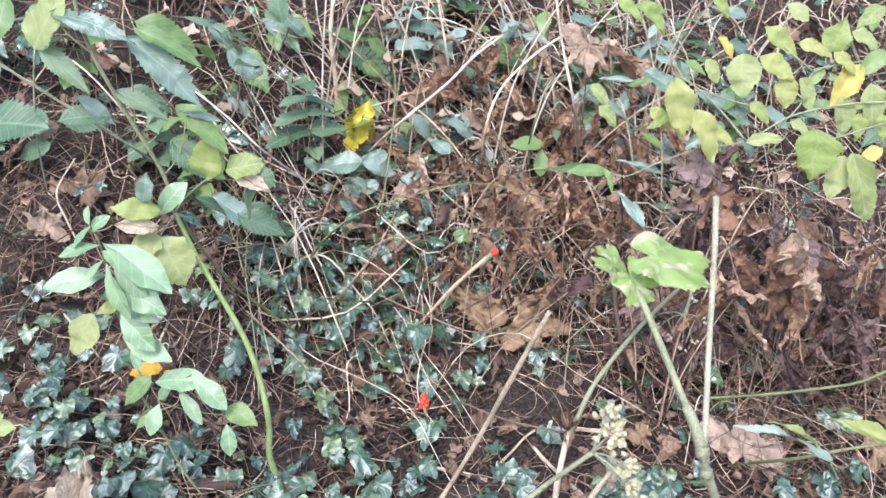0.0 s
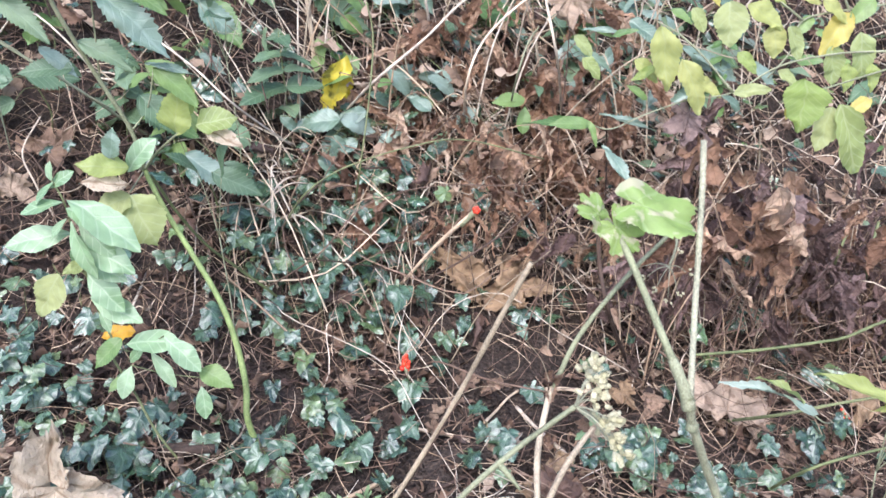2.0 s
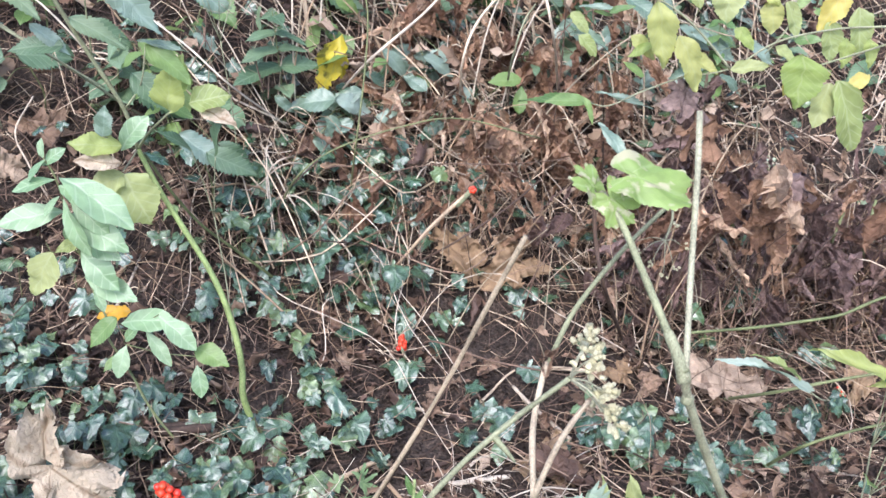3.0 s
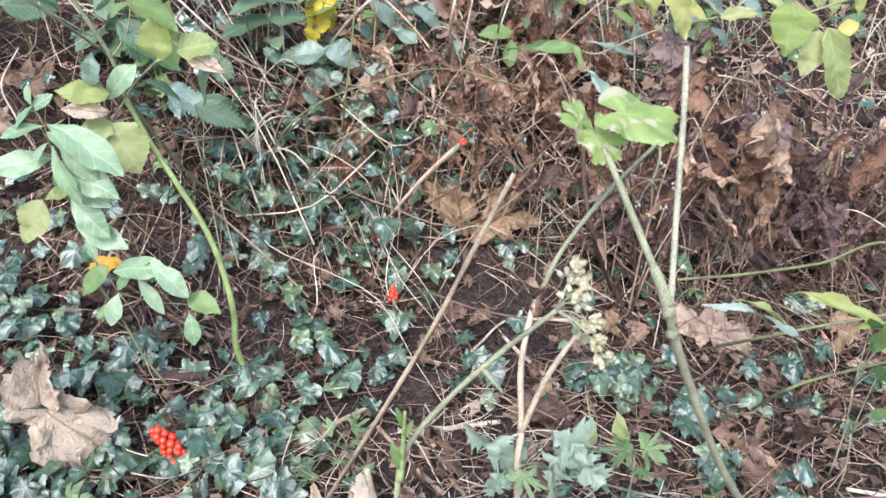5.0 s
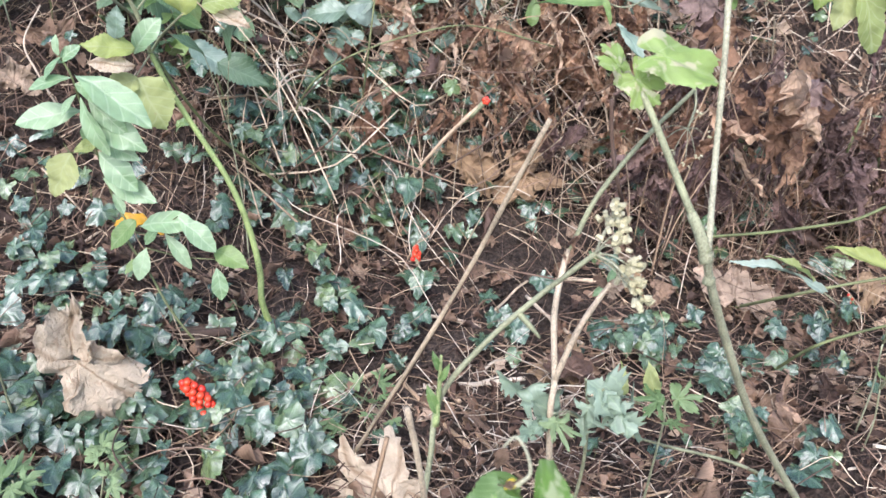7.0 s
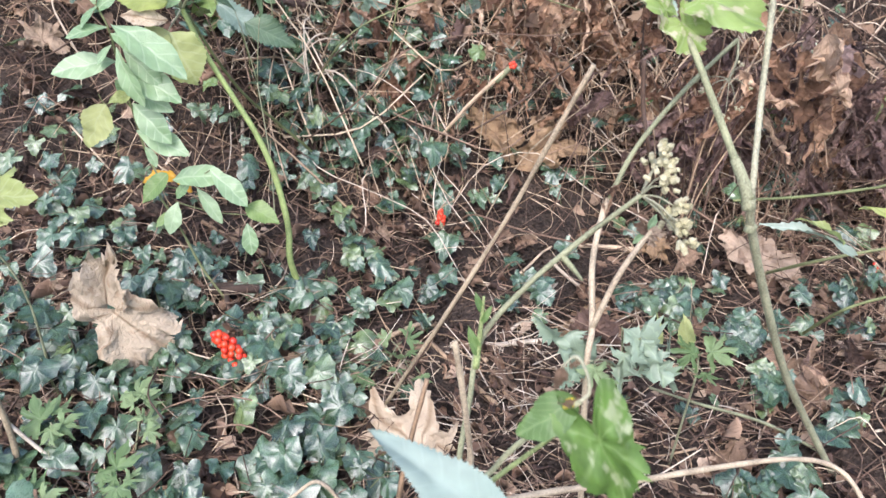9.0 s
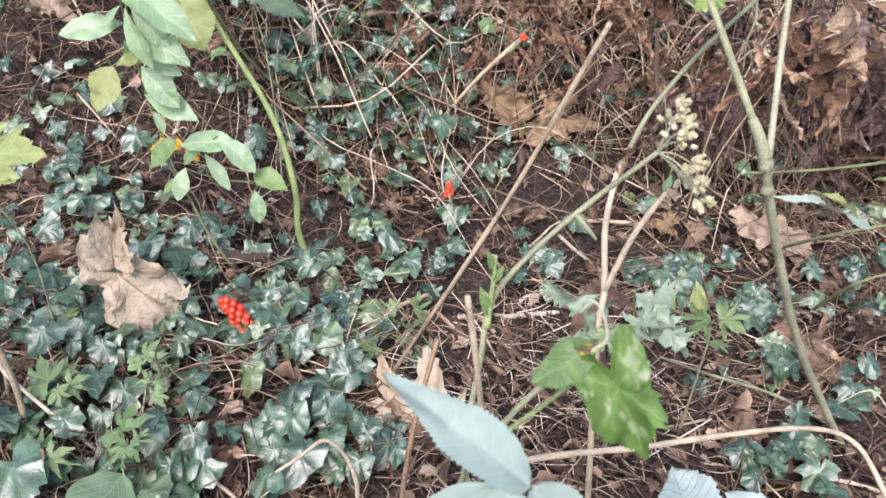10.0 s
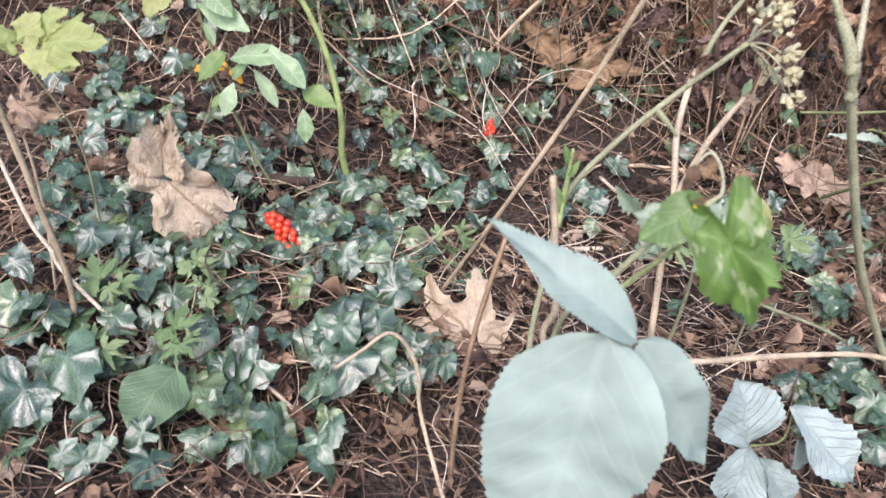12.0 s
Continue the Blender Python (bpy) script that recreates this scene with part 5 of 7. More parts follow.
    stem("branch", [(0.508, 1.470, 0.559), (0.433, 1.460, 0.535), (0.364, 1.420, 0.519), (0.321, 1.400, 0.532)], 0.0016, 0.0012, LIME_STEM, t, "", 6)
    for foot, tip, shape, wide in [((0.428, 1.620, 0.679), (0.486, 1.580, 0.647), 0, 1.1), ((0.380, 1.600, 0.499), (0.487, 1.560, 0.492), 1, 0.3), ((0.323, 1.660, 0.627), (0.436, 1.620, 0.577), 2, 0.4), ((0.343, 1.650, 0.657), (0.416, 1.620, 0.668), 1, 0.4)]:
        piece("leaf", HAZED_LEAVES[shape], t, span(foot, tip, (0.1, -0.7, 0.7), wide), "pale greyish leaf")
    return t


lime_bush()


def low_leaf_plant(points, shape, size, label, seed, category="plant", mat=LIME_STEM, name="leafy_weed", wide=1.0):
    """A small weed: thin stalks from one root, a leaf on each."""
    r = random.Random(seed)
    ends = [Vector(p) for p in points]
    mid = sum(ends, Vector()) / len(ends)
    root = on_ground(mid.x, mid.y + 0.02, -0.008)
    t = thing(name, root, label, category, "small weeds")
    crown = root.lerp(mid, 0.7) + Vector((r.uniform(-0.01, 0.01), 0.01, 0))
    stem("main_stem", [root, root.lerp(crown, 0.5) + Vector((0.006, 0, 0)), crown], 0.0018, 0.0013, mat, t, "", 6, 4)
    for k, e in enumerate(ends):
        stalk = stem("leaf_stalk", [crown, crown.lerp(e, 0.5) + Vector((0, 0, 0.008)), e], 0.0011, 0.0008, mat, t, "", 5, 3)
        way = (e - crown).normalized() + Vector((r.uniform(-0.4, 0.4), -0.4, r.uniform(-0.5, 0.1)))
        piece("leaf", shape[k % len(shape)], stalk, set_at(e, way, lean_face(r, 0.35, 0.6), size * r.uniform(0.8, 1.2), wide))
    return t


SAGES = [cut_leaf("lobed_leaf", SAGE, 0.85, 3.5 + 0.5 * i, 0.62, 0.16, 0.45, 0.22, 44, 30 + i) for i in range(3)]
SPRAY = [lobed("lobed_leaf", OLIVE, HANG_SHAPE, 3, 0.08, 0.12, 0.3, 0.14, 5, 50 + i, 0.3) for i in range(3)]
FERNY = [lobed("cut_leaf", WEED, CUT_SHAPE, 2, 0.16, 0.12, 0.3, 0.14, 4, 40 + i, 0.25) for i in range(3)]


def young_hogweed():
    root = on_ground(0.20, 0.80, -0.01)
    t = thing("leafy_weed", root, "young hogweed with grey-green jagged drooping leaves", "plant", "small weeds")
    crown = Vector((0.210, 0.760, 0.159))
    stem("main_stem", [root, root.lerp(crown, 0.6) + Vector((0.006, 0, 0)), crown], 0.003, 0.002, LIME_STEM, t, "", 6, 4)
    for k, (foot, tip, face, wide, mat) in enumerate([
            ((0.198, 0.750, 0.238), (0.267, 0.710, 0.194), (0.25, -0.75, 0.6), 0.8, 0), ((0.214, 0.745, 0.218), (0.188, 0.710, 0.188), (-0.5, -0.7, 0.5), 0.9, 0), ((0.219, 0.740, 0.230), (0.248, 0.700, 0.196), (0.0, -0.85, 0.5), 0.8, 0),
            ((0.169, 0.740, 0.190), (0.120, 0.710, 0.252), (-0.2, -0.7, 0.7), 0.7, 0), ((0.157, 0.720, 0.211), (0.172, 0.680, 0.197), (0.2, -0.6, 0.8), 0.8, 1), ((0.155, 0.720, 0.203), (0.121, 0.690, 0.209), (-0.2, -0.6, 0.8), 0.7, 0)]):
        foot = Vector(foot)
        stalk = stem("leaf_stalk", [crown, crown.lerp(foot, 0.5) + Vector((0, 0.006, 0.006)), foot], 0.0014, 0.001, LIME_STEM, t, "", 5, 4)
        piece("leaf", (SAGES, FERNY)[mat][k % 3], stalk, span(foot, tip, face, wide))


def lobed_weed():
    root = on_ground(0.33, 0.86, -0.01)
    t = thing("leafy_weed", root, "small weed with dull green lobed leaves", "plant", "small weeds")
    crown = Vector((0.323, 0.810, 0.117))
    stem("main_stem", [root, root.lerp(crown, 0.6), crown], 0.002, 0.0014, LIME_STEM, t, "", 6, 4)
    for k, (foot, tip, face, wide) in enumerate([
            ((0.320, 0.800, 0.161), (0.359, 0.780, 0.183), (0.1, -0.7, 0.7), 0.9), ((0.318, 0.800, 0.157), (0.273, 0.780, 0.180), (-0.1, -0.7, 0.7), 0.8), ((0.306, 0.810, 0.156), (0.290, 0.800, 0.209), (-0.2, -0.9, 0.3), 0.6),
            ((0.256, 0.800, 0.160), (0.259, 0.790, 0.220), (0.4, -0.9, 0.2), 0.4), ((0.325, 0.800, 0.130), (0.333, 0.770, 0.137), (0.1, -0.6, 0.8), 0.8)]):
        foot = Vector(foot)
        stalk = stem("leaf_stalk", [crown, crown.lerp(foot, 0.5) + Vector((0, 0.006, 0.006)), foot], 0.0012, 0.0009, LIME_STEM, t, "", 5, 4)
        piece("leaf", (FERNY[k % 3], FADING[k % 2])[k in (2, 3)], stalk, span(foot, tip, face, wide))


young_hogweed()
lobed_weed()
low_leaf_plant([(0.715, 1.000, 0.209), (0.740, 1.000, 0.178), (0.750, 1.000, 0.126), (0.739, 1.020, 0.154)], FRESHES, 0.05, "yellow-green weed with broad leaves", 3)

low_leaf_plant([(0.688, 0.950, 0.077), (0.722, 0.950, 0.084), (0.749, 0.950, 0.072), (0.734, 0.980, 0.130)], FRESHES, 0.045, "small green weed on the litter", 21)
low_leaf_plant([(-0.128, 0.976, -0.026), (-0.081, 1.070, -0.025), (-0.097, 1.029, -0.026), (-0.143, 0.990, -0.026)], FERNY, 0.035, "small yellowish weed in the litter", 22)


def leaf_shoot(root, line, leaves, shape, mat, label, wide=1.0, face=(0.05, -0.35, 1.0)):
    """A thin shoot with a few leaves set along it."""
    root = Vector(root)
    t = thing("leafy_shoot", root, label, "plant", "small weeds")
    stem("main_stem", [root, *line], 0.0018, 0.0012, mat, t, "", 6, 4)
    for k, (foot, tip) in enumerate(leaves):
        piece("leaf", shape[k % len(shape)], t, span(foot, tip, face, wide))
    return t


leaf_shoot((0.886, 1.409, -0.114), [(0.699, 1.130, 0.092), (0.673, 1.120, 0.114)], [((0.673, 1.120, 0.114), (0.550, 1.160, 0.195)), ((0.655, 1.125, 0.135), (0.589, 1.150, 0.185))], [HAZED_LEAVES[2], FADING[0]], LIME_STEM, "pale toothed leaf folded along its low stalk", 0.26, (0.3, -0.1, 1.0))
leaf_shoot((1.018, 1.358, -0.110), [(0.785, 1.020, 0.160), (0.732, 1.010, 0.209)], [((0.738, 1.010, 0.204), (0.627, 1.040, 0.263)), ((0.742, 1.000, 0.215), (0.696, 1.020, 0.201)), ((0.776, 1.000, 0.154), (0.739, 1.020, 0.166))], LIMES, LIME_STEM, "yellow-green toothed leaves on a low shoot", 0.4, (-0.2, -0.3, 1.0))
leaf_shoot((-0.443, 0.735, -0.036), [(-0.412, 0.668, 0.025)], [((-0.404, 0.647, 0.036), (-0.430, 0.559, 0.033))], [pinnate("round_leaf", NETTLE, 0.85, 0.01, 0.2, 0.15, 0.05, 0.06, 14, 0.45, 17)], GREEN_STEM, "broad dull green leaf above the ivy", 1.0, (0.1, -0.5, 0.9))
leaf_shoot((0.496, 0.675, -0.120), [(0.551, 0.740, -0.185)], [((0.553, 0.740, -0.191), (0.491, 0.720, -0.159)), ((0.534, 0.740, -0.135), (0.509, 0.730, -0.143))], [pinnate("amber_leaf", AMBER, 0.7, 0.05, 0.2, 0.2, 0.05, 0.1, 12, 0.45, 8)], STRAW, "yellow leaf on a low shoot", 1.0)

for root, line, leaves in [
    ((-0.525, 0.765, -0.006), [(-0.523, 0.765, 0.073)], [((-0.521, 0.759, 0.077), (-0.575, 0.779, 0.086)), ((-0.522, 0.765, 0.077), (-0.535, 0.816, 0.079)), ((-0.518, 0.760, 0.076), (-0.481, 0.769, 0.061)), ((-0.521, 0.759, 0.076), (-0.508, 0.729, 0.066))]),
    ((-0.442, 0.787, -0.025), [(-0.424, 0.805, 0.053)], [((-0.429, 0.818, 0.060), (-0.448, 0.870, 0.069)), ((-0.426, 0.814, 0.061), (-0.407, 0.847, 0.057)), ((-0.428, 0.814, 0.061), (-0.454, 0.825, 0.064)), ((-0.411, 0.775, 0.052), (-0.382, 0.770, 0.044)), ((-0.414, 0.780, 0.053), (-0.410, 0.822, 0.055))]),
    ((-0.429, 0.712, -0.035), [(-0.416, 0.698, 0.043)], [((-0.414, 0.695, 0.048), (-0.450, 0.748, 0.050)), ((-0.411, 0.691, 0.049), (-0.385, 0.697, 0.042)), ((-0.414, 0.689, 0.049), (-0.404, 0.644, 0.047)), ((-0.414, 0.695, 0.048), (-0.435, 0.684, 0.049))]),
    ((-0.512, 0.674, -0.017), [(-0.502, 0.651, 0.061)], [((-0.501, 0.647, 0.065), (-0.536, 0.667, 0.067)), ((-0.501, 0.652, 0.064), (-0.517, 0.693, 0.066)), ((-0.497, 0.647, 0.064), (-0.456, 0.645, 0.054)), ((-0.497, 0.642, 0.065), (-0.503, 0.620, 0.060))]),
]:
    leaf_shoot(root, line, leaves, FERNY, LIME_STEM, "soft green weed with deeply cut leaves", 0.9, (0.05, -0.6, 0.8))


def low_bramble():
    heart = Vector((0.254, 0.585, 0.022))
    root = on_ground(heart.x + 0.03, heart.y + 0.04, -0.01)
    t = thing("low_bramble", root, "bramble leaves near the ground, sky sheen painted whitish blue-green", "bramble")
    stem("stalk", [root, root.lerp(heart, 0.6) + Vector((0.01, 0, 0.01)), heart], 0.002, 0.0014, GREEN_STEM, t)
    joint = Vector((0.291, 0.590, 0.029))
    stem("stalk", [heart, joint, (0.297, 0.600, 0.071)], 0.0015, 0.0011, GREEN_STEM, t, "side stalk", 6)
    shapes = [pinnate("leaflet", SHEENED, 0.80 - 0.14 * i, 0.04, 0.18, 0.24, 0.06, 0.05, 24, 0.52, 9 + i, 4) for i in range(2)]
    for k, (foot, tip, wide) in enumerate([(heart, (0.238, 0.600, 0.099), 1.3), ((0.293, 0.600, 0.071), (0.371, 0.545, 0.017), 0.9), (heart, (0.240, 0.545, -0.043), 1.0), ((0.270, 0.580, 0.010), (0.316, 0.550, -0.041), 0.8), ((0.310, 0.590, 0.030), (0.327, 0.580, -0.004), 1.3)]):
        piece("leaflet", shapes[k % 2], t, span(foot, tip, (0.05, -0.55, 0.8), wide))
    return t


low_bramble()

low_leaf_plant([(-0.099, 1.059, -0.016), (-0.068, 1.022, -0.009), (-0.085, 1.000, -0.025), (-0.050, 1.005, -0.042)], FERNY, 0.03, "tiny fresh green weed in litter", 9)
low_leaf_plant([(-0.340, 1.420, 0.436), (-0.383, 1.420, 0.441)], NETTLES, 0.09, "green toothed leaves over the ivy", 11, wide=1.2)
low_leaf_plant([(-0.420, 1.750, 0.693), (-0.383, 1.740, 0.665), (-0.466, 1.800, 0.729), (-0.348, 1.900, 0.743)], NETTLES, 0.10, "green toothed leaves on the bank", 13)
leaf_shoot(on_ground(-0.27, 2.02, -0.005), [(-0.183, 1.990, 0.508), (-0.181, 1.980, 0.553)], [((-0.161, 1.980, 0.550), (-0.218, 1.940, 0.417)), ((-0.164, 1.980, 0.533), (-0.166, 1.970, 0.445))], [pinnate("spotted_leaf", YELLOW, 0.42, 0.07, 0.25, 0.5, 0.10, 0.12, 26, 0.55, 3)], STRAW, "yellowed leaf spotted with black on the bank", 1.0, (0.1, -0.9, 0.3))
leaf_shoot((-0.594, 1.428, 0.067), [(-0.548, 1.360, 0.127), (-0.519, 1.350, 0.151)], [((-0.517, 1.350, 0.151), (-0.579, 1.340, 0.150)), ((-0.513, 1.350, 0.146), (-0.489, 1.340, 0.122))], [pinnate("amber_leaf", AMBER, 0.55, 0.06, 0.2, 0.3, 0.05, 0.12, 14, 0.45, 6)], STRAW, "bright amber curled leaf over ivy", 1.0, (0.0, -0.6, 0.8))
leaf_shoot(on_ground(-0.60, 0.92, -0.005), [(-0.59, 0.90, 0.20), (-0.620, 0.860, 0.339)], [((-0.590, 0.860, 0.348), (-0.510, 0.840, 0.370)), ((-0.611, 0.860, 0.347), (-0.592, 0.870, 0.388)), ((-0.618, 0.860, 0.346), (-0.647, 0.850, 0.368)), ((-0.591, 0.870, 0.365), (-0.558, 0.870, 0.390)), ((-0.598, 0.860, 0.344), (-0.538, 0.830, 0.340))], SPRAY, LIME_STEM, "bright yellow-green lobed leaves over the ivy", 0.75, (0.0, -0.7, 0.75))


def bank_shoot(leaves, shape, label, mat=GREEN_STEM, face=(0.05, -0.75, 0.7), wide=1.0, category="plant"):
    """A shoot rooted on the bank with each leaf on a stalk of its own."""
    feet = [Vector(a) for a, b in leaves]
    mid = sum(feet, Vector()) / len(feet)
    root = on_ground(mid.x, mid.y + 0.06, -0.01)
    t = thing("leafy_shoot", root, label, category, "shoots on the bank")
    crown = root.lerp(mid, 0.8) + Vector((0.0, 0.03, 0.0))
    stem("main_stem", [root, root.lerp(crown, 0.5) + Vector((0.01, 0.01, 0)), crown], 0.0024, 0.0017, mat, t, "", 6, 4)
    for k, (foot, tip) in enumerate(leaves):
        foot = Vector(foot)
        stalk = stem("leaf_stalk", [crown, crown.lerp(foot, 0.5) + Vector((0, 0, 0.012)), foot], 0.0013, 0.001, mat, t, "", 5, 3)
        turn = (face[0] + 0.3 * math.sin(5.0 * k + len(leaves)), face[1], face[2] + 0.2 * math.cos(3.0 * k))
        piece("leaf", shape[k % len(shape)], stalk, span(foot, tip, turn, wide))
    return t


for leaves, shape, label, wide in [
    ([((-0.049, 2.137, 0.478), (0.129, 2.118, 0.416)), ((-0.038, 2.131, 0.471), (0.004, 2.062, 0.414))], [HAZED_LEAVES[0]], "large pale bluish toothed leaf on the bank", 0.95),
    ([((-0.095, 2.290, 0.626), (0.004, 2.345, 0.654)), ((-0.270, 2.279, 0.674), (-0.101, 2.206, 0.558)), ((-0.126, 2.220, 0.577), (-0.203, 2.218, 0.608))], NETTLES, "dull green toothed leaves on the bank", 1.1),
    ([((-0.243, 2.110, 0.528), (-0.253, 2.062, 0.500)), ((-0.230, 2.130, 0.539), (-0.211, 2.165, 0.563)), ((-0.219, 2.125, 0.530), (-0.164, 2.128, 0.514)), ((-0.175, 2.141, 0.522), (-0.153, 2.098, 0.481))], FRESHES, "small fresh green leaves in threes", 1.3),
    ([((-0.173, 1.989, 0.384), (-0.259, 1.966, 0.399)), ((-0.175, 1.974, 0.373), (-0.093, 2.016, 0.380)), ((-0.178, 1.958, 0.363), (-0.220, 1.894, 0.322)), ((-0.171, 1.952, 0.352), (-0.137, 1.910, 0.315))], [HAZED_LEAVES[0], NETTLES[0]], "broad flat grey-green leaves low on the bank", 1.5),
    ([((-0.569, 2.135, 0.717), (-0.520, 2.071, 0.657)), ((-0.517, 2.085, 0.664), (-0.419, 2.013, 0.576)), ((-0.450, 2.209, 0.745), (-0.351, 2.147, 0.665)), ((-0.400, 2.210, 0.731), (-0.326, 2.182, 0.681))], [NETTLES[1], FRESHES[0]], "hanging dull green leaves on thin shoots", 1.0),
    ([((-0.484, 1.680, 0.393), (-0.386, 1.650, 0.337)), ((-0.426, 1.662, 0.358), (-0.322, 1.658, 0.314))], [HAZED_LEAVES[0], NETTLES[0]], "two broad pale hazed green leaves over the ivy", 1.05),
    ([((-0.914, 1.923, 0.785), (-0.904, 1.863, 0.678)), ((-0.714, 1.975, 0.739), (-0.575, 1.990, 0.671)), ((-0.988, 1.926, 0.795), (-1.007, 1.857, 0.701))], FRESHES, "light green leaves hanging from a shoot", 1.0),
    ([((-0.855, 1.751, 0.544), (-0.994, 1.757, 0.536)), ((-0.864, 1.757, 0.491), (-0.946, 1.744, 0.465)), ((-0.797, 1.826, 0.574), (-0.738, 1.845, 0.537)), ((-0.833, 1.767, 0.547), (-0.738, 1.826, 0.533))], NETTLES, "broad dull green leaves low on the bank", 1.3),
    ([((-0.606, 1.864, 0.558), (-0.488, 1.857, 0.474)), ((-0.540, 1.860, 0.497), (-0.495, 1.812, 0.408)), ((-0.686, 1.883, 0.583), (-0.627, 1.889, 0.542))], FRESHES, "narrow green leaves on a thin shoot", 0.85),
    ([((-0.607, 1.788, 0.490), (-0.496, 1.789, 0.404)), ((-0.698, 1.843, 0.603), (-0.612, 1.848, 0.550)), ((-0.506, 1.751, 0.372), (-0.419, 1.769, 0.303)), ((-0.432, 1.763, 0.346), (-0.350, 1.764, 0.279))], NETTLES, "toothed dull green leaves over the ivy", 1.1),
    ([((-0.476, 1.846, 0.432), (-0.406, 1.881, 0.418)), ((-0.455, 1.849, 0.408), (-0.379, 1.860, 0.367))], PALES, "pale yellowish leaves on a low stalk", 1.6),
    ([((-0.516, 2.040, 0.666), (-0.424, 2.036, 0.568)), ((-0.566, 2.070, 0.723), (-0.518, 2.060, 0.660)), ((-0.449, 2.146, 0.730), (-0.368, 2.148, 0.667)), ((-0.397, 2.166, 0.734), (-0.333, 2.172, 0.682)), ((-0.513, 1.973, 0.554), (-0.450, 1.977, 0.511))], HAZED_LEAVES, "grey-green toothed leaves on the bank", 1.0),
    ([((-0.110, 2.234, 0.643), (0.004, 2.305, 0.660)), ((0.001, 2.283, 0.686), (0.049, 2.255, 0.614)), ((-0.071, 2.035, 0.506), (0.016, 2.033, 0.430)), ((0.093, 2.082, 0.469), (0.011, 2.066, 0.487)), ((0.033, 2.045, 0.484), (0.126, 2.069, 0.437))], HAZED_LEAVES, "pale toothed leaves on the bank", 1.0),
    ([((-0.177, 1.918, 0.409), (-0.292, 1.901, 0.404)), ((-0.177, 1.918, 0.409), (-0.086, 1.949, 0.374)), ((-0.138, 1.910, 0.353), (-0.232, 1.884, 0.331)), ((-0.189, 1.894, 0.375), (-0.176, 1.877, 0.315)), ((-0.111, 2.000, 0.450), (-0.040, 2.026, 0.421))], HAZED_LEAVES, "flat grey-green leaves on a low weed", 1.15),
    ([((-0.267, 2.179, 0.690), (-0.193, 2.211, 0.675)), ((-0.194, 2.166, 0.613), (-0.132, 2.182, 0.575)), ((-0.248, 2.096, 0.570), (-0.230, 2.077, 0.518)), ((-0.208, 2.108, 0.560), (-0.182, 2.097, 0.508)), ((-0.179, 2.192, 0.673), (-0.120, 2.194, 0.621))], FRESHES, "small light green leaves on the bank", 1.0),
    ([((0.394, 2.418, 0.709), (0.489, 2.445, 0.688)), ((0.396, 2.207, 0.530), (0.554, 2.272, 0.493)), ((0.474, 2.227, 0.492), (0.602, 2.249, 0.439)), ((0.445, 2.241, 0.536), (0.377, 2.192, 0.501)), ((0.686, 2.304, 0.539), (0.584, 2.312, 0.573)), ((0.538, 2.163, 0.366), (0.656, 2.173, 0.328)), ((0.499, 2.175, 0.395), (0.594, 2.202, 0.372))], HAZED_LEAVES, "pale bluish narrow leaves on the bank", 0.95),
    ([((0.777, 2.253, 0.504), (0.938, 2.282, 0.427)), ((0.742, 2.276, 0.519), (0.870, 2.292, 0.451)), ((0.826, 2.250, 0.427), (0.696, 2.175, 0.396)), ((0.941, 2.504, 0.700), (0.837, 2.518, 0.745)), ((0.594, 2.146, 0.402), (0.704, 2.179, 0.338))], HAZED_LEAVES, "pale bluish long leaves behind the shrub", 0.7),
    ([((0.488, 2.270, 0.563), (0.607, 2.326, 0.568)), ((0.419, 2.296, 0.631), (0.496, 2.268, 0.516)), ((0.268, 2.370, 0.710), (0.337, 2.386, 0.669)), ((0.765, 2.337, 0.605), (0.829, 2.339, 0.560)), ((0.676, 2.446, 0.721), (0.584, 2.459, 0.754)), ((0.158, 2.257, 0.629), (0.306, 2.299, 0.593))], FRESHES, "fresh green leaves on a bank shoot", 0.9),
    ([((0.049, 2.268, 0.565), (0.105, 2.254, 0.536)), ((0.146, 2.293, 0.565), (0.186, 2.276, 0.525)), ((0.217, 2.243, 0.491), (0.250, 2.236, 0.452)), ((0.082, 2.366, 0.678), (0.033, 2.328, 0.651)), ((0.189, 2.408, 0.706), (0.222, 2.380, 0.646)), ((0.332, 2.273, 0.502), (0.377, 2.262, 0.459)), ((0.289, 2.385, 0.645), (0.237, 2.352, 0.625))], HAZED_LEAVES, "small pale leaves on the bank", 1.2),
    ([((0.373, 2.268, 0.605), (0.434, 2.278, 0.549)), ((0.332, 2.127, 0.452), (0.373, 2.119, 0.392)), ((0.449, 2.145, 0.457), (0.386, 2.122, 0.430)), ((0.553, 2.224, 0.527), (0.494, 2.181, 0.473)), ((0.595, 2.191, 0.494), (0.668, 2.203, 0.429)), ((0.408, 2.156, 0.415), (0.484, 2.166, 0.361))], HAZED_LEAVES, "pale bluish leaves on a bank shoot", 1.0),
    ([((0.670, 2.158, 0.439), (0.607, 2.129, 0.383)), ((0.728, 2.206, 0.468), (0.769, 2.205, 0.388)), ((0.509, 2.132, 0.452), (0.570, 2.149, 0.409)), ((0.938, 2.265, 0.473), (1.029, 2.268, 0.416)), ((0.860, 2.238, 0.389), (0.955, 2.255, 0.340))], HAZED_LEAVES, "pale bluish leaves on a bank shoot", 0.9),
    ([((0.571, 2.351, 0.626), (0.640, 2.349, 0.587)), ((0.471, 2.346, 0.650), (0.400, 2.299, 0.628)), ((0.700, 2.330, 0.598), (0.752, 2.319, 0.543)), ((0.867, 2.414, 0.644), (0.942, 2.415, 0.595))], HAZED_LEAVES, "pale bluish leaves on a bank shoot", 1.0),
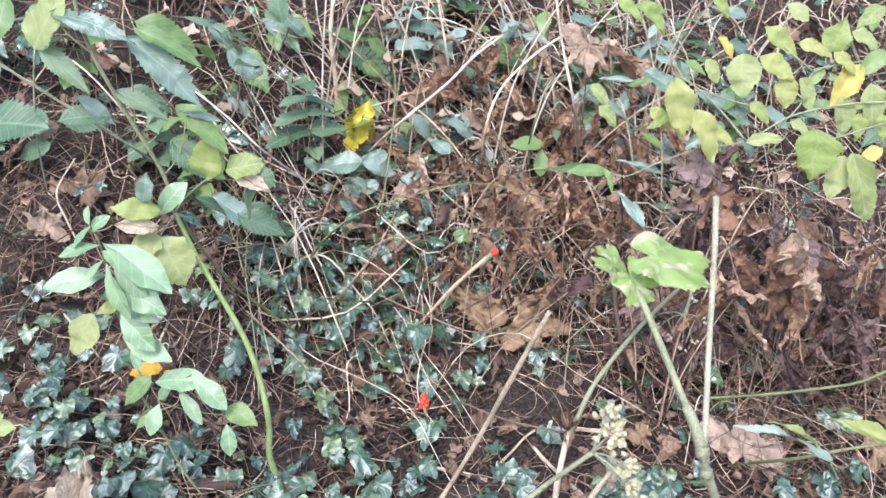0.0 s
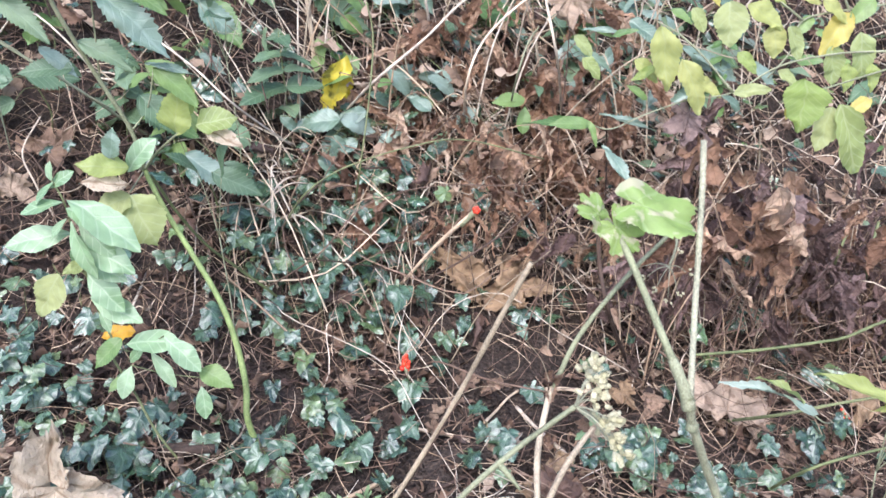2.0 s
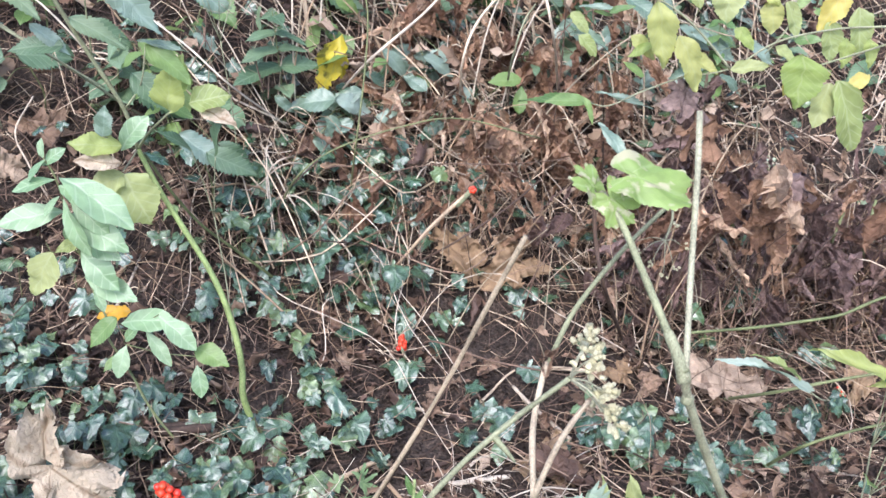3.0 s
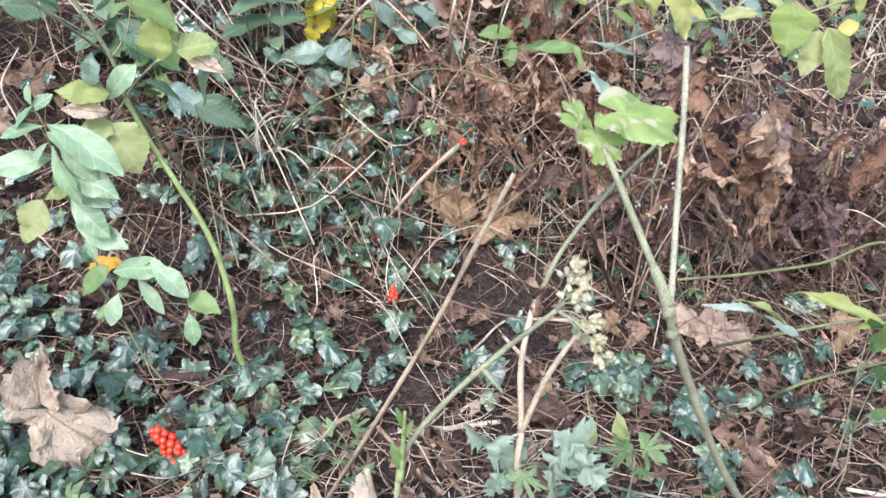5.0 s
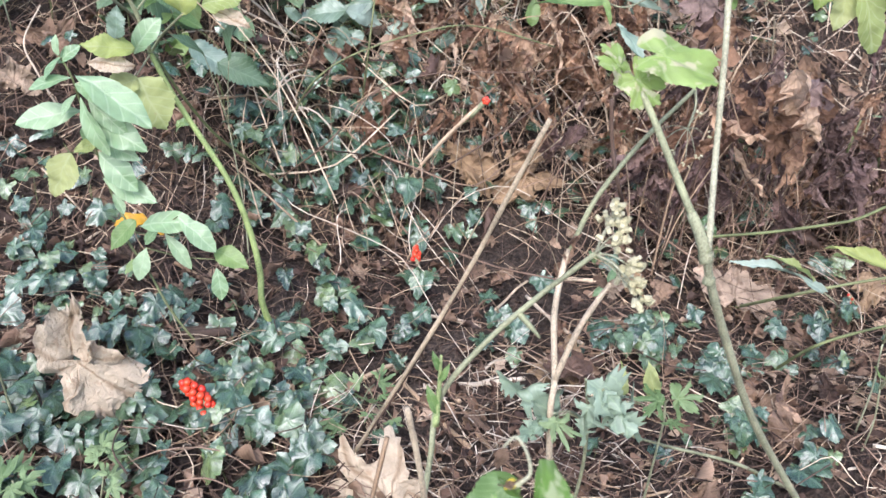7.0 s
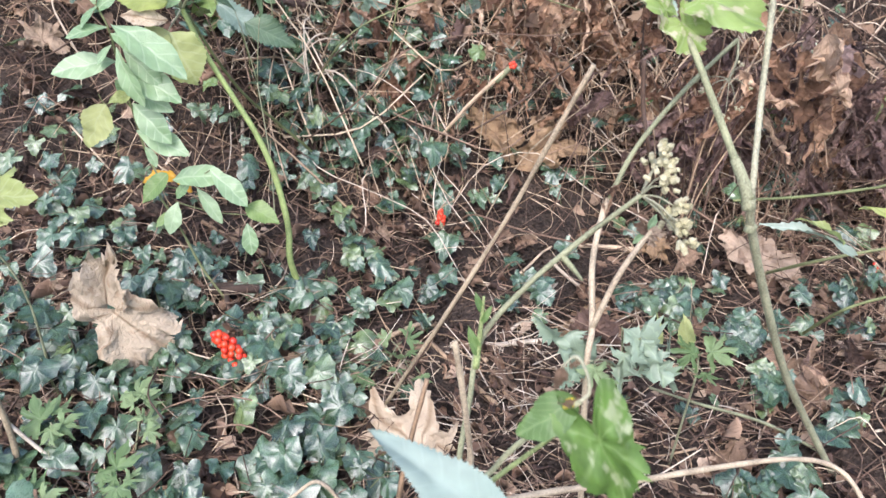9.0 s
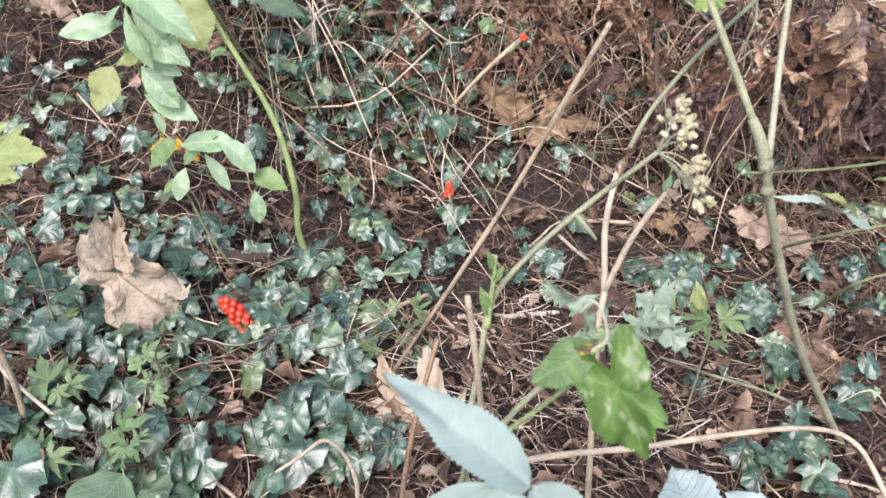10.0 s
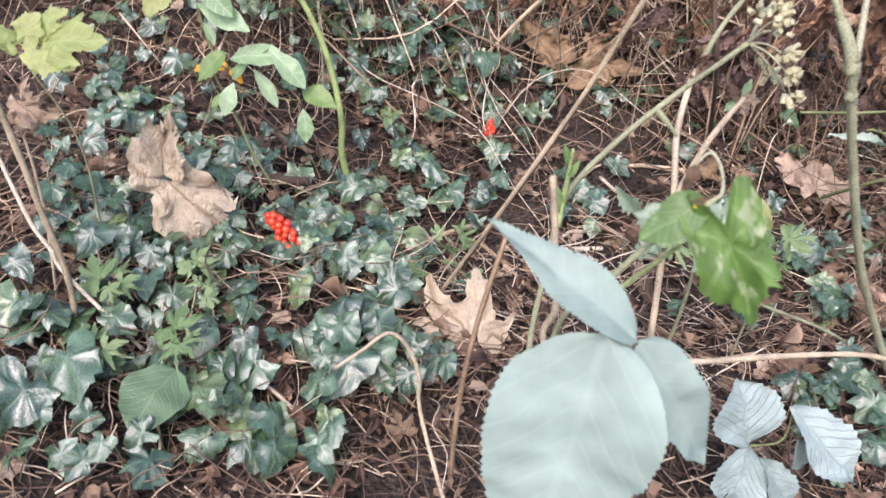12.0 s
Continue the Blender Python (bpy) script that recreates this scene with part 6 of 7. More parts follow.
    ([((-0.228, 1.855, 0.326), (-0.149, 1.866, 0.286)), ((-0.117, 1.954, 0.419), (-0.204, 1.924, 0.400)), ((-0.030, 1.966, 0.375), (-0.099, 1.929, 0.343)), ((0.040, 2.003, 0.407), (-0.016, 2.027, 0.447)), ((-0.202, 1.888, 0.371), (-0.151, 1.895, 0.342)), ((-0.317, 1.890, 0.424), (-0.269, 1.897, 0.382))], HAZED_LEAVES, "grey-green leaves above the ivy", 1.1),
    ([((0.157, 2.087, 0.391), (0.098, 2.054, 0.363)), ((0.200, 2.055, 0.354), (0.260, 2.062, 0.323)), ((0.277, 2.112, 0.399), (0.218, 2.119, 0.427)), ((0.082, 1.996, 0.327), (0.024, 1.969, 0.305))], HAZED_LEAVES, "grey-green leaves above the ivy", 1.1),
]:
    bank_shoot(leaves, shape, label, wide=wide)
lone_cane([(-0.297, 1.944, 0.338), (-0.427, 1.913, 0.415), (-0.587, 1.916, 0.488), (-0.717, 1.867, 0.519)], 0.0026, 0.0022, PALE_CANE, "long pale straw lying over the bank")
lone_cane([(-0.435, 1.960, 0.407), (-0.502, 1.958, 0.486), (-0.594, 1.976, 0.584)], 0.0014, 0.0012, PALE_CANE, "thin white straw on the bank")
lone_cane([(-1.027, 1.812, 0.434), (-0.963, 1.808, 0.478), (-0.915, 1.834, 0.519), (-0.901, 1.869, 0.502)], 0.0024, 0.002, PALE_CANE, "bent pale straw on the bank")
lone_cane([(-0.776, 1.653, 0.259), (-0.811, 1.666, 0.341), (-0.831, 1.685, 0.401), (-0.799, 1.729, 0.466)], 0.0022, 0.0018, PALE_CANE, "hooked pale straw over the ivy")
lone_cane([(-0.514, 1.908, 0.370), (-0.648, 1.918, 0.453), (-0.773, 1.922, 0.556)], 0.002, 0.0016, DRY, "dull straw on the bank")
lone_cane([(0.026, 2.242, 0.466), (0.049, 2.219, 0.542), (0.111, 2.239, 0.631), (0.161, 2.258, 0.671)], 0.0032, 0.0028, PALE_CANE, "pale cane leaning on the bank")
lone_cane([(0.524, 2.213, 0.286), (0.543, 2.222, 0.367), (0.588, 2.209, 0.451), (0.622, 2.211, 0.506)], 0.0026, 0.002, DRY, "pale olive stem on the bank")
lone_cane([(0.084, 2.438, 0.638), (0.216, 2.406, 0.659), (0.400, 2.426, 0.673), (0.570, 2.460, 0.719)], 0.0022, 0.0018, PALE_CANE, "pale straw crossing the bank")
lone_cane([(0.393, 2.246, 0.360), (0.207, 2.169, 0.395), (0.019, 2.113, 0.420)], 0.0026, 0.0022, STRAW, "tan straw lying across the bank")
lone_cane([(0.821, 2.437, 0.404), (0.747, 2.444, 0.607), (0.649, 2.441, 0.721)], 0.0022, 0.0018, PALE_CANE, "thin pale stem on the bank")
lone_cane([(0.490, 2.518, 0.579), (0.657, 2.505, 0.633), (0.824, 2.509, 0.691), (0.981, 2.592, 0.760)], 0.0022, 0.0018, PALE_CANE, "thin pale runner across the bank")
lone_cane([(1.261, 2.201, 0.155), (1.118, 2.208, 0.230), (1.027, 2.224, 0.276)], 0.0016, 0.0014, PALE_CANE, "white thin twig over withered leaves")

# ---- withered plants ----


def withered_plant(x, y, tall, leaves, seed, size=0.095):
    r = random.Random(seed)
    root = on_ground(x, y, -0.01)
    dark = x > 0.52
    t = thing("withered_plant", root, "dead plant with purplish brown crumpled leaves" if dark else "dead rust-brown plant hung with shrivelled papery leaves", "plant", "withered plants")
    for n in range(3):
        bend = Vector((r.uniform(-0.22, 0.22), r.uniform(-0.14 if dark else -0.05, 0.06), 0))
        high = tall * r.uniform(0.6, 1.15)
        line = [root, root + bend * 0.3 + Vector((0, 0, high * 0.5)), root + bend + Vector((0, 0, high)), root + bend * 1.7 + Vector((0, -0.02, high * r.uniform(0.75, 1.0)))]
        stem("stem", line, r.uniform(0.0015, 0.0035), 0.001, STRAW if r.random() < 0.4 else TWIG, t, "", 6, 5)
        curve = smooth_line(line, 12)
        for k in range(leaves // 3):
            at = curve[r.randrange(10 if dark else 16, len(curve))]
            out = Vector((r.uniform(-1, 1), r.uniform(-1, 0.5), r.uniform(-0.6, 0.2))).normalized() * r.uniform(0.01, 0.05)
            hang = at + out
            stalk = stem("leaf_stalk", [at, at + out * 0.6 + Vector((0, 0, 0.006)), hang], 0.0009, 0.0007, TWIG, t, "", 4, 3)
            way = Vector((r.uniform(-0.8, 0.8), r.uniform(-0.4, 0.3), -1 + 0.5 * r.random()))
            kinds = MAUVES if dark and r.random() < 0.82 else RUSTY
            piece("leaf", kinds[r.randrange(12)], stalk, set_at(hang, way, (r.uniform(-1, 1), -1, r.uniform(-0.3, 0.6)), size * (1.0 if dark else 1.2) * r.uniform(0.5, 1.5), r.uniform(0.6, 1.2)))
    return t


r = random.Random(3)
for k in range(30):
    u = k / 29
    x = 0.06 + 1.06 * u + r.uniform(-0.04, 0.04)
    y = 1.76 + 0.06 * r.uniform(-1, 1) + 0.12 * max(0.0, 1 - abs(x - 0.22) / 0.22) - 0.10 * max(0, u - 0.35) + 0.16 * (k % 2)
    withered_plant(x, y + (0.14 if 0.06 < x < 0.4 else 0.0), r.uniform(0.20, 0.40) * (0.8 + 0.35 * u), 21 if x > 0.5 else 15, k)
for x, y, tall in [(0.50, 1.50, 0.52), (0.53, 1.56, 0.48), (0.04, 1.86, 0.26), (0.35, 2.1, 0.35), (0.8, 1.60, 0.34), (1.0, 1.65, 0.38)]:
    withered_plant(x, y, tall, 12, int(1000 * tall))

# ---- ivy ----


def ivy_vine(spots, size, seed, label="trailing ivy with dark glossy leaves", more=0.15):
    """A creeping stem through the litter, with a stalked leaf at each spot."""
    r = random.Random(seed)
    spots = [Vector(s) for s in spots]
    first = on_ground(spots[0].x, spots[0].y, 0.0)
    t = thing("ivy_vine", first, label, "ivy", "ivy vines")
    line = [on_ground(s.x + r.uniform(-0.02, 0.02), s.y + r.uniform(0.0, 0.03), 0.001) for s in spots]
    stem("runner", line, 0.0012, 0.0009, TWIG, t, "", 5, 4)
    extra = [(s + Vector((r.uniform(-0.05, 0.05), r.uniform(-0.03, 0.06), r.uniform(-0.035, 0.0))), foot) for s, foot in zip(spots, line) if r.random() < more]
    for s, foot in list(zip(spots, line)) + extra:
        face = lean_face(r, 0.7, 0.5)
        way = Vector((r.uniform(-0.9, 0.9), -0.6 + r.uniform(-0.5, 0.4), -0.7))
        long = size * r.uniform(0.65, 1.35)
        way = (way - face * way.dot(face)).normalized()
        heel = s - way * long * 0.45
        stalk = stem("leaf_stalk", [foot, foot.lerp(heel, 0.5) + Vector((0, 0, 0.008)), heel], 0.0009, 0.0007, GREEN_STEM, t, "", 4, 3)
        piece("leaf", IVIES[r.randrange(8)], stalk, set_at(heel, way, face, long, r.uniform(0.95, 1.2)))
    return t


def wild_vine(x, y, heading, count, size, seed, high=0.05):
    r = random.Random(seed)
    spots = []
    for k in range(count):
        heading += r.uniform(-0.6, 0.6)
        x += 0.045 * math.cos(heading)
        y += 0.045 * math.sin(heading)
        spots.append(on_ground(x + r.uniform(-0.025, 0.025), y + r.uniform(-0.025, 0.025), high * r.uniform(0.5, 1.4)))
    return ivy_vine(spots, size, seed)


for k, spots in enumerate([
    [(-0.740, 1.356, 0.122), (-0.681, 1.274, 0.108), (-0.661, 1.188, 0.113), (-0.639, 1.248, 0.087), (-0.621, 1.163, 0.095), (-0.592, 1.249, 0.073), (-0.543, 1.196, 0.071), (-0.517, 1.204, 0.065), (-0.496, 1.203, 0.041), (-0.644, 1.146, 0.089), (-0.564, 1.167, 0.061), (-0.610, 1.256, 0.099)],
    [(-0.472, 1.108, 0.055), (-0.437, 1.101, 0.030), (-0.575, 1.010, 0.087), (-0.527, 0.973, 0.061), (-0.444, 0.983, 0.051), (-0.535, 0.925, 0.065), (-0.495, 0.903, 0.057), (-0.446, 0.896, 0.051), (-0.536, 0.882, 0.051), (-0.461, 0.867, 0.042), (-0.507, 0.868, 0.047), (-0.553, 0.902, 0.065)],
    [(-0.392, 1.041, 0.024), (-0.375, 1.014, 0.023), (-0.295, 0.910, 0.056), (-0.352, 0.939, 0.009), (-0.397, 0.955, 0.024), (-0.461, 1.265, 0.035), (-0.425, 1.198, 0.012), (-0.274, 0.948, 0.004), (-0.289, 0.917, -0.006), (-0.301, 0.874, 0.009)],
    [(-0.261, 1.138, 0.016), (-0.287, 1.214, 0.005), (-0.222, 1.221, -0.008), (-0.183, 1.289, 0.008), (-0.127, 1.266, 0.003), (-0.160, 1.371, -0.013), (-0.110, 1.188, -0.006), (-0.154, 1.169, -0.015), (-0.209, 1.081, -0.001), (-0.190, 1.069, -0.016), (-0.267, 1.045, 0.006), (-0.323, 1.141, -0.003)],
    [(-0.309, 1.055, 0.022), (-0.218, 1.001, 0.007), (-0.194, 0.922, 0.021), (-0.180, 0.881, 0.010), (-0.142, 1.093, -0.043), (-0.143, 0.990, -0.026), (-0.151, 0.896, -0.006), (-0.189, 1.024, -0.031), (-0.062, 0.975, -0.050)],
    [(-0.012, 1.383, -0.010), (0.001, 1.273, -0.017), (-0.036, 1.234, -0.028), (-0.042, 1.145, -0.038), (-0.021, 1.279, -0.034), (-0.067, 1.310, -0.035)],
    [(-0.042, 1.596, 0.036), (-0.010, 1.587, 0.015), (-0.140, 1.671, 0.087), (-0.126, 1.642, 0.069), (-0.102, 1.690, 0.092), (-0.198, 1.689, 0.115), (-0.084, 1.742, 0.126), (-0.119, 1.516, 0.009), (-0.272, 1.534, 0.044), (-0.031, 1.684, 0.058), (0.022, 1.685, 0.056)],
    [(0.114, 1.672, 0.042), (0.117, 1.637, 0.009), (0.072, 1.580, -0.008), (0.065, 1.534, -0.040), (0.252, 1.641, -0.021), (0.369, 1.765, -0.002), (0.021, 1.444, -0.034)],
    [(-0.165, 1.815, 0.213), (-0.205, 1.802, 0.204), (-0.119, 1.818, 0.197), (-0.292, 1.628, 0.115), (-0.309, 1.673, 0.144), (-0.252, 1.753, 0.195), (-0.240, 1.740, 0.158), (-0.032, 1.877, 0.226), (-0.018, 1.855, 0.198), (-0.153, 1.891, 0.301), (-0.086, 1.906, 0.289), (-0.099, 1.840, 0.218)],
    [(0.146, 1.404, -0.068), (0.156, 1.299, -0.051), (0.113, 1.230, -0.054), (0.169, 1.188, -0.063), (0.259, 1.455, -0.067)],
    [(0.410, 1.252, -0.057), (0.416, 1.208, -0.057), (0.430, 1.173, -0.070), (0.463, 1.327, -0.078), (0.362, 1.307, -0.082), (0.389, 1.256, -0.066), (0.557, 1.575, -0.034)],
    [(0.680, 1.578, -0.068), (0.782, 1.710, -0.051), (0.753, 1.552, -0.084), (0.881, 1.510, -0.061), (0.917, 1.500, -0.070), (0.876, 1.332, -0.068), (0.790, 1.296, -0.069)],
    [(0.625, 1.207, -0.088), (0.548, 1.144, -0.069), (0.528, 1.037, -0.073), (0.572, 1.034, -0.078), (0.618, 0.935, -0.078), (0.645, 0.934, -0.075), (0.380, 0.933, -0.067)],
    [(0.811, 1.206, -0.091), (0.771, 1.190, -0.091), (0.799, 1.101, -0.072), (0.867, 1.133, -0.074), (0.905, 1.227, -0.055), (0.893, 1.661, -0.073)],
    [(-0.612, 0.717, 0.068), (-0.550, 0.631, 0.045), (-0.508, 0.627, 0.050), (-0.480, 0.651, 0.038), (-0.596, 0.883, 0.061), (-0.656, 0.869, 0.087), (-0.496, 0.869, 0.044), (-0.450, 0.876, 0.041), (-0.522, 0.787, 0.045), (-0.653, 0.791, 0.075)],
    [(-0.356, 0.793, 0.017), (-0.352, 0.603, 0.027), (-0.399, 0.725, 0.013), (-0.344, 0.671, 0.016), (-0.324, 0.621, -0.001), (-0.306, 0.582, -0.015), (-0.279, 0.575, -0.019), (-0.282, 0.622, -0.019), (-0.379, 0.843, 0.023)],
    [(-0.221, 0.609, -0.002), (-0.216, 0.755, 0.004), (-0.175, 0.724, -0.007), (-0.237, 0.718, -0.003), (-0.221, 0.567, -0.013), (-0.163, 0.706, -0.029), (-0.126, 0.764, -0.010), (-0.087, 0.744, -0.022), (-0.178, 0.787, -0.002)],
    [(-0.483, 0.570, 0.027), (-0.447, 0.524, 0.035), (-0.419, 0.558, 0.021), (-0.484, 0.515, 0.026), (-0.527, 0.510, 0.038), (-0.465, 0.511, 0.023), (-0.401, 0.526, 0.008), (-0.535, 0.575, 0.029)],
    [(-0.194, 0.833, 0.006), (-0.160, 0.908, 0.008), (-0.210, 0.985, 0.007), (-0.249, 0.942, 0.003), (-0.300, 0.992, 0.020), (-0.329, 0.952, 0.014), (-0.123, 1.033, -0.033)],
    [(-0.788, 1.467, 0.199), (-0.757, 1.500, 0.208), (-0.779, 1.405, 0.156), (-0.706, 1.427, 0.137), (-0.718, 1.325, 0.115), (-0.706, 1.255, 0.111), (-0.653, 1.215, 0.090)],
    [(-0.380, 1.725, 0.209), (-0.329, 1.744, 0.216), (-0.279, 1.755, 0.197), (-0.241, 1.780, 0.202), (-0.174, 1.797, 0.210), (-0.149, 1.825, 0.229), (-0.219, 1.843, 0.266), (-0.273, 1.827, 0.257), (-0.054, 1.898, 0.270), (-0.105, 1.756, 0.138)],
    [(-0.393, 2.040, 0.504), (-0.338, 2.065, 0.514), (-0.372, 2.103, 0.551), (-0.432, 2.007, 0.467), (-0.306, 2.027, 0.448), (-0.266, 1.914, 0.346), (-0.324, 1.924, 0.357), (-0.239, 1.937, 0.383), (-0.433, 1.735, 0.234)],
    [(0.127, 2.296, 0.534), (0.178, 2.346, 0.558), (0.167, 2.051, 0.321), (0.206, 2.075, 0.330), (0.078, 2.264, 0.507), (0.046, 2.451, 0.723), (-0.003, 2.313, 0.579), (0.096, 2.358, 0.589)],
    [(0.408, 0.759, -0.066), (0.454, 0.794, -0.074), (0.499, 0.846, -0.076), (0.488, 0.751, -0.063), (0.384, 0.710, -0.070), (0.472, 0.689, -0.074), (0.389, 0.616, -0.059), (0.551, 1.232, -0.090), (0.535, 1.112, -0.074)],
]):
    ivy_vine(spots, 0.042, 50 + k)
ivy_vine([(-0.513, 0.616, 0.061), (-0.596, 0.709, 0.075), (-0.665, 0.934, 0.104), (-0.626, 0.979, 0.099), (-0.574, 0.916, 0.070), (-0.559, 0.578, 0.043)], 0.066, 81, "ivy with broad dark leaves")
ivy_vine([(-0.223, 0.758, 0.016), (-0.185, 0.742, -0.003), (-0.339, 0.607, 0.032), (-0.366, 0.617, 0.030), (-0.212, 0.583, 0.016), (-0.208, 0.695, 0.008), (-0.285, 0.613, 0.001)], 0.058, 82, "ivy with broad dark leaves")
ivy_vine([(-0.255, 1.821, 0.268), (-0.205, 1.847, 0.273), (-0.099, 1.872, 0.264), (-0.018, 1.911, 0.266), (-0.301, 1.742, 0.213), (-0.150, 1.751, 0.152), (-0.085, 1.793, 0.178), (0.009, 1.783, 0.152), (-0.217, 1.612, 0.087), (-0.165, 1.576, 0.063), (-0.091, 1.577, 0.032), (-0.299, 1.579, 0.090)], 0.045, 83)
ivy_vine([(-0.342, 1.670, 0.187), (-0.372, 1.725, 0.234), (-0.342, 1.794, 0.277), (-0.285, 1.874, 0.321), (-0.199, 1.701, 0.131), (-0.122, 1.703, 0.115), (-0.017, 1.716, 0.108), (0.036, 1.740, 0.111), (-0.305, 1.527, 0.062), (-0.225, 1.451, 0.021), (-0.413, 1.501, 0.104), (-0.456, 1.580, 0.186)], 0.045, 84)
# leaves standing clear of the litter
for k, spots in enumerate([
    [(-0.288, 1.190, -0.010), (-0.267, 1.240, -0.012), (-0.184, 1.327, -0.006), (-0.122, 1.268, -0.013), (-0.104, 1.183, -0.023), (-0.159, 1.163, -0.019), (-0.178, 1.120, -0.022)],
    [(-0.077, 1.602, 0.034), (-0.036, 1.568, 0.008), (-0.127, 1.509, 0.015), (-0.277, 1.520, 0.046), (-0.022, 1.408, -0.012)],
    [(-0.006, 1.303, -0.027), (-0.025, 1.228, -0.034), (-0.044, 1.141, -0.033), (-0.089, 1.220, -0.024), (-0.004, 1.378, -0.017)],
    [(0.060, 1.502, -0.023), (0.130, 1.378, -0.050), (0.136, 1.290, -0.043), (0.111, 1.210, -0.039), (0.114, 1.619, 0.007)],
    [(-0.210, 1.090, -0.018), (-0.187, 1.062, -0.021), (-0.229, 1.023, -0.009), (-0.216, 0.973, -0.008), (-0.307, 1.076, 0.006), (-0.278, 1.066, 0.002)],
    [(0.775, 1.690, -0.059), (0.636, 1.535, -0.053), (0.547, 1.549, -0.051), (0.543, 1.441, -0.054), (0.460, 1.307, -0.062)],
    [(0.421, 1.240, -0.052), (0.444, 1.193, -0.056), (0.533, 1.171, -0.067), (0.550, 1.129, -0.062), (0.619, 1.209, -0.072), (0.529, 1.029, -0.059)],
    [(0.883, 1.516, -0.066), (0.919, 1.512, -0.065), (0.781, 1.279, -0.075), (0.781, 1.182, -0.076), (0.860, 1.339, -0.062)],
    [(-0.483, 1.143, 0.042), (-0.427, 1.106, 0.022), (-0.441, 0.994, 0.035), (-0.388, 1.038, 0.018), (-0.325, 0.995, 0.008), (-0.527, 0.942, 0.051), (-0.576, 1.029, 0.075)],
    [(-0.663, 0.948, 0.079), (-0.613, 0.901, 0.062), (-0.585, 0.933, 0.060), (-0.566, 1.025, 0.072), (-0.552, 0.953, 0.055), (-0.482, 0.969, 0.045), (-0.448, 0.938, 0.039)],
    [(-0.354, 0.961, 0.015), (-0.333, 1.074, 0.010), (-0.308, 0.988, 0.006), (-0.386, 1.062, 0.017), (-0.456, 1.054, 0.034), (-0.483, 1.119, 0.043), (-0.301, 1.050, 0.006)],
    [(-0.368, 0.815, 0.013), (-0.388, 0.834, 0.018), (-0.418, 0.829, 0.021), (-0.462, 0.799, 0.024), (-0.561, 0.792, 0.049)],
    [(-0.236, 0.770, -0.005), (-0.235, 0.720, -0.009), (-0.200, 0.728, -0.016), (-0.193, 0.853, -0.007), (-0.180, 0.812, -0.013), (-0.131, 0.789, -0.022)],
    [(-0.179, 0.952, -0.009), (-0.213, 1.011, -0.011), (-0.269, 0.966, -0.002), (-0.275, 1.181, -0.011), (-0.238, 1.205, -0.013), (-0.175, 1.189, -0.014)],
    [(-0.363, 0.713, 0.005), (-0.351, 0.675, 0.004), (-0.331, 0.633, -0.002), (-0.379, 0.628, 0.008), (-0.228, 0.636, -0.017)],
    [(-0.525, 0.650, 0.029), (-0.496, 0.660, 0.026), (-0.440, 0.617, 0.018), (-0.581, 0.724, 0.050)],
    [(0.513, 1.130, -0.058), (0.554, 1.189, -0.071), (0.526, 1.032, -0.058), (0.531, 0.980, -0.064), (0.543, 1.319, -0.067)],
    [(0.586, 0.894, -0.070), (0.614, 0.902, -0.065), (0.486, 0.808, -0.070), (0.413, 0.784, -0.070), (0.433, 0.773, -0.069), (0.457, 0.796, -0.070)],
    [(0.526, 0.811, -0.072), (0.499, 0.724, -0.069), (0.784, 1.296, -0.074), (0.673, 0.991, -0.067)],
    [(0.443, 1.309, -0.060), (0.462, 1.266, -0.062), (0.328, 1.257, -0.054), (0.378, 1.206, -0.048)],
]):
    ivy_vine(spots, 0.046, 500 + k, "trailing ivy with glossy bluish green leaves")
for k, spots in enumerate([
    [(-0.189, 1.889, 0.274), (-0.141, 1.860, 0.233), (-0.166, 1.822, 0.204), (-0.099, 1.817, 0.183), (-0.073, 1.877, 0.227), (-0.019, 1.906, 0.231), (-0.032, 1.816, 0.168)],
    [(-0.311, 1.831, 0.258), (-0.282, 1.794, 0.222), (-0.231, 1.919, 0.308), (-0.334, 1.807, 0.253), (-0.262, 1.876, 0.278)],
    [(-0.250, 1.696, 0.134), (-0.147, 1.672, 0.086), (-0.097, 1.709, 0.098), (-0.199, 1.695, 0.112), (-0.127, 1.655, 0.073), (0.036, 1.778, 0.124)],
    [(-0.422, 1.235, 0.030), (-0.364, 1.194, 0.008), (-0.430, 1.092, 0.025), (-0.528, 1.125, 0.061), (-0.694, 1.334, 0.096), (-0.692, 1.256, 0.094), (-0.591, 1.218, 0.069)],
    [(-0.366, 1.749, 0.218), (-0.102, 1.940, 0.286), (0.010, 1.987, 0.286), (0.067, 1.975, 0.260), (0.092, 1.858, 0.166)],
    [(-0.744, 1.358, 0.108), (-0.645, 1.235, 0.083), (-0.540, 1.180, 0.058), (-0.466, 1.155, 0.038), (-0.639, 1.131, 0.082), (-0.555, 1.080, 0.072)],
]):
    ivy_vine(spots, 0.042, 700 + k, "trailing ivy with small glossy leaves")
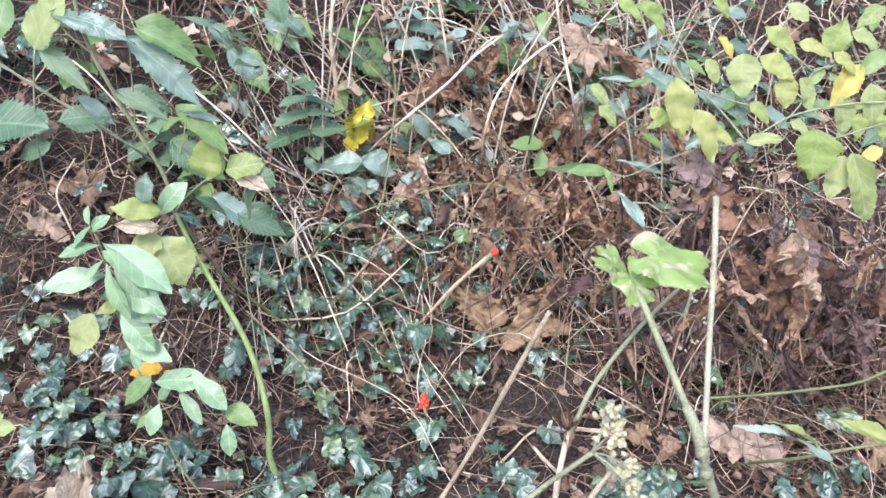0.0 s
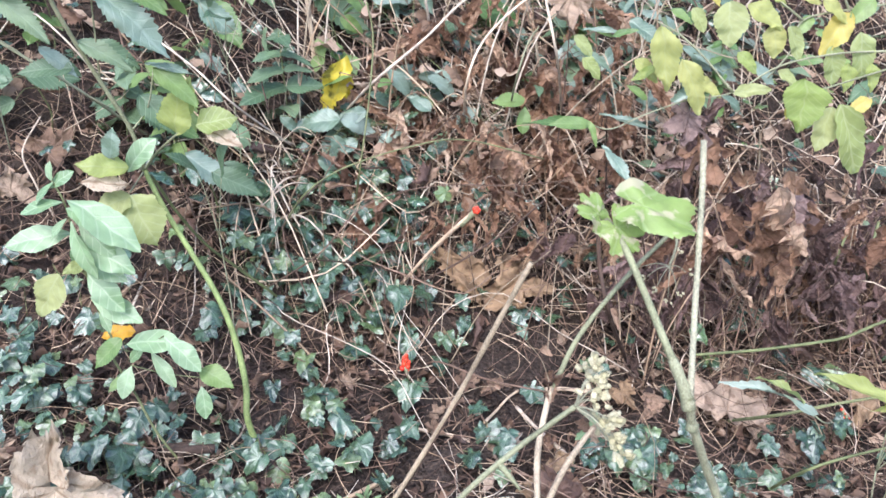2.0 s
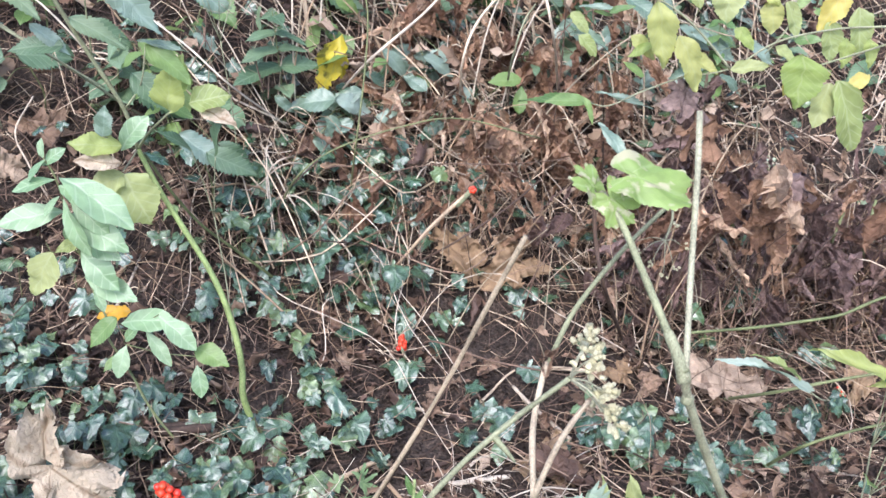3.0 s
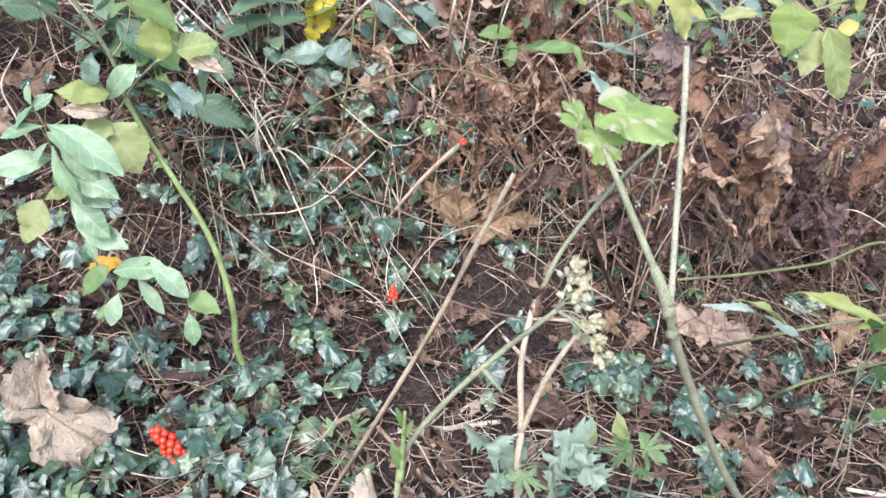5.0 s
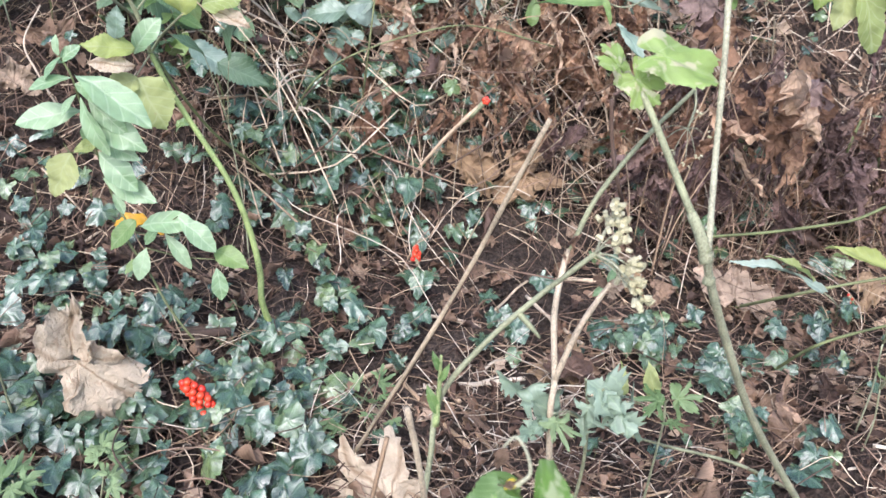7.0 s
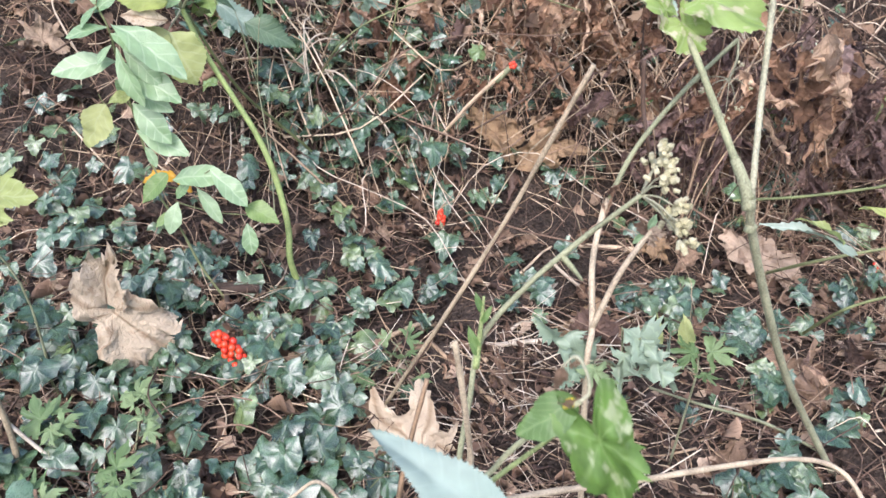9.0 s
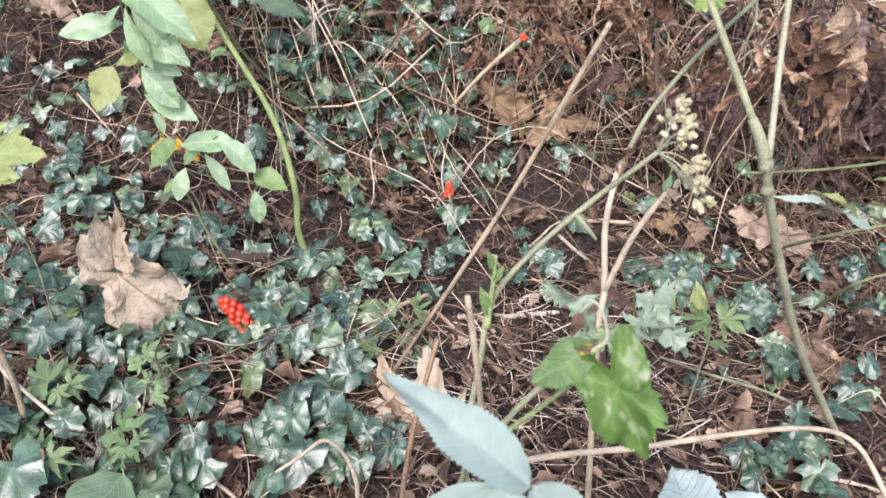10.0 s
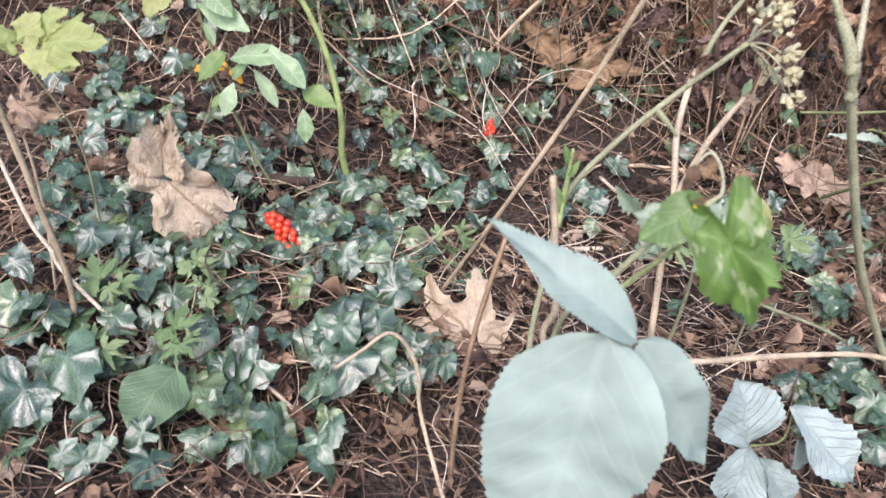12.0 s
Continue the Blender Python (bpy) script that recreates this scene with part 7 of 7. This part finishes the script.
for k, spots in enumerate([
    [(-0.477, 0.970, 0.049), (-0.430, 0.952, 0.041), (-0.480, 0.896, 0.047), (-0.370, 0.875, 0.025), (-0.405, 0.759, 0.013)],
    [(-0.281, 0.980, 0.007), (-0.237, 0.915, 0.001), (-0.212, 1.003, -0.005), (-0.169, 0.922, -0.002), (-0.208, 0.811, -0.002), (-0.246, 0.756, 0.003)],
    [(-0.304, 0.743, 0.011), (-0.336, 0.691, 0.008), (-0.535, 0.967, 0.060), (-0.595, 1.000, 0.078), (-0.689, 1.128, 0.090)],
    [(-0.704, 1.033, 0.087), (-0.783, 1.150, 0.097), (-0.603, 1.151, 0.081), (-0.511, 1.091, 0.062), (-0.454, 1.117, 0.038), (-0.719, 1.261, 0.103)],
    [(-0.241, 1.275, -0.005), (-0.177, 1.274, -0.003), (-0.132, 1.222, -0.010), (-0.272, 1.357, 0.014), (-0.324, 1.256, 0.002), (-0.199, 1.425, 0.009)],
    [(0.469, 1.145, -0.052), (0.509, 1.088, -0.049), (0.507, 0.999, -0.056), (0.517, 0.974, -0.060)],
    [(0.504, 0.806, -0.066), (0.515, 0.873, -0.069), (0.401, 0.789, -0.064), (0.398, 0.738, -0.063), (0.441, 0.769, -0.066), (0.500, 0.726, -0.063)],
]):
    ivy_vine(spots, 0.040, 800 + k, "trailing ivy with small glossy leaves")
r = random.Random(11)
for k in range(4):
    wild_vine(r.uniform(-1.1, -0.40), r.uniform(0.75, 1.45), r.uniform(0, 6.28), 8, 0.040, 100 + k, 0.06)
for k in range(2):
    wild_vine(r.uniform(-0.60, -0.20), r.uniform(0.48, 0.78), r.uniform(0, 6.28), 7, 0.048, 200 + k, 0.05)
for k in range(9):
    wild_vine(r.uniform(-0.6, 0.1), r.uniform(1.3, 1.85), r.uniform(0, 6.28), 7, 0.038, 300 + k)
for k in range(5):
    wild_vine(r.uniform(0.3, 0.9), r.uniform(0.7, 1.3), r.uniform(0, 6.28), 5, 0.034, 400 + k, 0.03)

# ---- weeds on the bank ----


def bank_weed(x, y, tall, shapes, size, seed, label, mat=GREEN_STEM):
    """An upright weed with leaves in pairs up its stem."""
    r = random.Random(seed)
    root = on_ground(x, y, -0.01)
    t = thing("bank_weed", root, label, "plant", "weeds on the bank")
    lean = Vector((r.uniform(-0.25, 0.25), r.uniform(-0.25, 0.0), 0)) * tall
    line = [root, root + lean * 0.35 + Vector((0, 0, tall * 0.55)), root + lean + Vector((0, 0, tall))]
    stem("stem", line, 0.0024, 0.0012, mat, t, "", 6, 5)
    curve = smooth_line(line, 10)
    for k in range(5):
        at = curve[min(len(curve) - 1, 7 + 3 * k)]
        a = r.uniform(0, math.pi)
        for side in (0, math.pi):
            way = Vector((math.cos(a + side), math.sin(a + side) - 0.35, r.uniform(-0.5, 0.15)))
            piece("leaf", shapes[r.randrange(len(shapes))], t, set_at(at, way, lean_face(r, 0.3, 0.35), size * r.uniform(0.6, 1.25) * (1.1 - 0.1 * k), r.uniform(1.0, 1.5)))
    return t


r = random.Random(91)
for k in range(20):
    x = -1.35 + 2.5 * ((k * 0.618) % 1.0)
    y = 1.72 + 0.32 * max(-0.6, min(0.7, x)) + r.uniform(0.12, 0.75)
    kind = k % 3
    bank_weed(x, y, r.uniform(0.16, 0.34), (NETTLES, FRESHES, HAZED_LEAVES)[kind], (0.11, 0.07, 0.095)[kind], k,
              ("nettle-like weed with dull green toothed leaves", "upright weed with fresh green leaves", "pale hazed green toothed weed on the bank")[kind])

for k, spots in enumerate([
    [(-0.401, 1.703, 0.254), (-0.415, 1.644, 0.235), (-0.386, 1.633, 0.219), (-0.358, 1.628, 0.211), (-0.339, 1.623, 0.188), (-0.330, 1.654, 0.215)],
    [(-0.338, 1.766, 0.240), (-0.311, 1.713, 0.220), (-0.240, 1.686, 0.207), (-0.221, 1.734, 0.210), (-0.189, 1.701, 0.191), (-0.166, 1.745, 0.162)],
    [(-0.327, 1.793, 0.286), (-0.270, 1.843, 0.288), (-0.246, 1.778, 0.246), (-0.188, 1.836, 0.280), (-0.169, 1.806, 0.209), (-0.122, 1.801, 0.205)],
    [(-0.068, 1.911, 0.282), (-0.076, 1.852, 0.284), (-0.080, 1.810, 0.245), (-0.092, 1.794, 0.192), (-0.063, 1.728, 0.182), (-0.021, 1.803, 0.181)],
    [(-0.289, 1.632, 0.162), (-0.305, 1.621, 0.125), (-0.262, 1.625, 0.104), (-0.244, 1.623, 0.160), (-0.212, 1.710, 0.157), (-0.173, 1.694, 0.135)],
    [(-0.187, 1.610, 0.150), (-0.202, 1.559, 0.121), (-0.140, 1.634, 0.101), (-0.098, 1.622, 0.133), (-0.098, 1.696, 0.143), (-0.139, 1.690, 0.157)],
    [(0.006, 1.866, 0.224), (-0.014, 1.778, 0.217), (0.026, 1.625, 0.087), (-0.031, 1.592, 0.097)],
]):
    ivy_vine(spots, 0.047, 900 + k, "dull green ivy climbing clear of dead stems", 0.45)
for k, spots in enumerate([
    [(0.730, 1.752, -0.034), (0.780, 1.712, -0.061), (0.662, 1.562, -0.057), (0.564, 1.582, -0.060), (0.507, 1.636, -0.047)],
    [(0.841, 1.554, -0.085), (0.851, 1.635, -0.077), (0.886, 1.517, -0.064), (0.932, 1.528, -0.079), (0.847, 1.311, -0.061)],
    [(0.451, 1.614, -0.038), (0.412, 1.511, -0.052), (0.342, 1.255, -0.042), (0.389, 1.227, -0.049), (0.419, 1.262, -0.060)],
    [(0.457, 1.315, -0.061), (0.429, 1.217, -0.047), (0.416, 1.175, -0.066), (0.461, 1.177, -0.043), (0.516, 1.171, -0.078)],
    [(0.607, 1.194, -0.066), (0.540, 1.128, -0.051), (0.538, 1.050, -0.072), (0.566, 1.016, -0.055), (0.544, 0.985, -0.069)],
    [(0.784, 1.293, -0.070), (0.753, 1.223, -0.092), (0.787, 1.203, -0.091), (0.669, 1.195, -0.082), (0.684, 1.260, -0.058)],
    [(0.425, 0.964, -0.063), (0.267, 0.945, -0.052), (0.175, 1.225, -0.034), (0.184, 1.275, -0.038), (0.533, 1.305, -0.074)],
]):
    ivy_vine(spots, 0.036, 950 + k, "sparse trailing ivy with small bluish leaves", 0.1)
for k, spots in enumerate([
    [(-0.645, 0.913, 0.082), (-0.627, 0.982, 0.069), (-0.541, 0.951, 0.049), (-0.529, 0.891, 0.040), (-0.497, 0.810, 0.044), (-0.532, 0.775, 0.049)],
    [(-0.471, 0.994, 0.032), (-0.418, 0.985, 0.046), (-0.381, 0.941, 0.023), (-0.309, 0.950, -0.002), (-0.304, 0.860, 0.003), (-0.234, 0.811, 0.018)],
    [(-0.326, 1.064, 0.014), (-0.287, 1.017, 0.011), (-0.243, 0.924, 0.015), (-0.195, 1.016, 0.004), (-0.170, 0.866, 0.003), (-0.173, 0.799, -0.016)],
    [(-0.625, 0.823, 0.067), (-0.556, 0.761, 0.064), (-0.506, 0.740, 0.045), (-0.473, 0.748, 0.025), (-0.470, 0.673, 0.018), (-0.440, 0.666, 0.012)],
    [(-0.444, 0.872, 0.045), (-0.417, 0.803, 0.021), (-0.385, 0.823, 0.002), (-0.348, 0.725, 0.016), (-0.320, 0.671, 0.016), (-0.376, 0.689, 0.017)],
    [(-0.571, 0.707, 0.064), (-0.245, 0.670, 0.006), (-0.219, 0.685, -0.010), (-0.245, 0.768, 0.010), (-0.137, 0.723, -0.030)],
]):
    ivy_vine(spots, 0.044, 980 + k, "thick ivy with dark bluish green leaves", 0.2)
for k, spots in enumerate([
    [(-0.915, 1.539, 0.248), (-0.840, 1.555, 0.215), (-0.784, 1.576, 0.235), (-0.706, 1.561, 0.209), (-0.645, 1.580, 0.203)],
    [(-0.862, 1.501, 0.194), (-0.823, 1.451, 0.173), (-0.754, 1.506, 0.186), (-0.683, 1.496, 0.183), (-0.594, 1.534, 0.175)],
    [(-0.853, 1.395, 0.163), (-0.775, 1.401, 0.122), (-0.745, 1.406, 0.132), (-0.651, 1.445, 0.119), (-0.617, 1.450, 0.109)],
    [(-0.840, 1.339, 0.114), (-0.759, 1.310, 0.114), (-0.675, 1.308, 0.100), (-0.607, 1.317, 0.094), (-0.575, 1.395, 0.088)],
    [(-0.783, 1.194, 0.096), (-0.699, 1.190, 0.109), (-0.682, 1.237, 0.096), (-0.587, 1.242, 0.082), (-0.541, 1.304, 0.069)],
]):
    ivy_vine(spots, 0.045, 1010 + k, "trailing ivy below pale-leaved weed", 0.2)

# ---- litter and the far bank ----


def bare(x, y):
    """How bare the soil lies: patches with little litter."""
    patch = math.exp(-(((x - 0.22) / 0.30) ** 2 + ((y - 1.42) / 0.24) ** 2)) + 0.9 * math.exp(-(((x - 0.20) / 0.24) ** 2 + ((y - 1.68) / 0.14) ** 2)) + 0.8 * math.exp(-(((x + 0.05) / 0.16) ** 2 + ((y - 1.18) / 0.14) ** 2))
    return min(0.9, 0.9 * patch + 0.35 * max(0.0, noise.noise((x * 5, y * 5, 2.0))))


def spot(r, area):
    """A place in the area, thinning out past its edges."""
    return r.uniform(area[0], area[1]) + r.gauss(0, 0.16), r.uniform(area[2], area[3]) + r.gauss(0, 0.10)


def litter(name, label, mat, count, seed, area, long, thick, lift=0.01, tilt=0.15, bend=0.25):
    r = random.Random(seed)
    verts, faces = [], []
    for k in range(count):
        x, y = spot(r, area)
        if bare(x, y) > r.random():
            continue
        a, size = r.uniform(0, math.tau), r.uniform(*long)
        way = Vector((math.cos(a), math.sin(a), 0))
        side = Vector((-way.y, way.x, 0)) * r.uniform(-bend, bend) * size
        pts = []
        up = r.uniform(-tilt, tilt) * size
        high = abs(r.gauss(0, lift)) + 0.003
        for f in (-0.5, 0.0, 0.5):
            q = Vector((x, y, 0)) + way * size * f + side * (1 - 4 * f * f)
            pts.append(on_ground(q.x + r.uniform(-0.06, 0.06) * size, q.y + r.uniform(-0.06, 0.06) * size, high + up * (f + 0.5) + r.uniform(0, 0.008)))
        rad = r.uniform(*thick)
        tube(pts, rad, rad * 0.7, 4, 3, 0.0, k, (verts, faces))
    return tagged(new(name, mesh_from(name, verts, faces, mat)), label, "litter", kind="stuff")


litter("straw_litter", "loose pale straws and dry stems matted on the soil", STRAW, 2600, 1, (-1.3, 1.3, 0.3, 2.0), (0.012, 0.12), (0.0003, 0.0013), 0.016, 0.3, 0.15)
litter("twig_litter", "loose brown twigs and rootlets matted on the soil", TWIG, 6500, 2, (-1.3, 1.3, 0.3, 2.0), (0.010, 0.13), (0.0004, 0.0016), 0.02, 0.45, 0.28)
litter("straw_stubble", "pale dry grass stubble tangled between the stalks", PALE_CANE, 260, 11, (0.03, 0.19, 0.92, 1.10), (0.03, 0.13), (0.0005, 0.0014), 0.014, 0.7, 0.12)
litter("bank_straw", "tangle of dry straws over the bank", STRAW, 900, 3, (-0.6, 2.0, 1.65, 3.0), (0.06, 0.4), (0.0006, 0.0028), 0.07, 0.7, 0.35)
litter("bank_twigs", "tangle of brown twigs over the bank", TWIG, 1500, 4, (-1.9, 2.0, 1.65, 3.0), (0.06, 0.4), (0.0006, 0.0030), 0.07, 0.7, 0.4)


def runners(name, label, mat, count, seed, area, long, thick, rise_by):
    """Thin dead vines that loop up out of the litter and dive back."""
    r = random.Random(seed)
    verts, faces = [], []
    for k in range(count):
        x, y = spot(r, area)
        if bare(x, y) > r.random():
            continue
        a, size = r.uniform(0, math.tau), r.uniform(*long)
        pts, steps = [], 5
        high = r.uniform(*rise_by)
        for n in range(steps + 1):
            pts.append(on_ground(x, y, 0.004 + high * math.sin(math.pi * n / steps) * r.uniform(0.5, 1.2)))
            a += r.uniform(-0.8, 0.8)
            x += math.cos(a) * size / steps
            y += math.sin(a) * size / steps
        rad = r.uniform(*thick)
        tube(pts, rad, rad * 0.6, 4, 3, 0.0, k, (verts, faces))
    return tagged(new(name, mesh_from(name, verts, faces, mat)), label, "litter", kind="stuff")


runners("dead_runners", "thin brown dead runners looping over the litter", TWIG, 750, 31, (-1.2, 1.2, 0.35, 2.1), (0.10, 0.45), (0.0005, 0.0014), (0.005, 0.06))
runners("pale_runners", "thin pale dry runners looping over the litter", STRAW, 380, 32, (-1.2, 1.2, 0.35, 2.1), (0.10, 0.4), (0.0005, 0.0013), (0.005, 0.06))
runners("dead_stem_tangle", "tangle of thin rusty dead stems among withered leaves", TWIG, 260, 35, (0.0, 1.2, 1.5, 1.95), (0.12, 0.5), (0.0005, 0.0014), (0.03, 0.26))
runners("pale_stem_tangle", "tangle of thin pale dead stems among withered leaves", STRAW, 170, 36, (-0.5, 1.2, 1.45, 2.0), (0.12, 0.5), (0.0005, 0.0014), (0.03, 0.24))
runners("bank_runners", "brown dead runners looping over the bank", TWIG, 450, 33, (-1.8, 1.9, 1.7, 2.9), (0.2, 0.7), (0.001, 0.003), (0.03, 0.16))
runners("bank_pale_runners", "pale dry runners looping over the bank", PALE_CANE, 380, 34, (-0.45, 1.9, 1.7, 2.9), (0.2, 0.7), (0.001, 0.003), (0.03, 0.18))


def scatter(name, label, shapes, mat, count, seed, area, size, lift, toward=0.6, spread=0.8):
    r = random.Random(seed)
    items = []
    for k in range(count):
        x, y = spot(r, area)
        if y < 1.85 and bare(x, y) > r.random():
            continue
        at = on_ground(x, y, r.uniform(*lift))
        way = Vector((r.uniform(-1, 1), r.uniform(-1, 0.6), r.uniform(-0.5, 0.3)))
        items.append((shapes[r.randrange(len(shapes))], set_at(at, way, lean_face(r, spread, toward), r.uniform(*size))))
    return tagged(new(name, joined(name, mat, items)), label, "foliage", kind="stuff")


scatter("bank_ivy", "ivy leaves spread over the far bank", IVIES, IVY, 900, 5, (-1.8, 1.9, 1.65, 2.9), (0.03, 0.055), (0.02, 0.16))
scatter("bank_nettles", "green toothed leaves spread over the far bank", NETTLES, NETTLE, 80, 6, (-1.9, 1.9, 1.85, 3.0), (0.05, 0.12), (0.06, 0.26))
scatter("bank_green_leaves", "fresh green leaves spread over the far bank", FRESHES, FRESH, 150, 7, (-1.9, 1.9, 1.8, 3.0), (0.04, 0.09), (0.04, 0.24))
scatter("bank_dead_leaves", "crumpled brown leaves spread over the far bank", CRUMPLES, BROWN, 380, 8, (-1.8, 1.9, 1.6, 3.0), (0.04, 0.10), (0.01, 0.14))
scatter("bank_tan_leaves", "pale dry leaf scraps spread over the far bank", BITS, TAN, 420, 12, (-1.8, 1.9, 1.7, 3.0), (0.03, 0.08), (0.01, 0.14))
scatter("bank_leaf_shreds", "tan papery leaf shreds caught in dead stems", RUSTY[:6] + BITS, TAN, 300, 13, (-0.1, 0.9, 1.95, 2.35), (0.03, 0.09), (0.03, 0.20))
scatter("leaf_litter", "small crumpled leaf scraps on the soil", BITS, TAN, 1300, 9, (-1.3, 1.3, 0.4, 2.0), (0.008, 0.04), (0.004, 0.03), 0.4, 0.9)
scatter("brown_leaf_litter", "small brown leaf scraps on the soil", SCRAPS, BROWN, 3600, 10, (-1.2, 1.2, 0.4, 1.9), (0.010, 0.045), (0.003, 0.022), 0.3, 0.8)


def fallen_stick(x, y, turn, long, thick, seed):
    r = random.Random(seed)
    ends = []
    for f in (-0.5, -0.15, 0.2, 0.5):
        ends.append(on_ground(x + math.cos(turn) * long * f, y + math.sin(turn) * long * f + r.uniform(-0.006, 0.006), thick * 0.8 + r.uniform(0, 0.006)))
    t = thing("fallen_stick", ends[0], "short dead stick lying in the litter", "stick", "fallen sticks")
    stem("wood", ends, thick, thick * 0.8, (BARK, STRAW, PALE_CANE, TWIG)[seed % 4], t, "", 7, 5, 0.12, seed)
    return t


r = random.Random(21)
for k in range(80):
    fallen_stick(r.uniform(-0.8, 0.9), r.uniform(0.55, 1.6), r.uniform(0, 3.1), r.uniform(0.05, 0.22), r.uniform(0.0022, 0.0055), k)
stub = thing("fallen_stick", (-0.436, 1.191, -0.009), "short thick dark brown stub of branch in ivy", "stick", "fallen sticks")
stem("wood", [(-0.436, 1.191, -0.009), (-0.413, 1.176, 0.008), (-0.345, 1.191, 0.002)], 0.0085, 0.0078, BARK, stub, "", 9, 5, 0.10, 5)


def crumbs():
    """Clods of dark soil on the bare patches."""
    r = random.Random(77)
    verts, faces = [], []
    for k in range(9000):
        x, y = r.gauss(0.15, 0.48), r.gauss(1.25, 0.38)
        at = on_ground(x, y, 0.001)
        size = r.uniform(0.0015, 0.006)
        first = len(verts)
        for n in range(8):
            corner = Vector((1 if n & 1 else -1, 1 if n & 2 else -1, 1 if n & 4 else -1)) * size * 0.6
            verts.append(tuple(at + corner + Vector((r.uniform(-1, 1), r.uniform(-1, 1), r.uniform(-1, 1))) * size * 0.4))
        for f in ((0, 1, 3, 2), (4, 6, 7, 5), (0, 4, 5, 1), (2, 3, 7, 6), (0, 2, 6, 4), (1, 5, 7, 3)):
            faces.append(tuple(first + i for i in f))
    return tagged(new("soil_crumbs", mesh_from("soil_crumbs", verts, faces, SOIL)), "small dark clods of soil on bare ground", "soil", kind="stuff")


crumbs()
r = random.Random(55)
for k in range(44):
    x, y = r.uniform(-0.45, 1.0), r.uniform(1.92, 2.5)
    foot = on_ground(x, y)
    lean = Vector((r.uniform(-0.35, 0.35), r.uniform(-0.15, 0.1), 0))
    high = r.uniform(0.25, 0.6)
    lone_cane([foot, foot + lean * 0.3 + Vector((0, 0, high * 0.55)), foot + lean + Vector((0, 0, high)), foot + lean * 1.6 + Vector((0, 0, high * 0.95))], 0.0026, 0.0014, (PALE_CANE, DRY, STRAW)[k % 3], "thin pale dead stem on the bank", "dead_cane", "dead canes on the bank")

r = random.Random(56)
for k in range(60):
    x, y = r.uniform(0.05, 1.05), r.uniform(1.5, 1.85)
    foot = on_ground(x, y)
    lean = Vector((r.uniform(-0.25, 0.25), r.uniform(-0.1, 0.1), 0))
    high = r.uniform(0.12, 0.42)
    lone_cane([foot, foot + lean * 0.4 + Vector((0, 0, high * 0.55)), foot + lean + Vector((0, 0, high))], r.uniform(0.0009, 0.002), 0.0007, (DRY, STRAW, TWIG)[k % 3], "thin dead stem standing among withered leaves", "dead_cane", "dead canes by the withered plants")

r = random.Random(64)
for k in range(170):
    x, y, a, size = r.uniform(-0.75, 0.9), r.uniform(0.5, 1.7), r.uniform(0, math.tau), r.uniform(0.05, 0.2)
    ends = []
    for f in (-0.5, -0.15, 0.2, 0.5):
        ends.append(on_ground(x + math.cos(a) * size * f + r.uniform(-0.008, 0.008), y + math.sin(a) * size * f + r.uniform(-0.008, 0.008), 0.008 + r.uniform(0, 0.018)))
    verts, faces = tube(ends, r.uniform(0.0009, 0.0022), 0.0008, 6, 4, 0.12, k)
    pale = k % 5 < 2
    twig = new("dry_straw" if pale else "dry_twig", mesh_from("dry_twig", verts, faces, STRAW if pale else TWIG))
    tagged(twig, "pale broken straw lying loose on litter" if pale else "thin bent brown twig lying on litter", "straw" if pale else "twig", "loose twigs and straws")
for k in range(120):
    x, y = r.uniform(-0.7, 0.9), r.uniform(0.5, 1.75)
    shape = (MAPLES[k % 4], BITS[k % 4], CRUMPLES[k % 12], CRUMPLES[(k + 5) % 12])[k % 4]
    scrap = new("fallen_leaf", shape)
    scrap.matrix_basis = set_at(on_ground(x, y, 0.012), (r.uniform(-1, 1), r.uniform(-1, 1), r.uniform(-0.1, 0.25)), lean_face(r, 0.5, 0.4), r.uniform(0.02, 0.055))
    tagged(scrap, "small crumpled brown leaf on litter" if k % 4 > 1 else "small curled tan leaf on litter", "leaf", "small fallen leaves")
